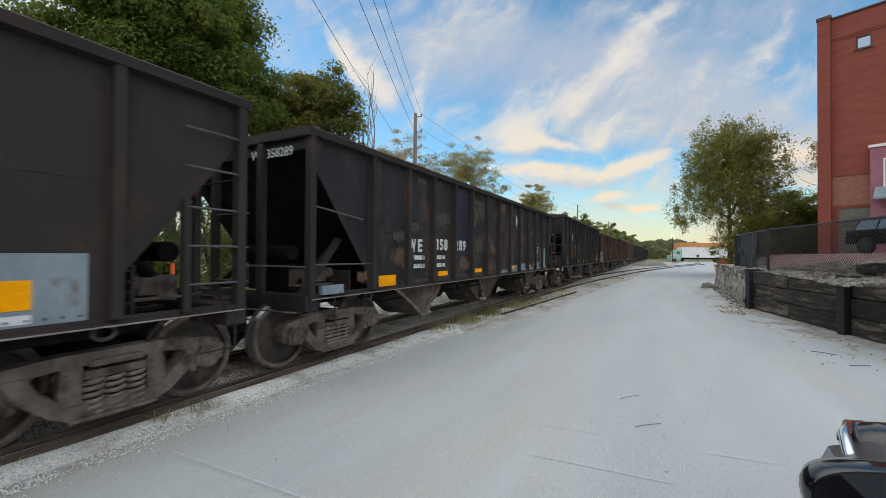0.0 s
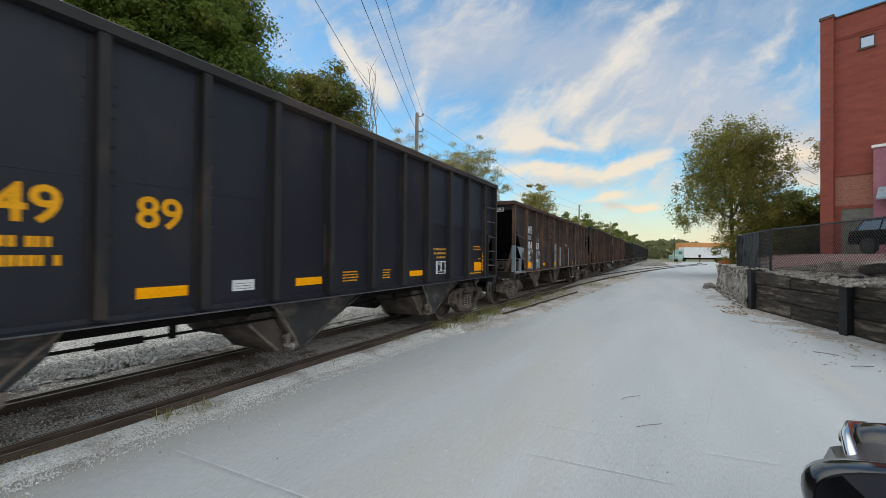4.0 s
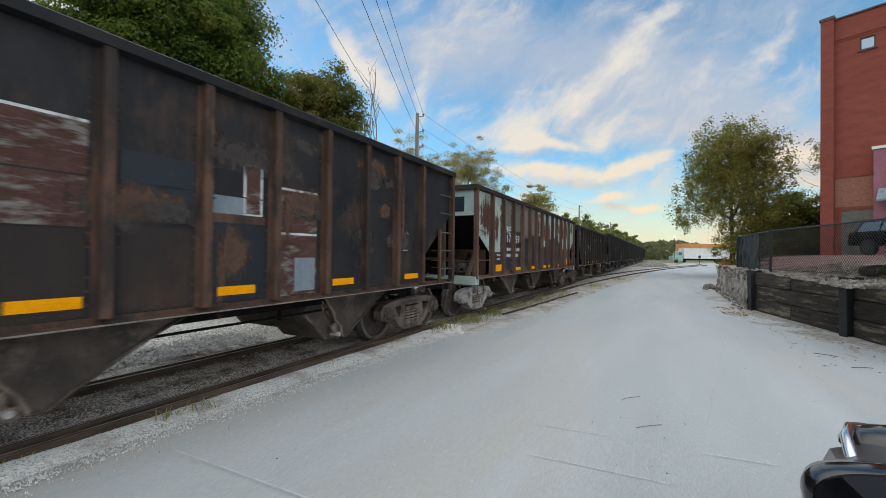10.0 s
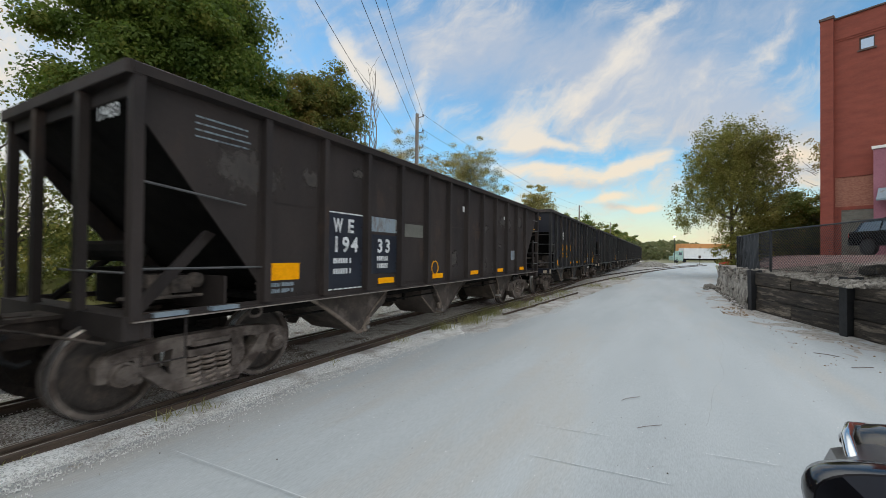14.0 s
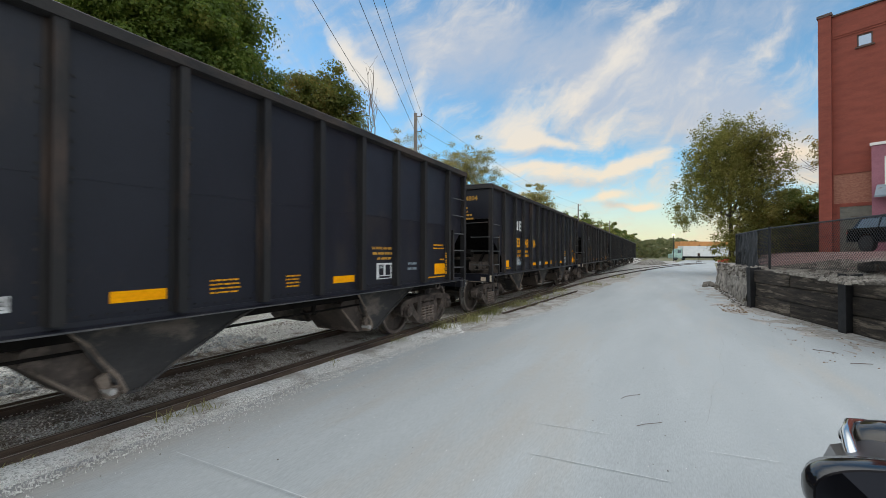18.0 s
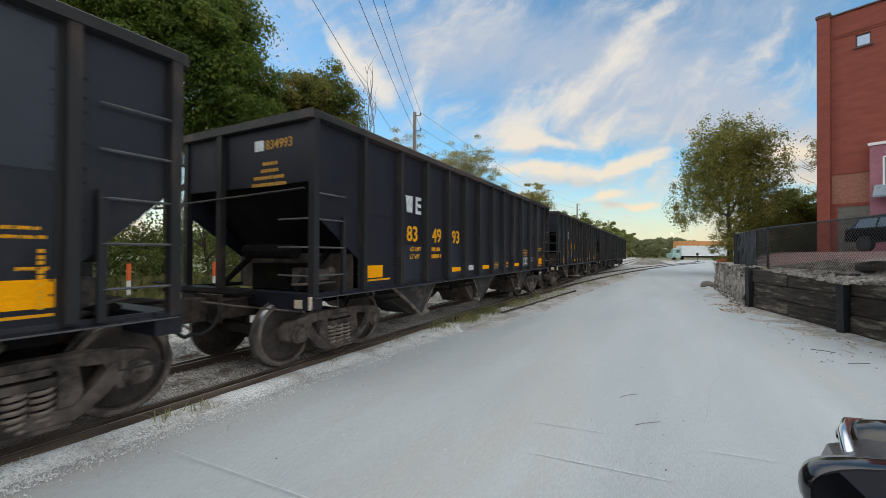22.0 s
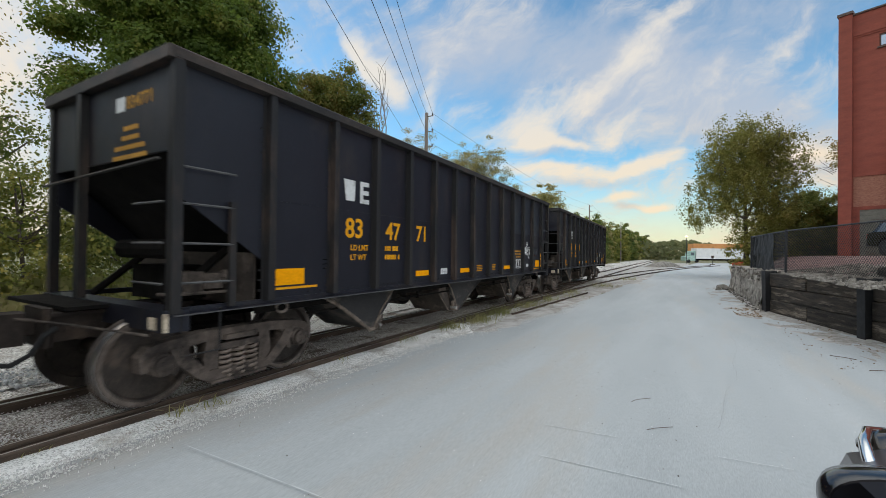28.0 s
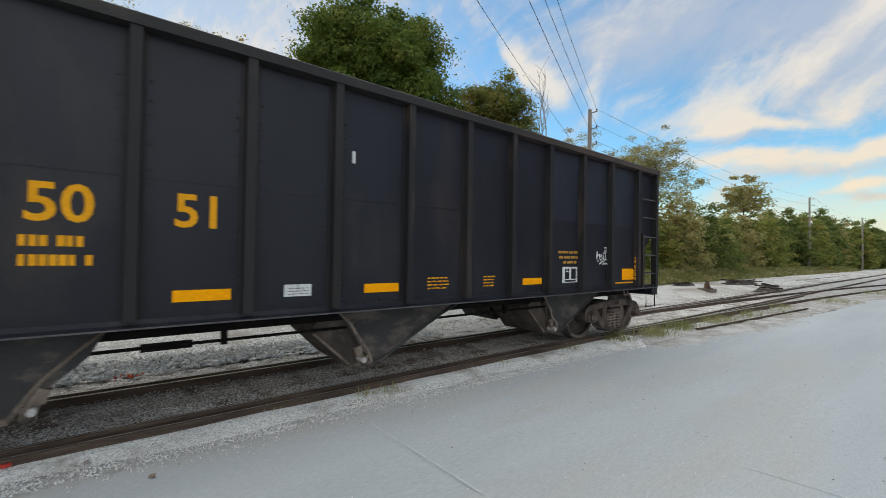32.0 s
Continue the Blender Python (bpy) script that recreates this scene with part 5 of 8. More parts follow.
def black_car(y0, number, tag=""):
    """The plain black car with yellow figures."""
    car = hopper_car("black open-top coal hopper car with yellow figures" + (" and white scrawl" if tag else " and orange squares"), y0, 13.58, 3.67, 1.13, 0.96, 13, "black", "rib_black", "truck_dark", (2.25, 1.55), BAYS_A, 0.45, rivets=True, hop="hopper", chord="chord", posts=(-0.5,), ribs=BLACK_RIBS)
    a, b, c = number
    letters(car, "E", 2.73, 2.46, 0.32, "white", 0.03)
    part("lettering", Shape().prism([(2.43, 2.78), (2.69, 2.78), (2.67, 2.46), (2.56, 2.46), (2.48, 2.46)], "x", HALF - 0.096, HALF - 0.09), "white", car, "worn white letter")
    for body, y in ((a, 2.43), (b, 3.41), (c, 4.34)):
        letters(car, body, y, 1.90, 0.29, "letter", 0.018)
    letters(car, "LD LMT", 2.55, 1.70, 0.085, "letter")
    letters(car, "LT WT", 2.55, 1.55, 0.085, "letter")
    bars(car, 3.4, 3.82, 1.70, 2, 0.15, 0.085, "letter")
    mark(car, 1.21, 1.67, 1.24, 1.45, "yellow", "reflective_square")
    mark(car, 1.21, 1.90, 1.185, 1.215, "letter", "stripe")
    bars(car, 2.0, 2.1, 1.55, 3, 0.06, 0.015, "under")
    for y in (4.35, 6.2, 8.95):
        mark(car, y, y + 0.46, 1.22, 1.325, "yellow", "reflective_square")
    mark(car, 5.3, 5.58, 1.22, 1.345, "white", "label_plate")
    bars(car, 5.34, 5.54, 1.30, 3, 0.03, 0.008, "under")
    bars(car, 7.1, 7.45, 1.36, 4, 0.045, 0.02, "letter")
    bars(car, 8.1, 8.35, 1.36, 4, 0.045, 0.02, "letter")
    for z0, z1, ya, yb in ((1.22, 1.235, 9.98, 10.42), (1.27, 1.285, 9.98, 10.42), (1.47, 1.50, 9.98, 10.42), (1.235, 1.47, 9.98, 10.05), (1.235, 1.47, 10.375, 10.42), (1.285, 1.47, 10.18, 10.235)):
        mark(car, ya, yb, z0, z1, "white", "stencil_box")
    bars(car, 10.08, 10.16, 1.44, 2, 0.03, 0.015, "white")
    bars(car, 9.86, 10.52, 1.74, 1, 0.1, 0.045, "letter_dim")
    bars(car, 9.88, 10.50, 1.65, 1, 0.1, 0.045, "letter_dim")
    bars(car, 10.0, 10.42, 1.56, 1, 0.1, 0.045, "letter_dim")
    mark(car, 11.98, 12.44, 1.22, 1.45, "yellow", "reflective_square")
    mark(car, 11.72, 12.44, 1.15, 1.175, "letter", "stripe")
    if not tag:
        bars(car, 11.94, 12.42, 1.84, 2, 0.07, 0.028, "letter")
        bars(car, 12.22, 12.42, 1.52, 1, 0.1, 0.03, "letter")
    post = Shape()
    for z in (1.22, 1.30, 1.34, 1.40, 1.46, 1.50, 1.57, 1.61, 1.66):
        post.box(HALF - 0.003, HALF + 0.004, 12.525, 12.56, z, z + (0.055 if z < 1.25 else 0.03))
    part("small_print", post, "letter", car)
    for k in (9, 10, 11):
        mark(car, (BLACK_RIBS[k] + 0.09) / KY, (BLACK_RIBS[k + 1] - 0.09) / KY, 2.32, 3.5, "navy")
    # end lettering on the leading end
    end_text(car, a + b + c, 0.50, 3.22, 0.135, "letter_dim")
    part("paint_patch", Shape().box(0.26, 0.46, 0.024, 0.03, 3.21, 3.37), "white", car)
    for k, (xa, xb) in enumerate(((0.44, 0.80), (0.40, 0.78), (0.24, 0.92), (0.20, 0.98))):
        s, x = Shape(), xa
        while x < xb - 0.03:
            s.box(x, min(xb, x + 0.07), 0.024, 0.03, 2.98 - 0.105 * k, 3.03 - 0.105 * k)
            x += 0.085
        part("small_print", s, "letter_dim", car)["kind"] = "stuff"
    # white marks on the corner of the end sill
    part("paint_patch", Shape().box(HALF - 0.32, HALF - 0.17, -0.056, -0.05, 0.88, 1.0), "cream", car)
    part("paint_patch", Shape().box(HALF - 0.05, HALF - 0.01, -0.056, -0.02, 0.87, 1.05), "cream", car)
    return car


def scrawl(car, y, z, w, h, mat, seed):
    """A loose sprayed scrawl: slanting strokes and hooks, underlined."""
    rnd = random.Random(seed)
    y *= KY
    s, x = Shape(), HALF - 0.089
    for k in range(5):
        cy, r = y + w * (k + 0.3) / 5, w / 9
        lean = rnd.uniform(0.0, 0.25) * r
        s.tube([(x, cy - r * 0.5, z + h * rnd.uniform(0, 0.12)), (x, cy - r * 0.3 + lean, z + h * 0.5), (x, cy - r * 0.2 + lean * 2, z + h * rnd.uniform(0.85, 1.0))], 0.010, 4)
        top = rnd.uniform(0.75, 1.0)
        hook = [(x, cy - r * 0.2 + lean * 2, z + h * top)] + [(x, cy + r * (0.15 + 0.75 * math.sin(a)), z + h * (top - 0.28 + 0.28 * math.cos(a))) for a in (0.5, 1.1, 1.7, 2.3, 2.9)]
        if k % 2:
            hook += [(x, cy + r * 0.1, z + h * 0.4), (x, cy + r * 0.9, z + h * rnd.uniform(0.0, 0.15))]
        s.tube(hook, 0.010, 4)
    s.tube([(x, y + w * 0.3, z - 0.05), (x, y + w * 0.6, z - 0.06), (x, y + w * 0.8, z - 0.04)], 0.010, 4)
    ob = part("scrawl", s, mat, car, "sprayed scrawl")
    ob["kind"] = "stuff"
    return ob


# strokes of the sprayed tag: hooks and loops in a row, a curl above, a flourish below
TAG = (((0.0, 0.6), (0.1, 0.62), (0.07, 0.8), (0.05, 0.5), (0.09, 0.4), (0.14, 0.42)), ((0.13, 0.64), (0.2, 0.7), (0.22, 0.52), (0.28, 0.44), (0.36, 0.5), (0.3, 0.68), (0.23, 0.58)),
       ((0.4, 0.68), (0.43, 0.48), (0.52, 0.46), (0.53, 0.68), (0.57, 0.48), (0.66, 0.46), (0.68, 0.7)), ((0.84, 0.56), (0.75, 0.58), (0.78, 0.7), (0.92, 0.7), (0.96, 0.6), (0.88, 0.46), (0.85, 0.26)),
       ((0.6, 0.88), (0.48, 0.84), (0.46, 0.97), (0.58, 0.98), (0.6, 0.8), (0.5, 0.74), (0.42, 0.75)), ((0.2, 0.28), (0.34, 0.38), (0.5, 0.44), (0.38, 0.28), (0.62, 0.3), (0.74, 0.16), (0.88, 0.02)))


def spray(car, y, z, w, h, mat, r, strokes):
    """A broad sprayed tag along the near side sheet."""
    s = Shape()
    for line in strokes:
        s.tube([(HALF - 0.1, y * KY + u * w, z + v * h) for u, v in line], r, 6)
    part("scrawl", s, mat, car, "white sprayed tag", smooth=True)["kind"] = "stuff"


SLOPE_B = (3.02, 1.3)
OLD_RIBS = [1.43] + [2.52 + 1.006 * k for k in range(12)]
car0 = hopper_car("dark brown open-top coal hopper car with grey patched panel", -11.52, 14.44, 3.45, 1.424, 0.9814, 13, "brown", "brown", "truck", (2.9, 1.45), BAYS_B, 0.2, hop="hopper_brown")
mark(car0, 11.35, 12.80, 1.08, 1.66, "greyblue")
mark(car0, 11.9, 12.45, 1.22, 1.45, "yellow", "reflective_square", out=0.003)
mark(car0, 11.9, 12.45, 1.11, 1.18, "white", out=0.003)

car1 = hopper_car("worn black open-top coal hopper car with white figures", 3.92, 14.75, 3.42, 1.39, 1.005, 13, "navyblack", "brown", "truck", SLOPE_B, BAYS_B, 0.2, hop="hopper_brown", chord="brown", ribs=OLD_RIBS)
SHIFT[car1.name] = 0.13
letters(car1, "W", 2.46, 1.72, 0.24, "white", 0.03, squeeze=0.62)
letters(car1, "E", 2.76, 1.72, 0.24, "white", 0.03)
letters(car1, "358", 3.47, 1.76, 0.23, "white", 0.03, gap=1.25)
letters(car1, "289", 4.44, 1.76, 0.23, "white", 0.03, gap=1.25)
for y, z in ((2.62, 1.55), (2.62, 1.38), (3.5, 1.55), (3.5, 1.38)):
    bars(car1, y, y + 0.42, z, 1, 0.1, 0.085, "white")
mark(car1, 1.5, 2.0, 1.08, 1.28, "yellow", "reflective_square")
for y in (3.6, 5.6, 8.35, 10.3):
    mark(car1, y, y + 0.45, 1.18, 1.28, "yellow", "reflective_square", out=0.003)
blot(car1, 8.42, 2.86, 0.22, 0.2, "greyblue", 3, "flaking pale paint")
blot(car1, 8.46, 3.04, 0.16, 0.05, "white", 6)
blot(car1, 9.06, 2.8, 0.07, 0.16, "white", 4)
blot(car1, 8.5, 1.5, 0.28, 0.16, "rust", 5)
mark(car1, 9.25, 10.05, 1.10, 1.34, "greyblue")
mark(car1, 8.2, 9.1, 1.10, 1.30, "greyblue")
mark(car1, 11.1, 11.9, 1.10, 1.36, "greyblue")
mark(car1, 12.1, 12.9, 1.12, 1.92, "greyblue")
mark(car1, 12.35, 12.8, 1.18, 1.28, "yellow", "reflective_square", out=0.003)
for z in (1.66, 1.92):
    mark(car1, 11.3, 11.85, z, z + 0.03, "white", "stencil_box")
bars(car1, 11.36, 11.8, 1.82, 2, 0.09, 0.05, "white")
mark(car1, 0.12, 0.55, 1.07, 1.2, "greyblue", out=0.07)
mark(car1, 4.3, 5.2, 1.10, 3.2, "navy")

black_car(20.38, ("83", "49", "89"))

car3 = hopper_car("rusty black open-top coal hopper car with grey patched panels", 35.64, 14.75, 3.42, 1.39, 1.007, 13, "dull", "rust", "truck", SLOPE_B, BAYS_B, 0.2, hop="hopper_brown", chord="rust", ribs=OLD_RIBS)
SHIFT[car3.name] = 0.13
mark(car3, 1.52, 2.28, 1.10, 1.84, "greyblue")
mark(car3, 2.48, 3.26, 1.10, 1.80, "greyblue")
letters(car3, "W", 1.6, 2.43, 0.26, "white", 0.03, squeeze=0.6)
letters(car3, "E", 1.92, 2.43, 0.26, "white", 0.03)
letters(car3, "358", 1.54, 1.88, 0.24, "white", 0.04, gap=1.2)
letters(car3, "283", 2.5, 1.86, 0.24, "white", 0.04, gap=1.2)
for y, z, w in ((1.62, 2.2, 0.42), (2.62, 2.16, 0.44)):
    bars(car3, y, y + w, z, 1, 0.1, 0.16, "greyblue")
for y, z in ((1.62, 1.66), (1.8, 1.5), (2.62, 1.62), (2.62, 1.36)):
    bars(car3, y, y + 0.4, z, 1, 0.1, 0.10, "white")
mark(car3, 1.53, 2.02, 1.16, 1.38, "yellow", "reflective_square", out=0.003)
part("paint_patch", Shape().prism([(0.52, 1.93), (1.33, 1.88), (1.33, 1.5), (0.98, 1.5)], "x", HALF - 0.096, HALF - 0.091), "greyblue", car3)
for y0, y1, z1, m in ((3.43, 4.2, 2.2, "navy"), (4.4, 5.16, 2.1, "navy"), (5.36, 6.1, 2.15, "greyblue"), (6.34, 7.08, 2.0, "greyblue"), (7.3, 8.0, 1.7, "navy"), (8.4, 8.95, 2.0, "greyblue"), (9.3, 9.85, 1.95, "greyblue"), (10.2, 10.9, 2.1, "greyblue"), (11.15, 11.8, 1.55, "greyblue"), (12.1, 12.85, 1.9, "greyblue")):
    mark(car3, y0, y1, 1.09, z1, m)
for y in (3.6, 5.48, 9.4, 12.25):
    mark(car3, y, y + 0.46, 1.2, 1.31, "yellow", "reflective_square", out=0.004)
mark(car3, 5.36, 6.1, 1.77, 1.79, "rust", out=0.003)
mark(car3, 5.42, 6.02, 1.68, 1.76, "teal_grey", out=0.002)
arc = Shape().tube([(HALF - 0.089, 8.62 + 0.24 * math.cos(a), 2.17 + 0.11 * math.sin(a)) for a in [math.pi + math.pi * k / 10 for k in range(11)]], 0.022, 5)
part("scrawl", arc, "white", car3)
mark(car3, 11.2, 11.75, 1.62, 1.95, "dull", out=0.002)
for z in (1.6, 1.95):
    mark(car3, 11.15, 11.8, z, z + 0.03, "white", "stencil_box", out=0.003)
bars(car3, 11.25, 11.7, 1.8, 2, 0.1, 0.05, "white")
mark(car3, 10.15, 10.95, 1.40, 1.72, "teal_grey", "paint_patch", out=0.002)
blot(car3, 10.5, 1.6, 0.2, 0.07, "white", 14)

for x, y0, y1, z0, z1 in ((HALF - 0.11, -0.014, 0.094, 1.06, 1.95), (HALF - 0.065, 0.595, 0.675, 1.06, 1.5)):
    part("paint_patch", Shape().box(x, HALF + 0.008, y0, y1, z0, z1), "greyblue", car3)
part("paint_patch", Shape().box(HALF - 0.14, HALF + 0.009, 0.1, 0.75, 1.015, 1.085), "greyblue", car3)
part("paint_patch", Shape().box(HALF - 0.14, HALF + 0.009, 0.85, 1.35, 1.015, 1.05), "greyblue", car3)
for car, body in ((car1, "WE 358289"), (car3, "WE 358283")):
    end_text(car, body, 0.25, 3.08, 0.13, "white")
car4 = hopper_car("worn black open-top coal hopper car with navy repair panels", 51.88, 13.4, 3.56, 1.403, 0.8878, 13, "navyblack", "rust", "truck", (2.55, 1.55), BAYS_B, 0.2, hop="hopper_brown", rivets=True)
mark(car4, 1.47, 2.16, 1.10, 1.74, "navy")
mark(car4, 2.35, 3.03, 1.10, 1.86, "navy")
letters(car4, "W", 1.5, 2.28, 0.27, "white", 0.03, squeeze=0.6)
letters(car4, "E", 1.82, 2.28, 0.25, "white", 0.03)
letters(car4, "35", 1.52, 1.9, 0.25, "white", 0.03, gap=1.25)
letters(car4, "08", 2.42, 1.9, 0.25, "white", 0.03, gap=1.25)
for y in (1.5, 2.4):
    bars(car4, y, y + 0.46, 1.74, 2, 0.13, 0.09, "white")
mark(car4, 1.6, 2.1, 1.34, 1.56, "yellow", "reflective_square", out=0.003)
for y0, y1, z0, z1, m in ((3.22, 3.92, 1.1, 2.35, "navy"), (3.22, 3.92, 2.4, 2.66, "brown"), (4.1, 4.78, 1.1, 2.6, "navy"), (4.98, 5.65, 1.92, 3.1, "navy"), (4.98, 5.65, 1.1, 1.88, "rust"), (5.86, 6.5, 1.1, 1.85, "brown"), (6.74, 7.4, 1.95, 2.6, "navy"), (6.74, 7.4, 1.1, 1.9, "brown"), (7.6, 8.24, 1.1, 2.0, "navy"), (7.6, 8.24, 2.0, 2.1, "rust")):
    mark(car4, y0, y1, z0, z1, m)
mark(car4, 5.88, 6.5, 1.87, 2.76, "flake", "flaking_panel")
mark(car4, 5.88, 6.5, 2.76, 2.785, "white", "paint_line")
blot(car4, 3.6, 2.53, 0.3, 0.09, "rust", 22)
mark(car4, 7.58, 8.0, 2.1, 2.3, "greyblue")
mark(car4, 7.95, 8.2, 2.1, 2.72, "white")
mark(car4, 7.98, 8.17, 2.12, 2.69, "flake", "flaking_panel", out=0.002)
mark(car4, 8.47, 9.08, 1.93, 2.48, "flake", "flaking_panel")
mark(car4, 8.47, 9.08, 1.1, 1.9, "flake", "flaking_panel")
mark(car4, 8.7, 9.05, 1.15, 1.6, "greyblue", out=0.002)
for z in (2.48, 1.9):
    mark(car4, 8.47, 9.08, z, z + 0.03, "white", out=0.002)
for y in (4.22, 6.02, 7.65, 9.4, 11.3):
    mark(car4, y, y + 0.46, 1.18, 1.28, "yellow", "reflective_square", out=0.003)
mark(car4, 10.9, 11.4, 1.72, 1.74, "white", "stencil_box")
mark(car4, 10.9, 11.4, 2.05, 2.07, "white", "stencil_box")
bars(car4, 10.95, 11.35, 1.95, 2, 0.12, 0.06, "white")

TEAL_RIBS = [1.21, 2.13, 3.11, 4.08, 4.98, 5.83, 6.70, 7.53, 8.48, 9.30, 10.20, 11.12, 12.06]
car5 = hopper_car("pale teal and navy open-top coal hopper car with rust", 66.62, 13.48, 3.5, 1.21, 0.9, 13, "teal", "teal_rib", "truck_grey", (2.35, 1.7), BAYS_B, 0.2, hop="hopper_brown", chord="brown", rivets=True, ribs=TEAL_RIBS)
blot(car5, 0.82, 2.72, 0.46, 0.5, "maroon", 31, "deep rust patch")
P5 = [y / KY for y in TEAL_RIBS]
for k, (z1, m) in enumerate(((1.74, "navy"), (2.5, "navy"), (2.45, "navy"), (2.25, "navy"), (2.4, "navy"), (2.42, "navy"), (2.0, "navy"), (2.35, "navy"), (2.38, "navy"), (2.26, "navy"), (1.95, "navy"))):
    mark(car5, P5[k] + 0.09, P5[k + 1] - 0.09, 1.09, z1, m)
    if 1 <= k <= 4:
        mark(car5, P5[k] + 0.09, P5[k + 1] - 0.09, z1 + 0.003, 3.36, "teal_grey")
for y, z, ry, rz, k in ((1.62, 2.5, 0.17, 0.42, 1), (6.16, 2.75, 0.20, 0.42, 2), (7.0, 2.7, 0.20, 0.36, 3), (7.85, 2.75, 0.16, 0.34, 4), (8.7, 2.95, 0.13, 0.20, 6), (9.2, 2.95, 0.10, 0.12, 7), (10.52, 2.82, 0.20, 0.42, 8), (11.42, 2.86, 0.17, 0.48, 9), (12.18, 2.70, 0.17, 0.52, 10), (12.7, 3.05, 0.22, 0.25, 12)):
    blot(car5, y, z, ry, rz, "maroon", 40 + k)
for y, z, ry, rz in ((2.0, 3.1, 0.12, 0.10), (1.95, 2.75, 0.10, 0.08), (6.0, 2.3, 0.10, 0.2), (9.55, 2.48, 0.10, 0.34), (9.7, 2.9, 0.25, 0.2), (9.05, 2.35, 0.08, 0.4), (8.0, 2.5, 0.1, 0.2), (10.5, 3.2, 0.2, 0.1), (11.3, 2.45, 0.15, 0.14), (7.15, 2.4, 0.12, 0.14), (6.3, 3.2, 0.2, 0.08)):
    blot(car5, y, z, ry, rz, "orange", int(y * 50), lift=0.001)
for k in range(13):
    # rust that runs down beside the ribs, and along the sill
    for d, w in ((-0.135, 0.05), (0.125, 0.04)):
        blot(car5, P5[k] + d, 2.2, w, 1.0, ("rust", "maroon", "orange")[(k + (d > 0)) % 3 if k > 4 else 0], 300 + k, lift=0.0018)
        blot(car5, P5[k] + d, 1.6, w, 0.5, "rust", 340 + k, lift=0.0026)
for k in range(12):
    blot(car5, (P5[k] + P5[k + 1]) / 2, 1.12, 0.45, 0.05, "rust", 320 + k, lift=0.0034)
mark(car5, P5[8] + 0.09, P5[9] - 0.09, 1.09, 2.42, "slate", "flaking_panel", "flaking slate-grey panel", out=0.001)
for y, z, ry, rz in ((8.72, 2.0, 0.12, 0.26), (8.86, 1.7, 0.16, 0.14), (8.75, 1.35, 0.14, 0.10)):
    blot(car5, y, z, ry, rz, "flaked", int(z * 40), lift=0.004)
letters(car5, "W", 2.46, 2.33, 0.23, "white", 0.02, squeeze=0.62)
letters(car5, "E", 2.72, 2.33, 0.23, "white", 0.02)
letters(car5, "17", 2.48, 2.06, 0.24, "white", 0.02, gap=1.25)
letters(car5, "59", 3.35, 2.06, 0.24, "white", 0.02, gap=1.25)
for y in (2.5, 3.28):
    bars(car5, y, y + 0.5, 1.78, 2, 0.19, 0.10, "white")
bars(car5, 1.65, 2.0, 1.62, 2, 0.12, 0.05, "white")
for y, z in ((1.55, 1.16), (3.42, 1.13), (5.25, 1.13), (6.95, 1.13), (7.62, 1.13), (9.36, 1.13), (11.15, 1.20)):
    mark(car5, y, y + 0.47, z, z + (0.2 if y < 2 or y > 11 else 0.105), "yellow", "reflective_square", out=0.004)
mark(car5, 11.1, 11.62, 1.48, 2.0, "teal_grey", out=0.002)
mark(car5, 11.13, 11.59, 1.51, 1.72, "rust", out=0.004)
mark(car5, 11.13, 11.59, 1.77, 1.97, "rust", out=0.004)

car6 = hopper_car("dark brown open-top coal hopper car with navy number panel", 81.25, 13.73, 3.42, 1.454, 0.9763, 12, "brown", "brown", "truck", SLOPE_B, BAYS_B, 0.3, hop="hopper_brown")
mark(car6, 2.5, 3.3, 1.12, 2.3, "navy")
mark(car6, 3.48, 4.3, 1.33, 2.0, "navy")
mark(car6, 3.5, 4.25, 2.05, 2.3, "greyblue")
mark(car6, 4.5, 5.15, 2.0, 2.25, "teal_grey")
for z in (1.12, 2.28):
    mark(car6, 2.5, 3.3, z, z + 0.02, "white", "stencil_box", out=0.002)
letters(car6, "W", 2.62, 2.0, 0.2, "white", 0.03, squeeze=0.62)
letters(car6, "E", 2.92, 2.0, 0.2, "white", 0.03)
letters(car6, "194", 2.6, 1.7, 0.22, "white", 0.03, gap=1.3)
letters(car6, "33", 3.66, 1.7, 0.22, "white", 0.03, gap=1.4)
for y, z in ((2.62, 1.52), (2.62, 1.36), (3.66, 1.55), (3.66, 1.42)):
    bars(car6, y, y + 0.42, z, 1, 0.1, 0.08, "white")
mark(car6, 1.5, 1.98, 1.32, 1.54, "yellow", "reflective_square")
bars(car6, 1.55, 1.9, 1.24, 2, 0.08, 0.05, "greyblue")
for y in (3.7, 5.55, 7.5, 9.4, 11.5):
    mark(car6, y, y + 0.45, 1.15, 1.25, "yellow", "reflective_square", out=0.003)
for y, z in ((7.0, 2.75), (7.0, 2.72), (9.9, 2.75)):
    mark(car6, y, y + 0.28, z, z + 0.1, "white", "label_plate")
ring = Shape()
ring.tube([(HALF - 0.089, 5.75 + 0.14 * math.cos(a / 2), 1.38 + 0.14 * math.sin(a / 2)) for a in range(-2, 10)], 0.012, 4)
part("scrawl", ring, "letter", car6)
bars(car6, 0.6, 1.25, 3.1, 4, 0.07, 0.02, "greyblue")
mark(car6, 0.2, 0.5, 1.045, 1.085, "greyblue", out=0.1)
mark(car6, 0.75, 1.05, 1.045, 1.085, "greyblue", out=0.1)
mark(car6, 10.6, 10.95, 1.5, 1.8, "greyblue", "stencil_box")

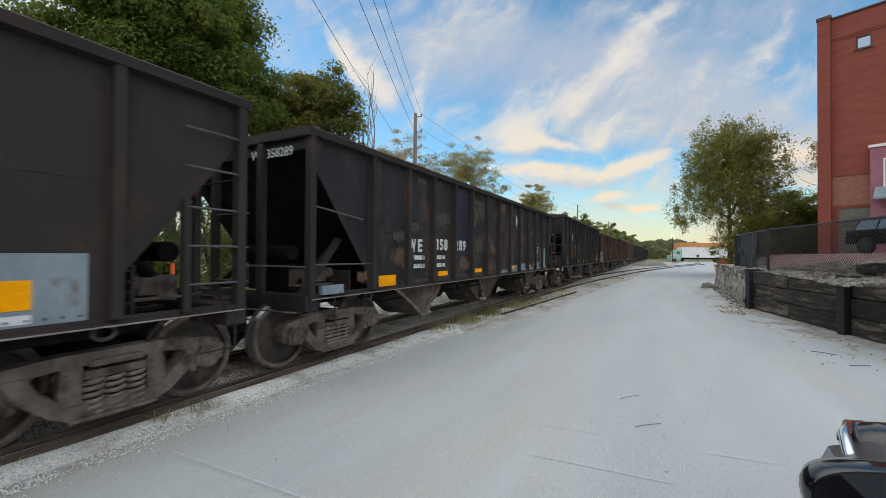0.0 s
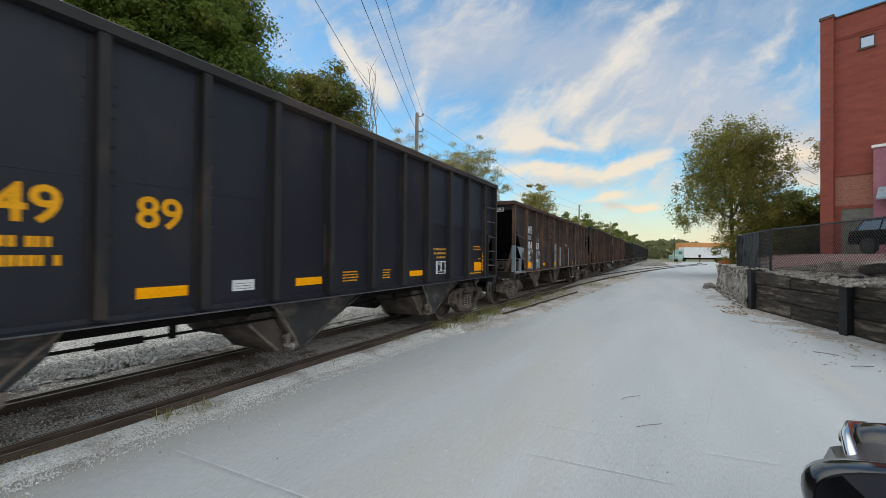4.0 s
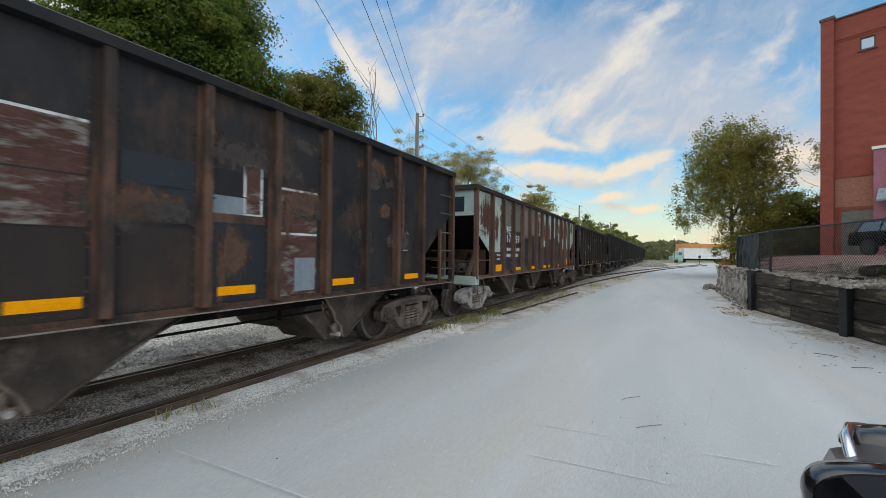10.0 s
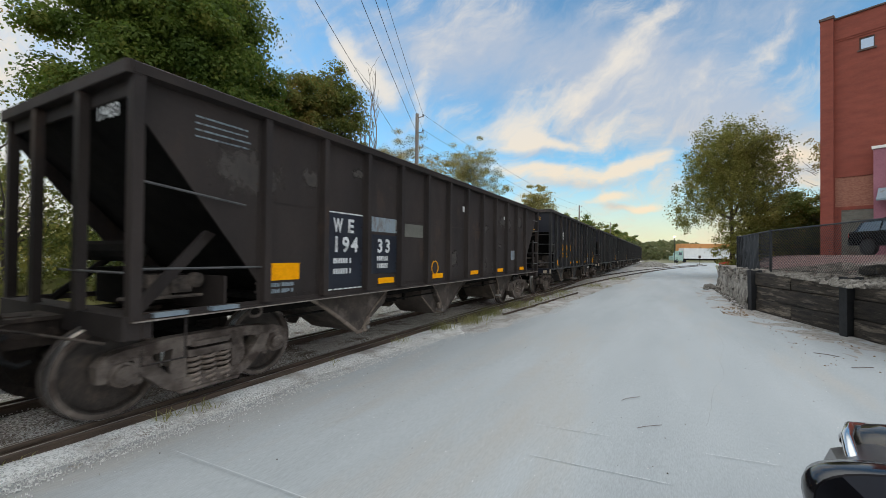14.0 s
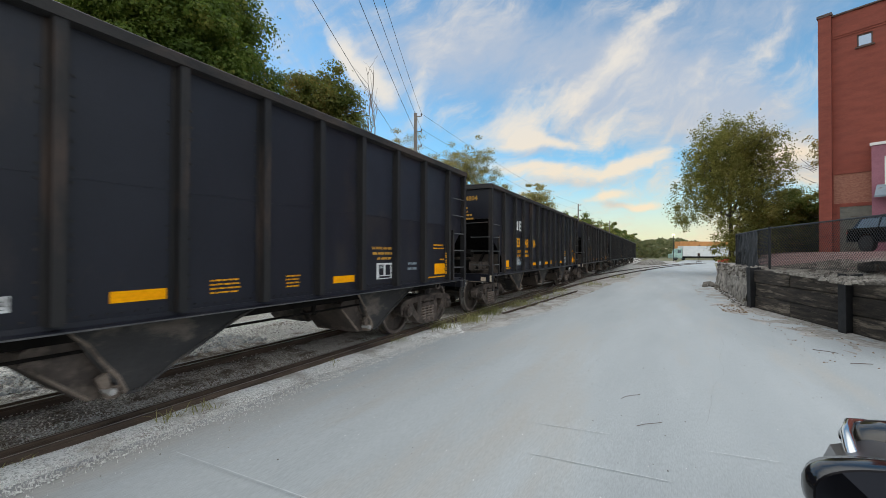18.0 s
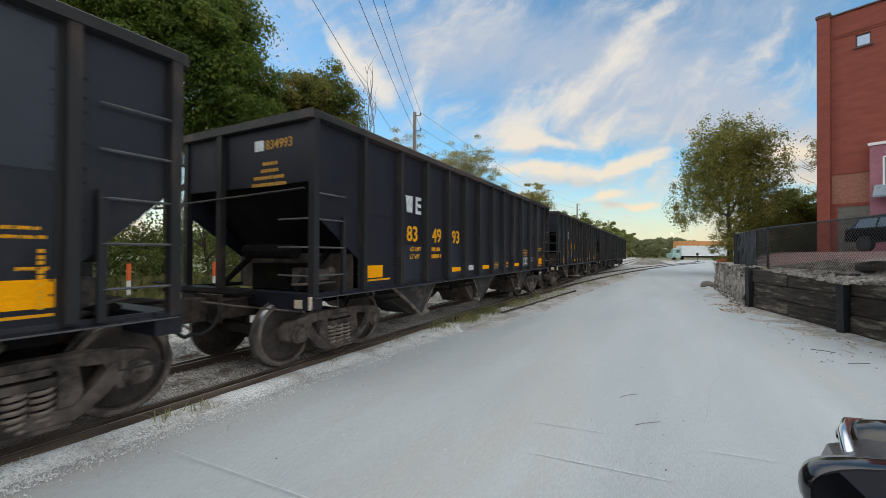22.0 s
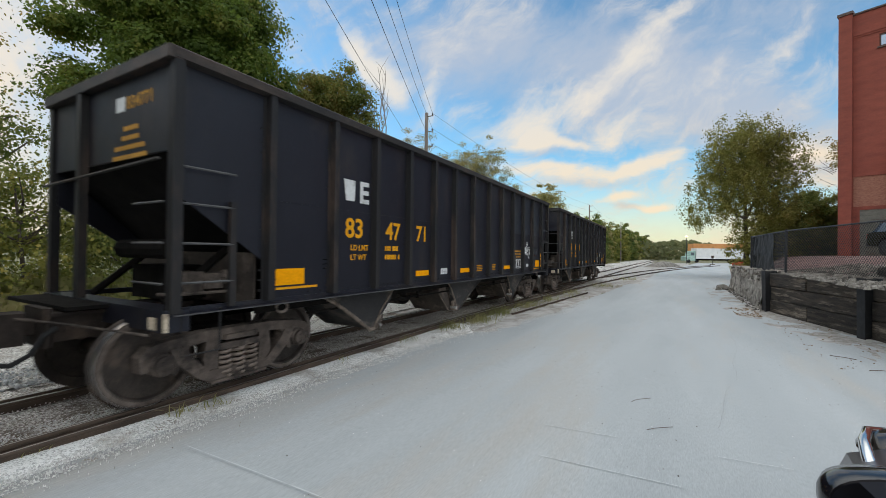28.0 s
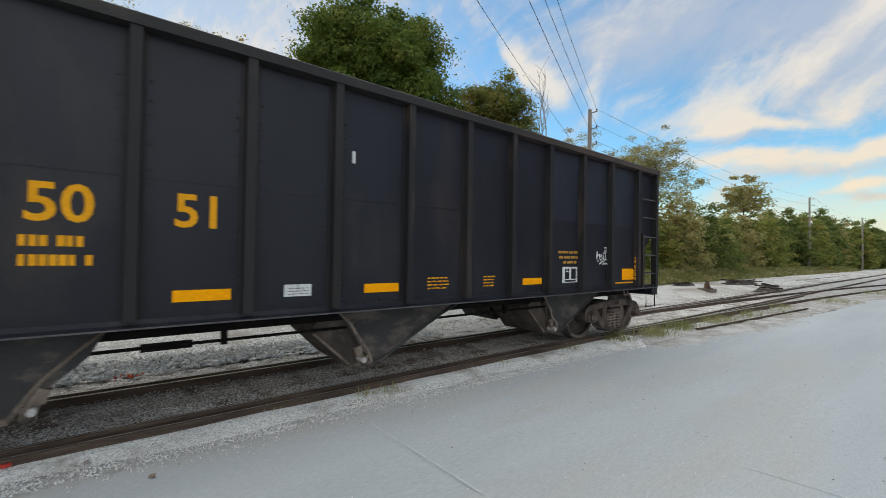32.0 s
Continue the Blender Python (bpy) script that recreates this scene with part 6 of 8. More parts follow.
c7 = black_car(97.09, ("83", "49", "12"))
c8 = black_car(112.44, ("83", "48", "04"))
c9 = black_car(127.8, ("83", "49", "93"))
mark(c9, 4.25, 5.0, 1.1, 1.95, "navy")
mark(c9, 6.97, 7.7, 1.12, 1.95, "navy")
mark(c9, 2.25, 3.05, 1.1, 1.82, "navy")
c10 = black_car(143.16, ("83", "48", "56"), "scrawl")
scrawl(c10, 2.25, 1.36, 0.62, 0.2, "greyblue", 5)
scrawl(c10, 3.5, 1.4, 0.3, 0.2, "greyblue", 6)
c11 = black_car(158.52, ("83", "47", "71"), "scrawl")
spray(c11, 10.62, 1.50, 0.78, 0.58, "white", 0.024, TAG)
scrawl(c11, 11.72, 1.58, 0.5, 0.34, "slate", 12)
mark(c11, 10.98, 11.22, 1.25, 1.34, "white", "label_plate")
c12 = black_car(173.87, ("83", "50", "51"), "scrawl")
spray(c12, 11.02, 1.42, 0.62, 0.46, "white", 0.016, TAG)
mark(c12, 6.02, 6.06, 2.72, 2.86, "white")

scuff = random.Random(33)
for car, ln, top in ((car0, 14.0, 3.2), (car1, 14.0, 3.2), (car3, 14.0, 3.2), (car4, 12.6, 3.3), (car6, 13.0, 3.2)):
    for k in range(30 if car not in (car0, car6) else 12):
        blot(car, scuff.uniform(1.0, ln - 1.2), scuff.uniform(1.25, top), scuff.uniform(0.12, 0.45), scuff.uniform(0.05, 0.28), scuff.choice(("dust", "dust", "rust", "dust")) if car not in (car0, car6) else "dust", 500 + k, lift=0.0012 + 0.00005 * k)
for car in (car1, car3, car4):
    for k in range(13):
        blot(car, (1.39 + (1.006 if car is not car4 else 0.9) * k + scuff.choice((-0.13, 0.13))) / KY, scuff.uniform(1.3, 2.4), 0.05, scuff.uniform(0.2, 0.7), "rust", 560 + k, lift=0.003)
for k in range(12):
    blot(car1, 1.9 + k * 0.99, 1.13, 0.42, 0.055, "greyblue" if k > 5 else "dust", 600 + k, lift=0.004)
blot(c8, 2.55, 1.42, 0.24, 0.13, "flecked", 71, "flaked white mark")
blot(c8, 2.8, 1.34, 0.2, 0.07, "greyblue", 72)

end_text(car4, "WE 3508", 0.45, 3.2, 0.13, "white")
end_text(car6, "19433", 0.75, 2.98, 0.13, "white")
part("paint_patch", Shape().box(0.5, 1.15, 0.024, 0.03, 2.8, 3.2), "navy", car5)
for c, y in ((c7, 10.95), (c8, 3.0), (c9, 10.9)):
    bars(c, y, y + 0.35, 1.45, 2, 0.1, 0.05, "greyblue")


# ---- trees and growth ----
def unit(v):
    return v / (np.linalg.norm(v, axis=-1, keepdims=True) + 1e-9)


def crown_mesh(rng, cx, cz, rx, rz, clumps, per, size, mat, spread=0.55, hollow=0.45, lump=0.2, floor=None, tight=0.55, flat=0.62):
    """Leaves on the shells of many flattened clumps that make up a lumpy egg with gaps."""
    d = unit(rng.normal(size=(clumps, 3)))
    if floor is None:
        d[:, 2] = np.where(d[:, 2] < -0.55, -d[:, 2], d[:, 2])
    ph = rng.uniform(0, 6.28, 6)
    az = np.arctan2(d[:, 1], d[:, 0])
    lumps = 1 + lump * (np.sin(3 * az + ph[0]) * np.sin(4 * d[:, 2] + ph[1]) + 0.6 * np.sin(7 * az + ph[2] + 5 * d[:, 2]))
    r = (hollow + (1 - hollow) * rng.uniform(0, 1, clumps) ** 0.6) * lumps
    c = np.stack([cx[0] + d[:, 0] * rx * r, cx[1] + d[:, 1] * rx * r, cz + d[:, 2] * rz * r], 1)
    n = clumps * per
    rad = np.repeat(spread * rng.uniform(0.6, 1.35, clumps), per)
    e = unit(rng.normal(size=(n, 3)) + np.array([0, 0, 0.35]))
    shell = np.where(rng.uniform(0, 1, n) < tight, rng.uniform(0.65, 1.1, n), rng.uniform(0.1, 1.55, n) ** 1.1)
    off = e * (rad * shell)[:, None] * np.array([1.1, 1.1, flat])
    off[:, 2] -= 0.26 * (1.0 - flat) / 0.62 * np.hypot(off[:, 0], off[:, 1])
    pos = np.repeat(c, per, 0) + off
    up = unit(np.array([0, 0, 0.45]) + 0.8 * e + rng.normal(size=(n, 3)) * 0.42)
    s = size * rng.uniform(0.6, 1.35, n)
    if floor is not None:
        k = pos[:, 2] > floor
        pos, up, s = pos[k], up[k], s[k]
    return quads("crown", pos, up, s, mat)


def tree(label, x, y, height, radius, base, mat, leaf=0.17, clumps=420, per=45, seed=1, spread=0.5, name="tree", category="tree", z0=0.0, hollow=0.45, group="", trunk_r=None, lump=0.2, floor=None, tight=0.55, twigs=0, flat=0.62):
    rng = np.random.default_rng(seed)
    t = thing(name, label, category, group, (x, y, z0))
    rnd = random.Random(seed)
    tr = trunk_r or height * 0.018
    s = Shape()
    lean_x, lean_y = (rnd.uniform(-0.4, 0.4), rnd.uniform(-0.4, 0.4))
    s.tube([(0, 0, -0.2), (0.02, 0.03, 0.3), (lean_x * 0.3, lean_y * 0.3, height * 0.3), (lean_x, lean_y, height * 0.75)], tr * 1.25, 10, tr * 0.3)
    part("trunk", s, "bark", t, smooth=True)
    for k in range(9):
        a, h = k * 2.4 + rnd.uniform(-0.4, 0.4), height * rnd.uniform(0.25, 0.62)
        reach = radius * rnd.uniform(0.45, 0.75)
        e = (math.cos(a) * reach, math.sin(a) * reach, min(height * 0.93, h + reach * rnd.uniform(0.5, 1.0)))
        m = (e[0] * 0.45, e[1] * 0.45, h + (e[2] - h) * 0.35)
        part("limb", Shape().tube([(lean_x * 0.5, lean_y * 0.5, h), m, e], tr * 0.5, 6, tr * 0.1), "bark", t, smooth=True)
    if twigs:
        tw = Shape()
        for k in range(twigs):
            a, h, out = rnd.uniform(0, 6.28), height * rnd.uniform(0.3, 0.8), radius * rnd.uniform(0.15, 0.6)
            p = Vector((lean_x * 0.5 + math.cos(a) * out, lean_y * 0.5 + math.sin(a) * out, h))
            path = [p]
            for i in range(4):
                a += rnd.uniform(-0.5, 0.5)
                path.append(path[-1] + Vector((math.cos(a), math.sin(a), rnd.uniform(0.3, 1.0))) * radius * 0.12)
            tw.tube(path, 0.022, 4, 0.006)
        part("twig_growth", tw, "bark", t)["kind"] = "stuff"
    part("crown", crown_mesh(rng, (lean_x * 0.5, lean_y * 0.5), (base + height) / 2, radius, (height - base) / 2, clumps, per, leaf, mat, spread, hollow, lump, floor, tight, flat), mat, t)
    return t


tree("tall green maple with a broad dense crown behind the track", -17.2, 8.6, 13.2, 3.75, 3.0, "leaf_maple", 0.11, 460, 380, 3, 0.68, trunk_r=0.3, lump=0.1, hollow=0.55, tight=0.7)
tree("dark brownish-green tree with a narrow upright crown", -17.0, 16.3, 12.3, 2.1, 2.0, "leaf_dark", 0.11, 210, 210, 5, 0.5, lump=0.14, tight=0.6)
tree("dark brownish-green tree with a narrow upright crown", -18.0, 14.2, 11.0, 2.2, 2.0, "leaf_dark", 0.11, 210, 210, 6, 0.5, lump=0.14, tight=0.6)
tree("thin yellowing tree with an airy crown", -20.0, 29.5, 12.0, 3.2, 4.0, "leaf_gold", 0.10, 150, 95, 7, 0.5, hollow=0.2, twigs=70)
tree("thin yellowing tree with an airy crown", -20.4, 41.5, 14.0, 4.2, 5.0, "leaf_light", 0.12, 220, 105, 8, 0.58, hollow=0.2, twigs=70)
tree("pale green tree rising above the far thicket", -24.0, 80.0, 15.0, 3.7, 7.0, "leaf_light", 0.30, 110, 50, 9, 0.75, hollow=0.2)
tree("tall thin tree with sparse backlit leaves", -22.5, 3.4, 12.5, 2.6, 5.0, "leaf_gold", 0.12, 50, 20, 10, 0.5, hollow=0.2, trunk_r=0.1)
tree("tall thin tree with sparse golden leaves", -20.5, -4.2, 12.6, 3.6, 2.0, "leaf_gold", 0.075, 300, 95, 11, 0.5, hollow=0.15, trunk_r=0.12, twigs=90)
tree("tall thin tree with sparse golden leaves", -25.0, 0.0, 13.0, 3.8, 3.0, "leaf_gold", 0.08, 300, 90, 12, 0.55, hollow=0.15, trunk_r=0.12, twigs=90)
tree("tall thin tree with sparse golden leaves", -21.5, -10.5, 12.0, 3.8, 2.0, "leaf_gold", 0.08, 280, 90, 18, 0.55, hollow=0.15, trunk_r=0.12, twigs=90)
tree("leafy green tree of the thicket behind the track", -20.5, 3.2, 9.0, 2.9, -1.0, "leaf_far", 0.10, 150, 90, 31, 0.6, hollow=0.3, floor=0.2)
tree("leafy green tree of the thicket behind the track", -21.0, -2.0, 9.0, 3.2, -1.0, "leaf_olive", 0.10, 150, 90, 32, 0.6, hollow=0.3, floor=0.2)
tree("olive-green tree with yellowing leaves beside the walled lot", 4.45, 43.5, 12.9, 4.3, 0.4, "leaf_right", 0.12, 1050, 62, 13, 0.40, z0=0.8, trunk_r=0.25, lump=0.16, hollow=0.2, tight=0.3, twigs=90, flat=1.25)
tree("leafy shrub growing at the foot of the wall", 5.5, 41.5, 5.4, 2.2, -2.0, "leaf_right", 0.13, 130, 120, 17, 0.5, "shrub", "shrub", 0.8, 0.3, floor=0.0)
tree("dark green tree in the corner by the brick building", 12.6, 48.0, 6.4, 3.0, -0.6, "leaf_dark", 0.16, 190, 150, 14, 0.6, z0=1.2, floor=0.0)
tree("dark green tree in the corner by the brick building", 9.4, 49.5, 7.0, 3.0, -1.0, "leaf_dark", 0.16, 190, 150, 15, 0.6, z0=1.2, floor=0.0)
tree("dark bush filling the corner behind the fence", 7.6, 45.5, 5.0, 2.2, -1.5, "leaf_dark", 0.15, 120, 120, 19, 0.5, "shrub", "shrub", 1.0, 0.3, floor=0.0)
tree("small reddish twig tree beside the brick building", 11.0, 44.0, 10.4, 1.9, 6.0, "leaf_gold", 0.13, 50, 40, 16, 0.45, z0=1.5, hollow=0.2, twigs=40)

# thicket along the far side of the yard
rnd = random.Random(12)
for i in range(46):
    yy = 18 + i * (4.4 if i < 28 else 5.2) - (22 if i >= 28 else 0) + rnd.uniform(-1, 1)
    h = 5.0 + 0.045 * min(60, yy - 20) + 0.034 * min(60, max(0, yy - 62)) + rnd.uniform(-0.7, 1.3)
    tree("dense shrub of the green thicket behind the tracks", -18.0 + rnd.uniform(-1.2, 0.9), yy, h, rnd.uniform(2.6, 3.5), -0.6 * h, rnd.choice(["leaf_far", "leaf_olive", "leaf_far", "leaf_light"]), 0.13 + 0.0022 * yy, 190, 62, 100 + i, 0.66, "shrub", "shrub", 0.15, 0.45, "shrubs of the thicket", lump=0.25, floor=0.1)
for i in range(11):
    yy = -17 + i * 3.0
    h = rnd.uniform(5.0, 7.2) * (1.0 if yy < 3 else 0.68)
    tree("leafy shrub of the thicket at the edge of the gravel", -17.6 + rnd.uniform(-0.9, 0.9), yy, h, rnd.uniform(2.0, 2.7), -0.6 * h, rnd.choice(["leaf_olive", "leaf_far", "leaf_far"]), 0.09, 170, 120, 140 + i, 0.6, "shrub", "shrub", 0.15, 0.4, "shrubs at the gravel's edge", lump=0.25, floor=0.1)

# dead tree: bare grey branches
dead = thing("dead_tree", "bare grey dead tree with thin crooked branches", "tree", at=(-17.6, 20.6, 0))
rnd = random.Random(5)


def crooked(p, heading, rise, length, r, depth):
    """A bent branch with forks, each a part of the dead tree."""
    pts, a, z = [Vector(p)], heading, rise
    for k in range(5):
        a += rnd.uniform(-0.45, 0.45)
        z += rnd.uniform(-0.12, 0.2)
        pts.append(pts[-1] + Vector((math.cos(a) * math.cos(z), math.sin(a) * math.cos(z), math.sin(z))) * length / 5)
    part("branch", Shape().tube(pts, r, 5, r * 0.35), "pole", dead)
    if depth:
        for k in (2, 3, 4):
            crooked(pts[k], a + rnd.uniform(-1.3, 1.3), z + rnd.uniform(-0.3, 0.3), length * 0.5, r * 0.5, depth - 1)


part("trunk", Shape().tube([(0, 0, 0), (0.05, 0.1, 4), (-0.05, 0.3, 7.0)], 0.2, 8, 0.1), "pole", dead)
for h, a, l in ((5.5, 0.6, 3.4), (6.2, 2.6, 3.6), (6.6, 4.4, 3.2), (6.9, 1.4, 5.0), (7.0, 5.4, 4.6)):
    crooked((0, 0.28, h), a, 1.1, l * 1.12, 0.06, 2)

# far woods all round, and a low wooded hill
rng = np.random.default_rng(77)
n = 80000
az = rng.uniform(0, 2 * math.pi, n)
dist = rng.uniform(170, 300, n)
xx, yy = -np.sin(az) * dist, np.cos(az) * dist
keep = ~((np.abs(xx - 3) < 16) & (yy > 0) & (yy < 190))
crest = 6.6 + 1.6 * np.sin(az * 9 + 1) * np.sin(az * 23) + 1.2 * np.sin(az * 41 + 2) + (dist - 170) * 0.022
pos = np.stack([xx, yy, rng.uniform(0, 1, n) ** 0.8 * np.maximum(crest, 3)], 1)[keep]
m = len(pos)
up = unit(rng.normal(size=(m, 3)) * 0.6 + np.array([0, 0, 0.8]) - 0.5 * unit(pos) * np.array([1, 1, 0]))
woods = tagged(new("far_woods", quads("far_woods", pos, up, rng.uniform(1.3, 2.8, m), "leaf_woods")), "distant band of green woods along the horizon", "woods", "", "stuff")

# grass: dry fringe behind the yard, weeds along the rail
n = 42000
g = np.stack([rng.uniform(-16.8, -12.9, n), rng.uniform(-14, 100, n), np.full(n, 0.18)], 1)
g[:, 2] += rng.uniform(0, 0.75, n) * np.clip((-12.9 - g[:, 0]) / 2.0, 0.1, 1)
tagged(new("grass", quads("grass", g, unit(np.stack([rng.normal(size=n), rng.normal(size=n), rng.normal(size=n) * 0.15], 1)), rng.uniform(0.12, 0.34, n), "grass")), "fringe of tall dry grass behind the gravel yard", "grass", "", "stuff")


weeds = Shape()


def tuft(x, y, count, width, height, seed, z=0.0):
    rnd = random.Random(seed)
    for k in range(count):
        px, py = x + rnd.gauss(0, width), y + rnd.gauss(0, width * 1.6)
        a, h = rnd.uniform(0, 6.28), height * rnd.uniform(0.5, 1.2)
        w, b = 0.006, rnd.uniform(0.5, 1.7) * h
        u, d = (math.cos(a) * w, math.sin(a) * w), (-math.sin(a) * b, math.cos(a) * b)
        weeds.add([(px - u[0], py - u[1], z), (px + u[0], py + u[1], z), (px + u[0] * 0.7 + d[0] * 0.35, py + u[1] * 0.7 + d[1] * 0.35, z + h * 0.7), (px - u[0] * 0.7 + d[0] * 0.35, py - u[1] * 0.7 + d[1] * 0.35, z + h * 0.7), (px + d[0], py + d[1], z + h)], [(0, 1, 2, 3), (3, 2, 4)])


for x, y, count, width, height in ((-4.80, 2.42, 22, 0.045, 0.11), (-4.76, 2.76, 26, 0.07, 0.09), (-4.9, 8.6, 130, 0.13, 0.2), (-4.75, 9.8, 260, 0.17, 0.24), (-4.8, 11.4, 240, 0.18, 0.24),
                                   (-4.7, 13.4, 160, 0.2, 0.22), (-4.9, 6.9, 40, 0.10, 0.1), (-4.6, 16.0, 120, 0.22, 0.2), (-4.95, 5.0, 24, 0.07, 0.08), (-4.7, 19.5, 120, 0.3, 0.2), (-4.6, 14.4, 120, 0.25, 0.16), (-4.2, 17.6, 90, 0.25, 0.14), (-4.1, 24.8, 160, 0.35, 0.2), (-3.7, 33.0, 160, 0.4, 0.22), (-4.95, 1.2, 16, 0.06, 0.07)):
    tuft(x, y, count, width, height, int(y * 10))
me = bpy.data.meshes.new("weeds")
me.from_pydata(weeds.v, [], weeds.f)
me.materials.append(MAT["weed"])
tagged(new("weeds", me), "low green weeds growing beside the rail", "weeds", "", "stuff")

# dry grass in front of the thicket
rng = np.random.default_rng(41)
n = 9000
blade = np.stack([-15.2 + rng.normal(size=n) * 0.75, rng.uniform(12, 80, n), rng.uniform(0.16, 0.5, n)], 1)
tagged(new("dry_grass", quads("dry_grass", blade, unit(np.stack([rng.normal(size=n), rng.normal(size=n), rng.normal(size=n) * 0.15], 1)), rng.uniform(0.10, 0.30, n), "dry_grass")), "pale dry grass along the foot of the thicket", "grass", "", "stuff")

# loose stones of the gravel, near the camera
rnd = random.Random(8)


def stones(name, label, x0, x1, y0, y1, count, r0, r1, mat, z=0.0):
    s = Shape()
    for k in range(count):
        x, y, r = rnd.uniform(x0, x1), rnd.uniform(y0, y1) ** 1.0, rnd.uniform(r0, r1)
        a = rnd.uniform(0, 6.28)
        p = [(x + r * math.cos(a + i * 1.2566) * rnd.uniform(0.7, 1.1), y + r * math.sin(a + i * 1.2566) * rnd.uniform(0.7, 1.1), z(x, y) if callable(z) else z) for i in range(5)]
        t = [(x + (q[0] - x) * 0.6, y + (q[1] - y) * 0.6, q[2] + r * rnd.uniform(0.5, 1.0)) for q in p]
        s.add(p + t, [(i, (i + 1) % 5, 5 + (i + 1) % 5, 5 + i) for i in range(5)] + [(5, 6, 7, 8, 9)])
    me = bpy.data.meshes.new(name)
    me.from_pydata(s.v, [], s.f)
    me.materials.append(MAT[mat])
    return tagged(new(name, me), label, "gravel", "", "stuff")


stones("gravel_stones", "loose pale crushed stones on the road shoulder", -4.95, -4.3, -1.5, 13, 16000, 0.004, 0.012, "pebble", 0.0)
stones("yard_stones", "loose pale crushed stones behind the track", -12.5, -7.5, -4, 16, 11000, 0.012, 0.032, "yard", 0.06)
stones("ballast_stones", "coarse blue-grey stones heaped behind the far rail", -9.8, -7.25, -7, 5.5, 6500, 0.022, 0.05, "bluestone", 0.03)
stones("bed_stones", "dark stones between the rails", -6.6, -5.25, -3, 14, 8000, 0.005, 0.015, "ballast", 0.0)
stones("rail_edge_stones", "small pale stones lying inside the near rail", -5.72, -5.24, -3, 14, 9000, 0.005, 0.013, "pebble", 0.0)
stones("road_chips", "pale chips scattered on the road", -4.2, 2.4, 1.2, 13, 420, 0.003, 0.008, "chip", 0.008)
stones("road_grit", "scattered grit on the road", -4.2, 2.5, 1.5, 14, 260, 0.003, 0.009, "rubble", 0.008)

s, spill = Shape(), random.Random(19)
for k in range(6500):
    y = spill.uniform(-1.5, 16)
    x = road_left(y) + 0.02 + abs(spill.gauss(0, 0.22)) - 0.06
    r, a = spill.uniform(0.002, 0.007), spill.uniform(0, 6.28)
    p = [(x + r * math.cos(a + i * 1.5708), y + r * math.sin(a + i * 1.5708), 0.0) for i in range(4)]
    s.add(p + [(x, y, 0.014 + r)], [(0, 1, 4), (1, 2, 4), (2, 3, 4), (3, 0, 4)])
me = bpy.data.meshes.new("spilled_stones")
me.from_pydata(s.v, [], s.f)
me.materials.append(MAT["pebble"])
tagged(new("spilled_stones", me), "fine stones spilled from the shoulder onto the road", "gravel", "", "stuff")

# ---- poles and wires ----
POLES = [(5.7, -17.6, 11.2), (-14.7, 22.2, 11.0), (-15.7, 79.6, 11.2), (-15.5, 121.0, 11.0)]
for px, py, ph in POLES:
    t = thing("utility_pole", "weathered grey wooden utility pole with short insulator arms", "utility pole", "poles along the track", (px, py, 0))
    part("shaft", Shape().tube([(0, 0, -0.3), (0, 0, ph)], 0.16, 10, 0.11), "pole", t, smooth=True)
    for z in (ph - 0.25, ph - 1.25, ph - 2.25):
        arm = part("insulator_arm", Shape().box(0.08, 0.5, -0.025, 0.025, z - 0.025, z + 0.025), "pole", t)
        part("insulator", Shape().lathe([(z + 0.03, 0.03), (z + 0.08, 0.055), (z + 0.16, 0.035)], "z", 8, (0.46, 0, 0)), "wire", arm)


def sagging(a, b, sag, r=0.012, n=16):
    p, q = Vector(a), Vector(b)
    return Shape().tube([p.lerp(q, i / n) - Vector((0, 0, 4 * sag * (i / n) * (1 - i / n))) for i in range(n + 1)], r, 5)


for (ax, ay, ah), (bx, by, bh) in zip(POLES, POLES[1:]):
    for dx, dz, r in ((0.46, -0.1, 0.009), (0.46, -1.1, 0.009), (0.46, -2.1, 0.009), (-0.1, -3.2, 0.007)):
        tagged(part("overhead_wire", sagging((ax + dx, ay, ah + dz), (bx + dx, by, bh + dz), 0.9, r), "wire"), "thin black overhead wire between wooden poles", "wire", "overhead wires")

# marker posts behind the track
for x, y in ((-14.0, 5.9), (-14.2, 7.2), (-14.2, 8.6)):
    t = thing("marker_post", "orange and white marker post in the weeds", "marker post", "marker posts", (x, y, 0.1))
    part("post", Shape().box(-0.04, 0.04, -0.04, 0.04, 0, 0.85), "trimwhite", t)
    part("band", Shape().box(-0.045, 0.045, -0.045, 0.045, 0.85, 1.35), "signal_orange", t)

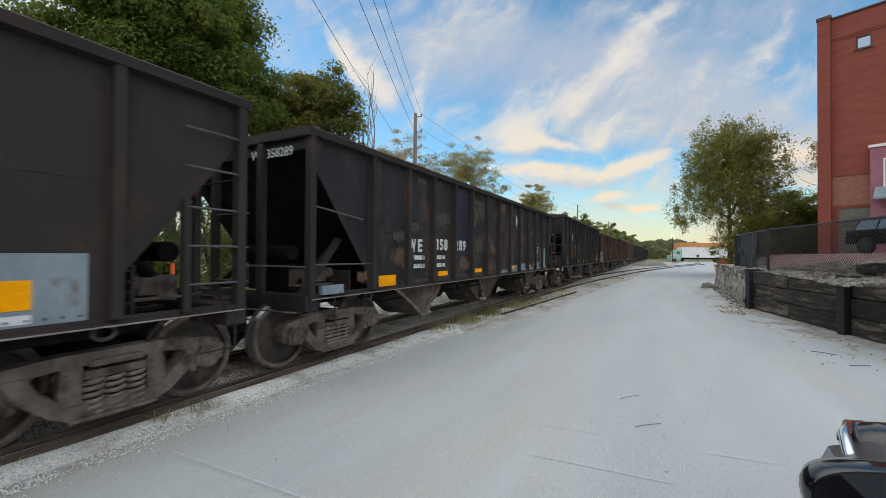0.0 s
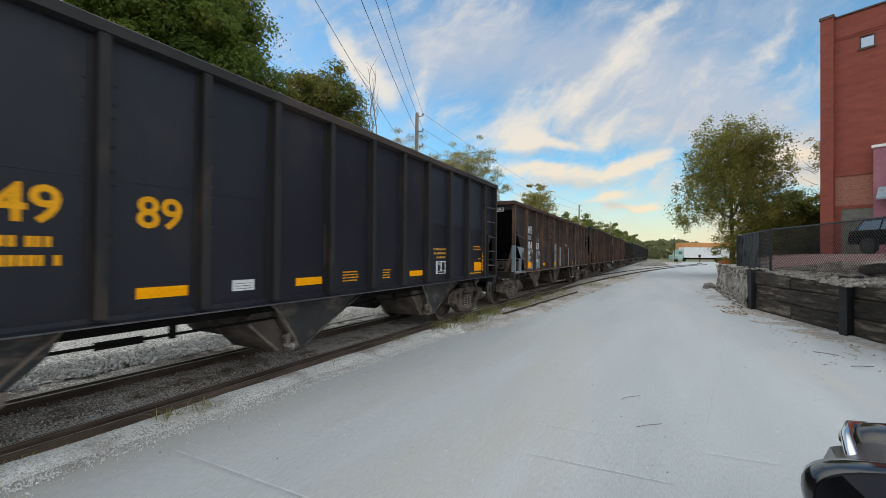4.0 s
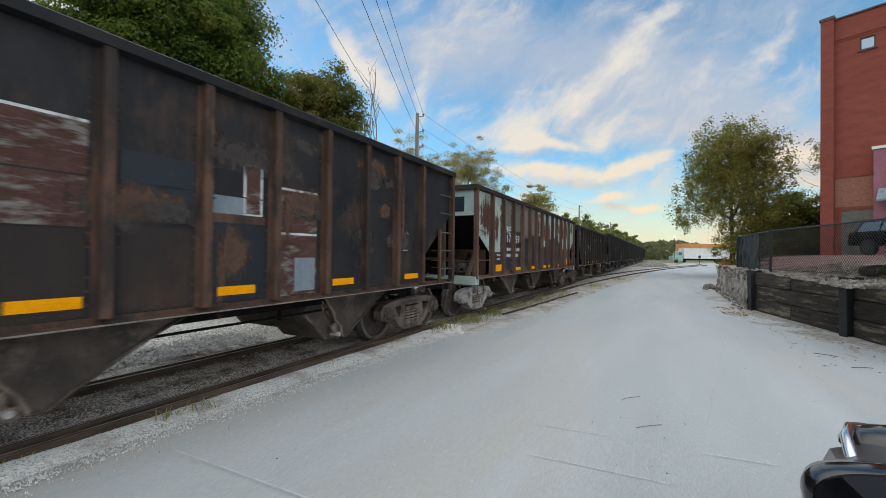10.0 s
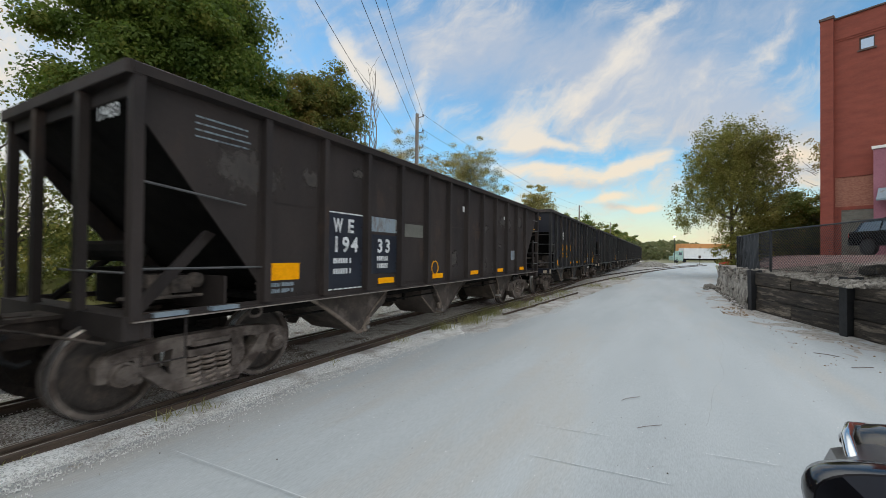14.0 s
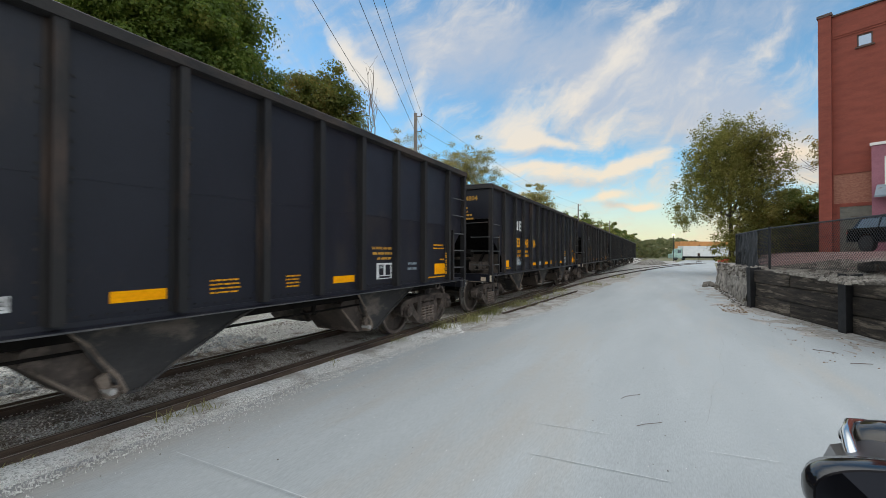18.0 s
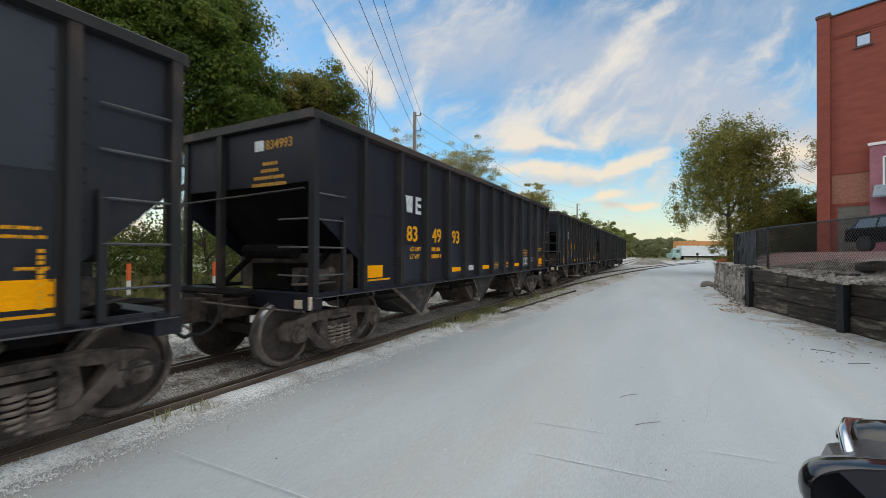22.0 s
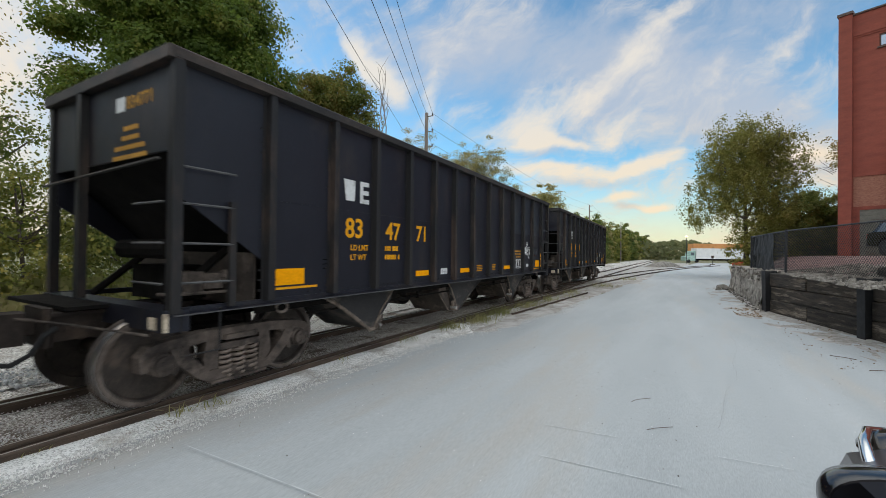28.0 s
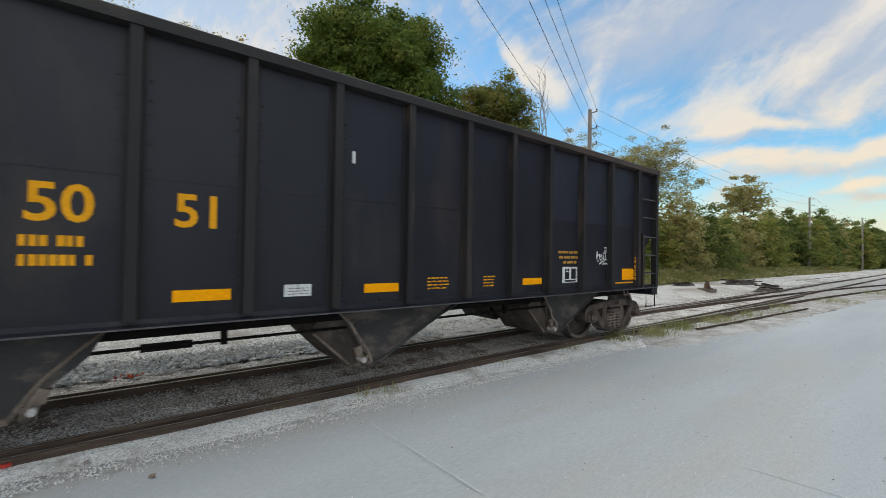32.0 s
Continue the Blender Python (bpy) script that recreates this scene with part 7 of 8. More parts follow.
# ---- retaining wall, fence and lot ----
P1, P2 = Vector((2.38, 17.24)), Vector((3.55, 12.84))
along = (P2 - P1).normalized()
outw = Vector((along.y, -along.x))
heading = math.degrees(math.atan2(along.y, along.x))
bay_len = (P2 - P1).length
timber_wall = tagged(place_empty("retaining_wall", (0, 0, 0)), "retaining wall of stacked dark timbers between steel posts", "wall", "", "structure")
rnd = random.Random(3)
for b in range(4):
    o = P1 + along * bay_len * b
    m = Matrix.Translation((o.x, o.y, 0)) @ pose(0, 0, 0, 0, 0, heading)
    for k in range(3):
        z = 0.435 * k
        pieces = [(0.1, bay_len - 0.1)] if (b + k) % 2 else [(0.1, bay_len * 0.47), (bay_len * 0.475, bay_len - 0.1)]
        for u0, u1 in pieces:
            d = rnd.uniform(-0.025, 0.02)
            s = Shape()
            s.prism([(d + 0.02, z + 0.008), (d, z + 0.03), (d, z + 0.40), (d + 0.025, z + 0.428), (0.3, z + 0.428), (0.3, z + 0.008)], "x", u0, u1)
            part("timber", s, "timber", timber_wall, at=m @ pose(0, 0, 0, rnd.uniform(-0.6, 0.6), 0, 0))
    post = Shape().box(-0.02, 0.02, -0.13, 0.16, -0.1, 1.36).box(-0.13, 0.13, -0.15, -0.125, -0.1, 1.38).box(-0.13, 0.13, 0.16, 0.185, -0.1, 1.38)
    part("post", post, "post", timber_wall, "black steel post", at=m @ pose(0, 0, 0, rnd.uniform(-1.5, 1.0), 0, 0))

# rough concrete wall beyond the timbers
s = Shape()
rows, cols = 9, 60
v, f = [], []
for i in range(cols + 1):
    y = 17.3 + 11.6 * i / cols
    h = 1.32 + 0.10 * wob(0, y, 1.1, 8) + 0.05 * wob(0, y, 4.0, 3)
    for k in range(rows + 1):
        w = k / rows
        x = 2.28 + 0.10 * (1 - w) * -1 + 0.10 * wob(y, w * 3, 1.6, 5) + 0.05 * wob(y * 3, w * 8, 1.5, 6)
        v.append((x, y + 0.03 * wob(y, w, 5, 2), w * h))
    v.append((2.9, y, h + 0.08 * wob(1, y, 2, 2)))
    v.append((3.4, y, h + 0.02))
R2 = rows + 3
f = [(i * R2 + k, i * R2 + k + 1, (i + 1) * R2 + k + 1, (i + 1) * R2 + k) for i in range(cols) for k in range(R2 - 1)]
f.append(tuple(range(cols * R2, cols * R2 + R2)))
me = bpy.data.meshes.new("rubble_wall")
me.from_pydata(v, [], f)
me.materials.append(MAT["rubble"])
tagged(new("rubble_wall", me), "crumbling rough concrete wall at the road's edge", "wall", "", "structure")


rw = random.Random(41)
rubble_wall = bpy.data.objects["rubble_wall"]
block = []
for k in range(6):
    s = Shape().lathe([(-0.5, 0.3), (-0.3, 0.75), (0.0, 1.0), (0.3, 0.8), (0.5, 0.35)], "z", 7)
    s.v = [(p[0] * 0.5 + rw.uniform(-0.12, 0.12), p[1] * 0.7 + rw.uniform(-0.12, 0.12), p[2] * 0.9 + rw.uniform(-0.1, 0.1)) for p in s.v]
    block.append(s.mesh("stone", MAT["rubble"]))
for k in range(150):
    y, z, r = 17.4 + 11.3 * rw.uniform(0, 1) ** 1.3, rw.choice((rw.uniform(0.02, 0.5), rw.uniform(0.9, 1.35))), rw.uniform(0.05, 0.14)
    part("stone", block[k % 6], "rubble", rubble_wall, at=pose(2.24 + rw.uniform(-0.02, 0.06), y, z, rw.uniform(-25, 25), rw.uniform(-20, 20), rw.uniform(0, 360)) @ Matrix.Diagonal((r, r * 1.2, r, 1)))


def lot_z(x, y):
    w = road_right(min(y, 29)) + 0.3
    z = 1.28 + min(0.68, max(0.0, x - w) * 0.15)
    t = min(1.0, max(0.0, (y - 27) / 8))
    edge = min(1.0, max(0.0, (x - 2.4 - (y - 27) * 0.1) / 2.5))
    return z * (1 - t) + z * t * edge - 0.02 * (1 - edge) + 0.03 * wob(x, y, 0.7, 4)


v, f = [], []
rowsy = [-20 + 1.0 * i for i in range(90)]
for y in rowsy:
    w = road_right(min(y, 29)) + 0.26
    for k, dx in enumerate((0.0, 0.25, 0.6, 1.1, 1.8, 2.6, 3.6, 5, 7, 10, 16, 26, 45)):
        v.append((w + dx, y, lot_z(w + dx, y)))
f = [(j * 13 + k, j * 13 + k + 1, (j + 1) * 13 + k + 1, (j + 1) * 13 + k) for j in range(len(rowsy) - 1) for k in range(12)]
me = bpy.data.meshes.new("lot")
me.from_pydata(v, [], f)
me.materials.append(MAT["lot"])
me.polygons.foreach_set("use_smooth", [True] * len(f))
tagged(new("lot", me), "reddish paved lot sloping up behind the wall", "pavement", "", "structure")
stones("lot_stones", "loose rubble along the top of the wall", 2.7, 4.9, 10.0, 18.5, 2200, 0.02, 0.08, "rubble", lot_z)
stones("wall_debris", "broken concrete and leaves at the wall's foot", 1.9, 2.35, 17, 29, 220, 0.02, 0.07, "rubble", 0.0)
stones("leaf_litter", "dry leaves blown against the wall", 1.35, 2.0, 15.5, 17.8, 90, 0.015, 0.04, "dry", 0.004)

grid_sheet("wall_foot_dirt", [-1.5 + 0.15 * i for i in range(12)], [2.0 + 0.3 * i for i in range(90)],
           lambda x, y: 0, "dirt", label="beige dust drifted along the foot of the wall", category="dirt")
drift = bpy.data.objects["wall_foot_dirt"].data
for p in drift.vertices:
    u, y = p.co.x, p.co.y
    x = road_right(y) + 0.1 + u
    p.co = (x, y, 0.012 * wob(x, y, 0.35, 2.0) + 0.010 * (u + 1.0) + 0.022 * wob(x, y, 1.6, 8.0) + 0.012 * wob(x, y, 6.0, 1.0))
stones("wall_leaves", "dry leaves and bark along the wall's foot", 2.0, 3.3, 9.0, 16.5, 70, 0.008, 0.022, "dry", 0.012)

# lumps of concrete on the road by the wall's end
for x, y, r, k in ((1.75, 27.5, 0.34, 1), (2.0, 26.8, 0.22, 2), (1.5, 26.6, 0.18, 3)):
    rk = random.Random(k)
    s = Shape().lathe([(0, r * 0.9), (r * 0.3, r), (r * 0.6, r * 0.7), (r * 0.75, r * 0.3)], "z", 8, (x, y, 0))
    s.v = [(p[0] + rk.uniform(-0.05, 0.05), p[1] + rk.uniform(-0.05, 0.05), max(0, p[2] + rk.uniform(-0.04, 0.04))) for p in s.v]
    tagged(part("concrete_lump", s, "rubble"), "broken lump of grey concrete on the road edge", "rubble", "lumps at the wall's end")

# beams lying on top of the wall
for (x, y, a, l) in ((4.15, 13.6, 84, 1.7), (4.5, 12.3, 104, 1.0)):
    tagged(part("loose_beam", Shape().box(-l / 2, l / 2, -0.1, 0.1, 0, 0.22, 0.01), "timber", at=pose(x, y, 1.42, 2, 3, a)), "dark timber beam lying loose on the wall", "beam", "loose beams")

# chain-link fence
FP = [(2.45, 22.2), (2.80, 17.2), (4.0, 12.8), (5.2, 8.4), (6.4, 4.0)]
fence = thing("chain_link_fence", "black chain-link fence with steel posts on the wall", "fence")
for i, (x, y) in enumerate(FP):
    if i == 2:
        continue
    part("fence_post", Shape().tube([(x, y, 1.25), (x, y, 2.74)], 0.04, 8), "fence", fence)
for (a, b) in zip(FP, FP[1:]):
    part("top_rail", Shape().tube([(a[0], a[1], 2.70), (b[0], b[1], 2.70)], 0.024, 6), "fence", fence)
    p, q = Vector((*a, 0)), Vector((*b, 0))
    l = (q - p).length
    s = Shape()
    n = int(l / 0.085)
    hgt = 1.28
    for k in range(-16, n + 16):
        for sg in (1, -1):
            u0, u1 = k * 0.085, k * 0.085 + sg * hgt * 0.9
            z0, z1 = 1.40, 1.40 + hgt
            lo, hi = 0.0, l
            if u0 == u1 or max(u0, u1) < lo or min(u0, u1) > hi:
                continue
            t0, t1 = sorted(((lo - u0) / (u1 - u0), (hi - u0) / (u1 - u0)))
            t0, t1 = max(0.0, t0), min(1.0, t1)
            if t1 <= t0:
                continue
            A = p.lerp(q, (u0 + (u1 - u0) * t0) / l) + Vector((0, 0, z0 + (z1 - z0) * t0))
            B = p.lerp(q, (u0 + (u1 - u0) * t1) / l) + Vector((0, 0, z0 + (z1 - z0) * t1))
            s.tube([A, B], 0.0055, 3)
    me = bpy.data.meshes.new("wire_mesh")
    me.from_pydata(s.v, [], s.f)
    me.materials.append(MAT["fence"])
    part("wire_mesh", me, "fence", fence, "diamond wire mesh")
# dark screen cloth on the far bay
sc = Shape()
v, f = [], []
for i in range(25):
    for k in range(9):
        t, w = i / 24, k / 8
        x, y = 2.52 + (2.72 - 2.52) * t, 22.0 + (18.4 - 22.0) * t
        v.append((x - 0.05 + 0.06 * wob(t * 9, w * 2, 1.4, 3), y, 1.36 + 1.34 * w - 0.25 * (1 - w) * t * wob(t * 6, 1, 1, 1)))
f = [(i * 9 + k, i * 9 + k + 1, (i + 1) * 9 + k + 1, (i + 1) * 9 + k) for i in range(24) for k in range(8)]
part("screen_cloth", sc.add(v, f), "tarp", fence, "torn black screen cloth")

# ---- brick building ----
bx, by = 7.82, 32.0
bm = Matrix.Translation((bx, by, 0)) @ pose(0, 0, 0, 0, 0, math.degrees(math.atan2(-0.397, 0.918)))
house = thing("brick_building", "tall red-painted brick building with a pink ground-floor front", "building", at=bm)
# local: x along the wall, y into the building, z up
for x0, x1, z0, z1 in ((0.25, 20, 0.9, 13.55), (0.25, 1.36, 13.55, 14.25), (1.98, 20, 13.55, 14.25), (0.25, 20, 14.25, 15.72)):
    part("wall", Shape().box(x0, x1, 0.0, 14, z0, z1), "brick", house)
part("corner_pier", Shape().box(-0.25, 0.32, -0.22, 0.9, 0.9, 15.8), "brick", house)
part("pier_cap", Shape().box(-0.30, 0.36, -0.27, 0.95, 15.8, 15.95), "coping", house, "dark weathered cap")
part("coping", Shape().box(0.3, 20, -0.08, 0.4, 15.72, 15.80), "coping", house)
part("cornice", Shape().box(0.32, 20, -0.07, 0.0, 14.5, 14.72).box(0.32, 20, -0.035, 0.0, 14.38, 14.5), "brick", house)
win = part("window", Shape().box(1.36, 1.98, 0.05, 0.12, 13.55, 13.62).box(1.36, 1.98, 0.05, 0.12, 14.18, 14.25).box(1.36, 1.42, 0.05, 0.12, 13.62, 14.18).box(1.92, 1.98, 0.05, 0.12, 13.62, 14.18), "coping", house, "small upper window")
part("pane", Shape().box(1.42, 1.92, 0.08, 0.10, 13.62, 14.18), "sky_glass", win)
part("sill", Shape().box(1.28, 2.06, -0.08, 0.05, 13.47, 13.55), "coping", win)
for z, x0, x1 in ((6.45, 0.34, 1.92),):
    part("string_course", Shape().box(x0, x1, -0.06, 0.0, z, z + 0.1), "brick", house)
bare = part("bare_panel", Shape().box(0.36, 1.92, -0.012, 0.0, 4.75, 6.44), "brick_bare", house, "unpainted brick panel")
gd = part("garage_door", Shape().box(0.62, 2.0, -0.03, 0.0, 1.9, 4.55), "teal_grey", house, "dull olive roller door")
for k in range(10):
    part("slat", Shape().box(0.64, 1.98, -0.045, -0.03, 2.0 + k * 0.25, 2.21 + k * 0.25), "teal_grey", gd)
part("door_frame", Shape().box(0.5, 0.62, -0.05, 0.0, 1.9, 4.7).box(0.5, 2.0, -0.05, 0.0, 4.56, 4.75), "brick", house)
front = part("shop_front", Shape().box(1.96, 12, -0.55, 0.0, 1.4, 7.75), "pink", house, "pink rendered ground-floor front")
part("front_coping", Shape().box(1.9, 12, -0.62, 0.02, 7.75, 7.9), "trimwhite", front)
w2 = part("front_window", Shape().box(2.45, 2.52, -0.6, -0.55, 5.3, 7.1).box(2.45, 4.5, -0.6, -0.55, 7.03, 7.1), "trimwhite", front)
part("pane", Shape().box(2.52, 4.45, -0.57, -0.552, 5.3, 7.03), "glass", w2)
part("awning", Shape().prism([(-0.55, 5.6), (-1.4, 4.95), (-1.4, 4.85), (-0.55, 5.2)], "x", 2.15, 6.0), "greyblue", front, "grey sloping awning")

# ---- parked vehicle in the lot ----
def suv(at):
    t = thing("parked_suv", "black sport utility vehicle parked before the brick building", "car", at=at)
    # x forward, y across, z up
    side = [(-2.75, 0.55), (-2.8, 0.75), (-2.75, 1.18), (-0.85, 1.2), (-0.8, 1.16), (1.15, 1.16), (2.45, 1.08), (2.7, 0.95), (2.72, 0.55), (2.2, 0.5), (2.12, 0.75), (1.9, 0.92), (1.6, 0.92), (1.38, 0.75), (1.3, 0.48), (-1.3, 0.48), (-1.38, 0.75), (-1.6, 0.92), (-1.9, 0.92), (-2.12, 0.75), (-2.2, 0.52)]
    part("body", Shape().prism(side, "y", -0.94, 0.94), "carpaint", t)
    v = []
    for x, z, w in ((-2.6, 1.16, 0.88), (-2.3, 1.70, 0.72), (-1.2, 1.84, 0.69), (0.35, 1.80, 0.68), (1.2, 1.16, 0.86)):
        v += [(x, -w - 0.04 * (z < 1.3), z - 0.05), (x, -w + 0.08, z), (x, w - 0.08, z), (x, w + 0.04 * (z < 1.3), z - 0.05)]
    cab = part("cabin", Shape().add(v, [(i * 4 + k, i * 4 + k + 1, i * 4 + k + 5, i * 4 + k + 4) for i in range(4) for k in range(3)] + [(0, 4, 8, 12, 16), (3, 19, 15, 11, 7)]), "carpaint", t)
    for sy in (-1, 1):
        for a, c, e, g_ in ((-2.3, -1.2, -2.1, -1.2), (-1.1, -0.05, -1.1, -0.05), (0.03, 0.95, 0.03, 0.42)):
            q = [(a, sy * 0.885, 1.2), (c, sy * 0.885, 1.2), (g_, sy * 0.745, 1.66), (e, sy * 0.745, 1.66)]
            part("side_window", Shape().add(q + [(p[0], p[1] + sy * 0.012, p[2]) for p in q], [(0, 1, 2, 3), (4, 5, 6, 7), (0, 1, 5, 4), (1, 2, 6, 5), (2, 3, 7, 6), (3, 0, 4, 7)]), "glass", cab)
        for x in (-1.75, 1.75):
            w = part("wheel", Shape().lathe([(-0.12, 0.30), (-0.11, 0.40), (0.11, 0.40), (0.12, 0.30)], "y", 22, (x, sy * 0.84, 0.40)), "rubber", t)
            part("rim", Shape().lathe([(-0.125, 0.08), (-0.122, 0.24), (0.122, 0.24), (0.125, 0.08)], "y", 14, (x, sy * 0.84, 0.40)), "fence", w)
        part("door_mirror", Shape().box(0.78, 0.92, *sorted((sy * 0.92, sy * 1.14)), 1.16, 1.38, 0.03), "carpaint", t)
        part("tail_light", Shape().box(-2.82, -2.76, sy * 0.85 - 0.07, sy * 0.85 + 0.07, 0.8, 1.12), "red", t)
        part("headlight", Shape().box(2.66, 2.73, sy * 0.72 - 0.16, sy * 0.72 + 0.16, 0.82, 0.98), "trimwhite", t)
    part("windscreen", Shape().add([(1.18, -0.74, 1.20), (1.18, 0.74, 1.20), (0.42, 0.6, 1.765), (0.42, -0.6, 1.765), (1.2, -0.74, 1.215), (1.2, 0.74, 1.215), (0.44, 0.6, 1.78), (0.44, -0.6, 1.78)], [(0, 1, 2, 3), (4, 5, 6, 7), (0, 1, 5, 4), (1, 2, 6, 5), (2, 3, 7, 6), (3, 0, 4, 7)]), "glass", cab)
    part("bumper", Shape().box(-2.92, -2.76, -0.9, 0.9, 0.5, 0.68, 0.03), "fence", t)
    return t


suv(pose(9.85, 26.6, 1.95, 0, 0, -66))

# ---- far end of the road: trailers, truck, lamp ----
yaw_t = 29.5
tm = Matrix.Translation((-0.6, 127.5, 0)) @ pose(0, 0, 0, 0, 0, yaw_t)
tr = thing("semi_trailer", "long white box trailer standing across the road", "trailer", at=tm)
part("box", Shape().box(2.6, 17, -1.25, 1.25, 1.15, 3.95), "trailer", tr)
part("skirt", Shape().box(4, 13, -1.2, 1.2, 0.75, 1.15), "under", tr)
for x in (12.8, 14.0):
    for y in (-1.0, 1.0):
        part("wheel", Shape().lathe([(-0.15, 0.5), (0.15, 0.5)], "y", 14, (x, y, 0.5)), "rubber", tr)
cab = part("cab", Shape().prism([(-0.2, 0.6), (-0.2, 1.7), (0.9, 1.9), (1.2, 3.1), (2.4, 3.3), (2.4, 0.6)], "y", -1.15, 1.15), "green", tr, "pale green tractor cab")
part("cab_window", Shape().box(1.25, 2.1, -1.17, -1.14, 2.0, 2.8), "glass", cab)
part("cab_wheel", Shape().lathe([(-0.15, 0.5), (0.15, 0.5)], "y", 14, (0.7, -1.0, 0.5)), "rubber", tr)
om = Matrix.Translation((-1.5, 134, 0)) @ pose(0, 0, 0, 0, 0, yaw_t)
ot = thing("orange_trailer", "orange-tan container trailer parked beyond the white one", "trailer", at=om)
part("box", Shape().box(2.8, 18, -1.25, 1.25, 1.2, 5.35), "orange", ot)
for x in (8.2, 12.1):
    part("panel_mark", Shape().box(x, x + 0.5, -1.26, -1.25, 3.9, 4.3), "brown", ot)
for x in (4, 15):
    part("wheel", Shape().lathe([(-0.15, 0.5), (0.15, 0.5)], "y", 14, (x, -1.0, 0.5)), "rubber", ot)
lt = thing("street_lamp", "street lamp with a lit round head", "street lamp", at=(0.0, 115.0, 0))
part("pole", Shape().tube([(0, 0, 0), (0, 0, 6.4)], 0.08, 8, 0.05), "fence", lt)
part("head", Shape().lathe([(6.4, 0.1), (6.45, 0.17), (6.6, 0.22), (6.72, 0.12)], "z", 12), "lamp", lt, "glowing lamp head")
sg = thing("sign_post", "small sign on a pale base beside the road", "sign", at=(4.8, 104, 0))
part("post", Shape().tube([(0, 0, 0), (0, 0, 1.7)], 0.05, 6), "fence", sg)
part("panel", Shape().box(-0.25, 0.25, -0.03, 0.03, 1.4, 1.95), "rust", sg)
part("base", Shape().box(-0.5, 0.5, -0.3, 0.3, 0, 0.18, 0.05), "rubble", sg)
rc = thing("red_machine", "low red and white machine parked at the road's end", "machine", at=pose(8.3, 92, 0, 0, 0, 20) @ Matrix.Scale(0.72, 4))
part("body", Shape().prism([(-1.3, 0.3), (-1.3, 0.9), (-0.5, 1.3), (0.6, 1.3), (1.3, 0.8), (1.3, 0.3)], "y", -0.6, 0.6), "red", rc)
part("deck", Shape().box(-1.6, 1.6, -0.7, 0.7, 0.18, 0.3), "trimwhite", rc)
for x in (-0.9, 0.9):
    part("wheel", Shape().lathe([(-0.8, 0.28), (0.8, 0.28)], "y", 12, (x, 0, 0.28)), "rubber", rc)

# earth mound between the tracks and the road, far off
v, f = [], []
for i in range(21):
    for k in range(9):
        x, y = -1 + 2 * k / 8, -1 + 2 * i / 20
        h = max(0.0, 1 - x * x) * max(0.0, 1 - y * y)
        v.append((-3.2 + y * 1.6 + x * 1.2, 76 + y * 6, 0.95 * h ** 0.7 + 0.12 * wob(x * 4, y * 6, 1, 1) * h - 0.05))
f = [(i * 9 + k, i * 9 + k + 1, (i + 1) * 9 + k + 1, (i + 1) * 9 + k) for i in range(20) for k in range(8)]
tagged(part("earth_mound", Shape().add(v, f), "rubble"), "low mound of grey-brown earth between track and road", "mound", "", "")

# switch stand by the yard track
ss = thing("switch_stand", "low rusty switch stand beside the track", "switch stand", at=(-9.0, 24.5, 0.05))
part("base", Shape().box(-0.4, 0.4, -0.2, 0.2, 0, 0.2, 0.03), "tie", ss)
part("housing", Shape().lathe([(0.2, 0.16), (0.45, 0.12), (0.6, 0.05)], "z", 10), "rust", ss)
part("lever", Shape().tube([(0, 0, 0.3), (0.4, 0.2, 0.12)], 0.03, 6), "rust", ss)

# heaps of broken timber and earth in the yard
for k, (x, y, w, l) in enumerate(((-10.3, 33.6, 1.0, 2.6), (-7.5, 29.1, 0.5, 1.4), (-11.3, 27.3, 0.5, 1.1))):
    rk = random.Random(60 + k)
    t = thing("debris_heap", "low heap of dark earth and broken timber in the yard", "debris", "debris heaps", (x, y, 0.08))
    v, f = [], []
    for i in range(11):
        for m in range(9):
            a, c = -1 + 0.2 * i, -1 + 0.25 * m
            v.append((c * w, a * l, -0.06 + 0.34 * max(0, 1 - a * a) ** 0.7 * max(0, 1 - c * c) ** 0.7 * rk.uniform(0.6, 1.2)))
    f = [(i * 9 + m, i * 9 + m + 1, (i + 1) * 9 + m + 1, (i + 1) * 9 + m) for i in range(10) for m in range(8)]
    part("earth", Shape().add(v, f), "timber", t)
    for m in range(5):
        ll = rk.uniform(0.3, 0.6) * l
        part("plank", Shape().box(-ll, ll, -0.09, 0.09, 0, 0.08, 0.01), "timber", t, at=pose(rk.uniform(-0.5, 0.5) * w, rk.uniform(-0.6, 0.6) * l, rk.uniform(0.12, 0.26), rk.uniform(-8, 8), rk.uniform(-8, 8), rk.uniform(40, 140)))

# strip of brown dirt beside the branch track, with an old rail lying in it
grid_sheet("dirt_strip", [-5.0, -4.8, -4.6, -4.4, -4.2, -4.0, -3.8, -3.65, -3.5], [8.0 + 0.25 * i for i in range(130)],
           lambda x, y: 0.006 + 0.045 * wob(x, y, 1.4, 3.0) + 0.02 * wob(x, y, 4.0, 6.0) - 0.05 * abs((x + 4.3) / 0.8) ** 2 - 0.05 * max(0.0, 9.5 - y) / 1.5, "dirt", label="brown dirt and fine stones beside the rail", category="dirt")
rail_thing([(-4.36 + (y - 12.6) * 0.048, y) for y in (11.4, 14, 17, 20)], "old rusty rail half sunk in the dirt", 0.075)

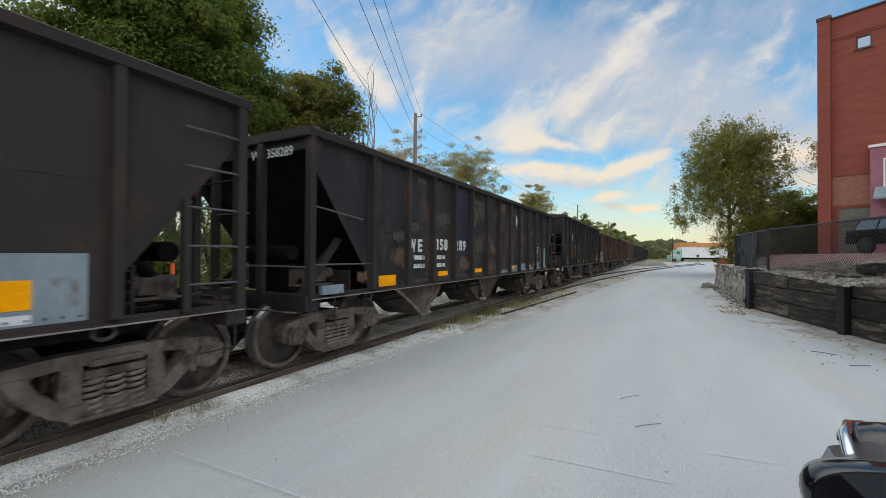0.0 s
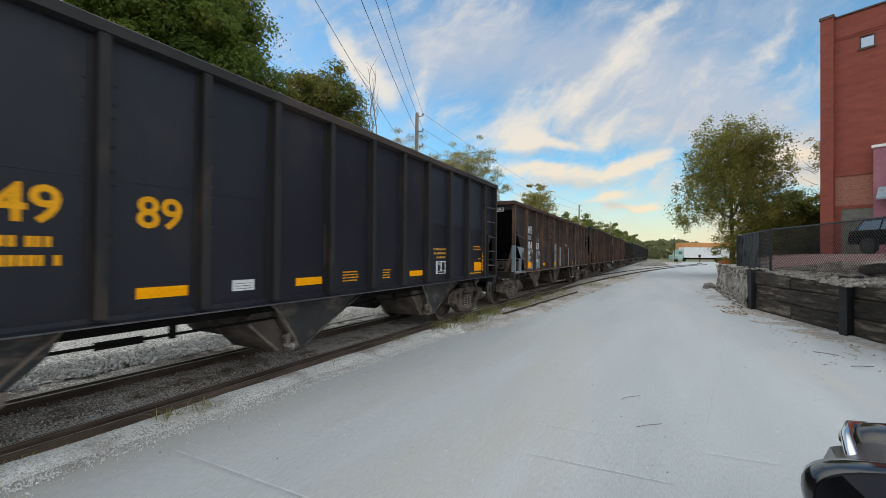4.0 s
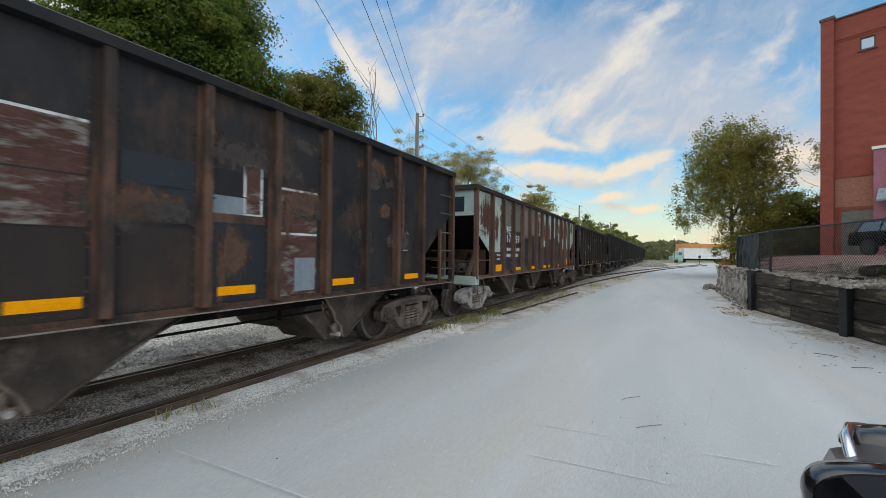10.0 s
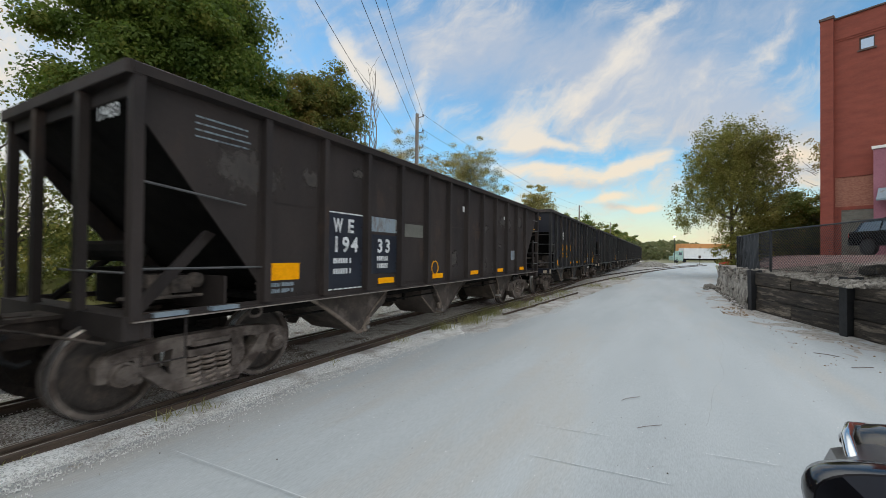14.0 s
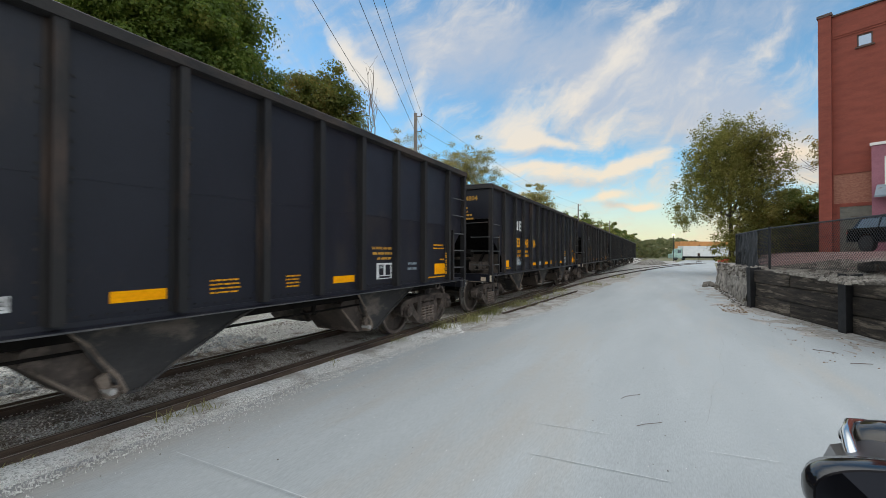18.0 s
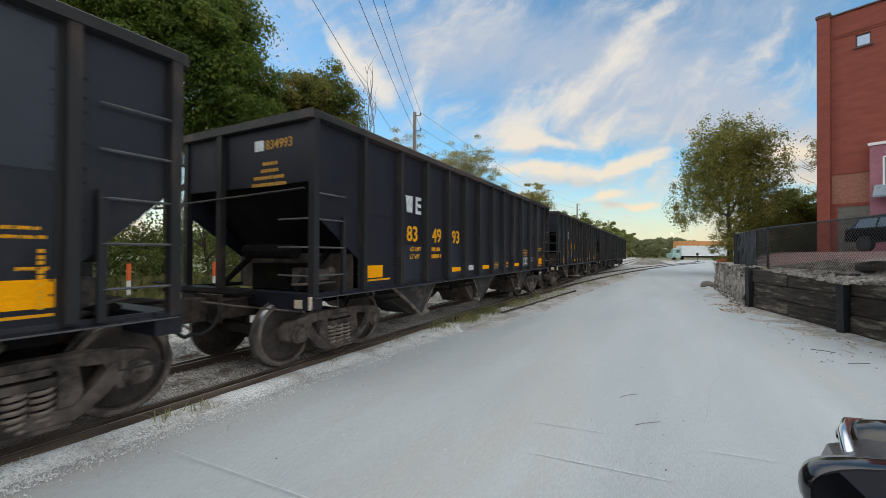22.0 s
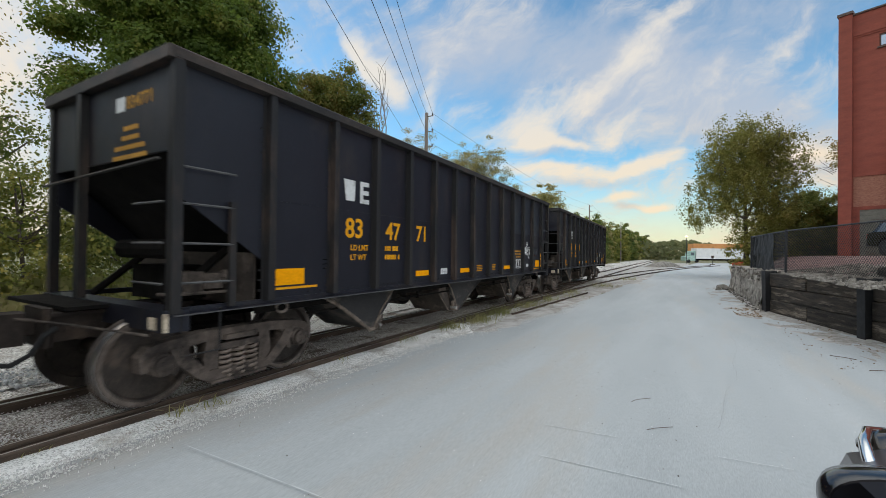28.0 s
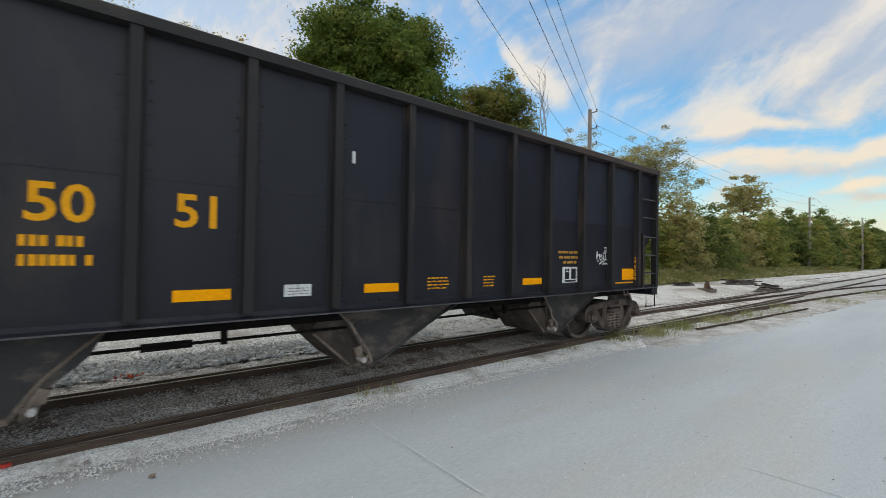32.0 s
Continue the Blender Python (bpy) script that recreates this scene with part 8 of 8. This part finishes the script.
# ---- the car beside the camera: wing, lamp and door mirror ----
pc = thing("parked_car", "dark glossy car parked beside the road with door mirror", "car", at=(0, 0, 0))
hull = Shape()
sec = [(-2.05, 0.95, 0.45, 0.80), (-1.85, 0.76, 0.35, 0.92), (-0.6, 0.70, 0.30, 0.96), (1.2, 0.72, 0.30, 0.98), (2.2, 0.58, 0.35, 0.93), (2.9, 0.67, 0.35, 0.86), (3.25, 0.93, 0.4, 0.76), (3.4, 1.3, 0.45, 0.68)]
v, f = [], []
for y, x, z0, z1 in sec:
    w = 3.3 - x
    v += [(x, y, z0), (x - 0.02, y, z1 - 0.22), (x + 0.05, y, z1 - 0.04), (x + 0.2, y, z1 + 0.02), (1.65, y, z1 + 0.08), (w - 0.2, y, z1 + 0.02), (w - 0.05, y, z1 - 0.04), (w + 0.02, y, z1 - 0.22), (w, y, z0)]
ns = len(sec)
f = [(i * 9 + k, i * 9 + k + 1, (i + 1) * 9 + k + 1, (i + 1) * 9 + k) for i in range(ns - 1) for k in range(8)] + [tuple(range(8, -1, -1)), tuple(range((ns - 1) * 9, ns * 9))]
f += [(i * 9 + 8, i * 9, (i + 1) * 9, (i + 1) * 9 + 8) for i in range(ns - 1)]
part("body", hull.add(v, f), "fender", pc, smooth=True)
# cabin: painted shell that narrows upwards, glass set into it
CAB = [(-1.85, 0.93, 0.90), (-1.2, 1.36, 1.04), (-0.4, 1.44, 1.06), (0.35, 1.41, 1.05), (1.3, 0.98, 0.92)]
v = []
for y, z, x in CAB:
    v += [(0.80, y, 0.90), (0.80 + (x - 0.80) * 0.9, y, z - 0.06), (x + 0.08, y, z), (3.22 - x, y, z), (2.5 - (x - 0.80) * 0.9, y, z - 0.06), (2.5, y, 0.90)]
f = [(i * 6 + k, i * 6 + k + 1, (i + 1) * 6 + k + 1, (i + 1) * 6 + k) for i in range(4) for k in range(5)] + [tuple(range(5, -1, -1)), tuple(range(24, 30))]
cabin = part("cabin", Shape().add(v, f), "carpaint", pc, smooth=True)
for flip in (False, True):
    for ya, yb in ((-1.15, -0.45), (-0.35, 0.55)):
        q = [(0.795, ya, 0.99), (0.795, yb + 0.3 * (yb > 0), 0.99), (0.965, yb - 0.1, 1.30), (0.965, ya + 0.06, 1.30)]
        q = [(3.3 - p[0], p[1], p[2]) for p in q] if flip else q
        part("side_window", Shape().add(q + [(p[0] + (0.01 if flip else -0.01), p[1], p[2] + 0.004) for p in q], [(0, 1, 2, 3), (4, 5, 6, 7), (0, 1, 5, 4), (1, 2, 6, 5), (2, 3, 7, 6), (3, 0, 4, 7)]), "glass", cabin)
part("windscreen", Shape().add([(0.98, 1.25, 1.02), (2.32, 1.25, 1.02), (2.18, 0.45, 1.385), (1.12, 0.45, 1.385), (0.98, 1.26, 1.035), (2.32, 1.26, 1.035), (2.18, 0.46, 1.40), (1.12, 0.46, 1.40)], [(0, 1, 2, 3), (4, 5, 6, 7), (0, 1, 5, 4), (1, 2, 6, 5), (2, 3, 7, 6), (3, 0, 4, 7)]), "glass", cabin)
part("rear_window", Shape().add([(1.0, -1.78, 0.99), (2.3, -1.78, 0.99), (2.2, -1.28, 1.33), (1.1, -1.28, 1.33), (1.0, -1.80, 1.0), (2.3, -1.80, 1.0), (2.2, -1.30, 1.345), (1.1, -1.30, 1.345)], [(0, 1, 2, 3), (4, 5, 6, 7), (0, 1, 5, 4), (1, 2, 6, 5), (2, 3, 7, 6), (3, 0, 4, 7)]), "glass", cabin)
for y in (-1.2, 2.45):
    for x, sx in ((0.80, -1), (2.5, 1)):
        part("rim", Shape().lathe([(-0.115, 0.10), (-0.112, 0.21), (0.112, 0.21), (0.115, 0.10)], "x", 16, (x, y, 0.32)), "chrome", pc)
for x in (0.95, 2.35):
    part("tail_light", Shape().box(x - 0.14, x + 0.14, -2.07, -2.03, 0.62, 0.76, 0.01), "red", pc)
for y in (-1.2, 2.45):
    for x in (0.80, 2.5):
        part("wheel", Shape().lathe([(-0.1, 0.32), (0.1, 0.32), (0.11, 0.26)], "x", 20, (x, y, 0.32)), "rubber", pc)
v, f = [], []
for i in range(9):
    for k in range(16):
        a, e = 2 * math.pi * k / 16, math.pi * i / 8
        v.append((1.06 + 0.27 * math.sin(e) * math.cos(a), 3.03 + 0.26 * math.sin(e) * math.sin(a), 0.82 + 0.115 * math.cos(e)))
f = [(i * 16 + k, i * 16 + (k + 1) % 16, (i + 1) * 16 + (k + 1) % 16, (i + 1) * 16 + k) for i in range(8) for k in range(16)]
lamp = part("headlight", Shape().add(v, f), "lens", pc, "headlight", True)
part("chrome_strip", Shape().tube([(0.76, 2.66, 0.80), (0.765, 2.76, 0.855), (0.785, 2.90, 0.895), (0.84, 3.06, 0.905), (0.95, 3.2, 0.875), (1.1, 3.3, 0.83)], 0.030, 10, 0.018), "chrome", lamp, "chrome strip", True)
far_lamp = part("headlight", Shape().add([(3.3 - p[0], p[1], p[2]) for p in v], f), "carpaint", pc, "headlight", True)
part("chrome_strip", Shape().tube([(2.54, 2.72, 0.83), (2.525, 2.86, 0.885), (2.48, 3.04, 0.90), (2.37, 3.2, 0.87), (2.2, 3.3, 0.83)], 0.016, 8), "chrome", far_lamp, "chrome strip", True)
mm = Matrix.Translation((0.60, 1.835, 1.04)) @ pose(0, 0, 0, 0, -4, 14)


def oval(rx, rz, n=28, p=2.8):
    return [(rx * math.copysign(abs(math.cos(2 * math.pi * k / n)) ** (2 / p), math.cos(2 * math.pi * k / n)), rz * math.copysign(abs(math.sin(2 * math.pi * k / n)) ** (2 / p), math.sin(2 * math.pi * k / n))) for k in range(n)]


hs = Shape()
n = 28
rings = []
for y, k in ((0.0, 1.0), (0.02, 1.04), (0.08, 0.98), (0.14, 0.8), (0.17, 0.45)):
    rings += [(a * k, y, b * k) for a, b in oval(0.205, 0.10)]
inner = [(a * 0.965, 0.0, b * 0.93) for a, b in oval(0.205, 0.10)] + [(a * 0.93, 0.02, b * 0.90) for a, b in oval(0.205, 0.10)]
ff = [(i * n + k, i * n + (k + 1) % n, (i + 1) * n + (k + 1) % n, (i + 1) * n + k) for i in range(4) for k in range(n)] + [tuple(range(4 * n, 5 * n))]
b0 = 5 * n
ff += [(k, (k + 1) % n, b0 + (k + 1) % n, b0 + k) for k in range(n)] + [(b0 + k, b0 + (k + 1) % n, b0 + n + (k + 1) % n, b0 + n + k) for k in range(n)]
mir = part("door_mirror", hs.add(rings + inner, ff), "carpaint", pc, "black door mirror", True, mm)
part("mirror_glass", Shape().prism([(a * 0.935, b * 0.905) for a, b in oval(0.205, 0.10)], "y", 0.012, 0.016), "mirror", mir, at=pose(0, 0, 0, -4, 0, -8))
part("mirror_arm", Shape().box(0.1, 0.3, 0.04, 0.1, -0.06, -0.02, 0.01), "carpaint", mir)

# ---- small things on the road ----
def twig(pts, r=0.003):
    return tagged(part("twig", Shape().tube([(x, y, 0.012 + r) for x, y in pts], r, 5), "stick"), "thin dry twig lying on the road", "twig", "twigs on the road")


twig([(-0.57, 5.55), (-0.53, 5.66), (-0.46, 5.74), (-0.38, 5.82)])
twig([(-0.34, 4.75), (-0.27, 4.84), (-0.18, 4.92), (-0.11, 4.98)])
for pts in ([(-3.94, 2.03), (-3.2, 2.08), (-2.4, 2.13), (-1.8, 2.16)], [(-1.13, 3.62), (-0.72, 3.66), (-0.32, 3.7), (-0.01, 3.73)], [(0.26, 4.47), (0.53, 4.51), (0.8, 4.55)], [(-1.28, 4.3), (-0.91, 4.35), (-0.56, 4.4)]):
    s = Shape()
    for i in range(len(pts) - 1):
        for j in range(8):
            a, b = Vector(pts[i]).lerp(Vector(pts[i + 1]), j / 8), Vector(pts[i]).lerp(Vector(pts[i + 1]), (j + 1) / 8)
            w = 0.004 + 0.002 * math.sin(j * 2.1 + i)
            s.add([(a.x, a.y - w, 0.016), (b.x, b.y - w, 0.016), (b.x, b.y + w, 0.016), (a.x, a.y + w, 0.016)], [(0, 1, 2, 3)])
    tagged(part("road_seam", s, "crack"), "pale filled seam across the concrete road", "seam", "", "structure")
tagged(part("litter", Shape().box(-0.05, 0.05, -0.03, 0.03, 0, 0.03, 0.01), "red", at=pose(-4.88, -0.86, 0.02, 0, 0, 30)), "scrap of red litter on the shoulder", "litter")


stones("red_stones", "stones sprayed red beside the far rail", -7.32, -7.12, -0.25, 0.15, 10, 0.015, 0.032, "signal_orange", 0.05)
tagged(part("fallen_leaf", Shape().prism([(-0.04, 0), (-0.01, -0.025), (0.045, 0), (0.0, 0.028)], "z", 0, 0.006), "dry", at=pose(-4.03, 0.12, 0.012, 8, -6, 20)), "curled dry brown leaf on the road", "leaf")


twig([(2.55, 9.2), (2.7, 9.3), (2.86, 9.35)], 0.006)
twig([(2.3, 10.2), (2.5, 10.15), (2.62, 10.05)], 0.006)
twig([(2.9, 8.4), (3.0, 8.6), (3.15, 8.7)], 0.007)


# hairline cracks in the road
def crack(x, y, heading, length, seed):
    rnd = random.Random(seed)
    s, a = Shape(), heading
    p = Vector((x, y))
    for k in range(int(length / 0.12)):
        a += rnd.uniform(-0.12, 0.12) + (heading - a) * 0.3
        q = p + Vector((math.cos(a), math.sin(a))) * 0.12
        w = rnd.uniform(0.001, 0.0025)
        n = Vector((-math.sin(a), math.cos(a))) * w
        s.add([(p.x - n.x, p.y - n.y, 0.0145), (q.x - n.x, q.y - n.y, 0.0145), (q.x + n.x, q.y + n.y, 0.0145), (p.x + n.x, p.y + n.y, 0.0145)], [(0, 1, 2, 3)])
        p = q
    return tagged(part("road_crack", s, "road_line"), "hairline crack in the concrete road", "crack", "", "structure")


crack(0.3, 5.2, 1.45, 9.0, 1)
crack(-3.6, 5.6, 0.12, 2.6, 2)
crack(-2.9, 8.6, 0.3, 3.2, 3)
crack(-1.2, 11.5, -0.15, 3.0, 4)
crack(-3.2, 12.5, 0.05, 4.2, 5)
crack(-0.4, 7.0, 0.1, 1.8, 6)


# ---- movement ----
def motions():
    for car, y0 in CARS:
        walk(car, [(t, on_track(y0 - travel(t), CAR_Z)) for t in range(33)])
    for k, (ws, y) in enumerate(wheelsets):
        walk(ws, [(0.1 * i, pose(0, y, AXLE, math.degrees(travel(0.1 * i) / R) + 37 * k)) for i in range(321)])


motions()
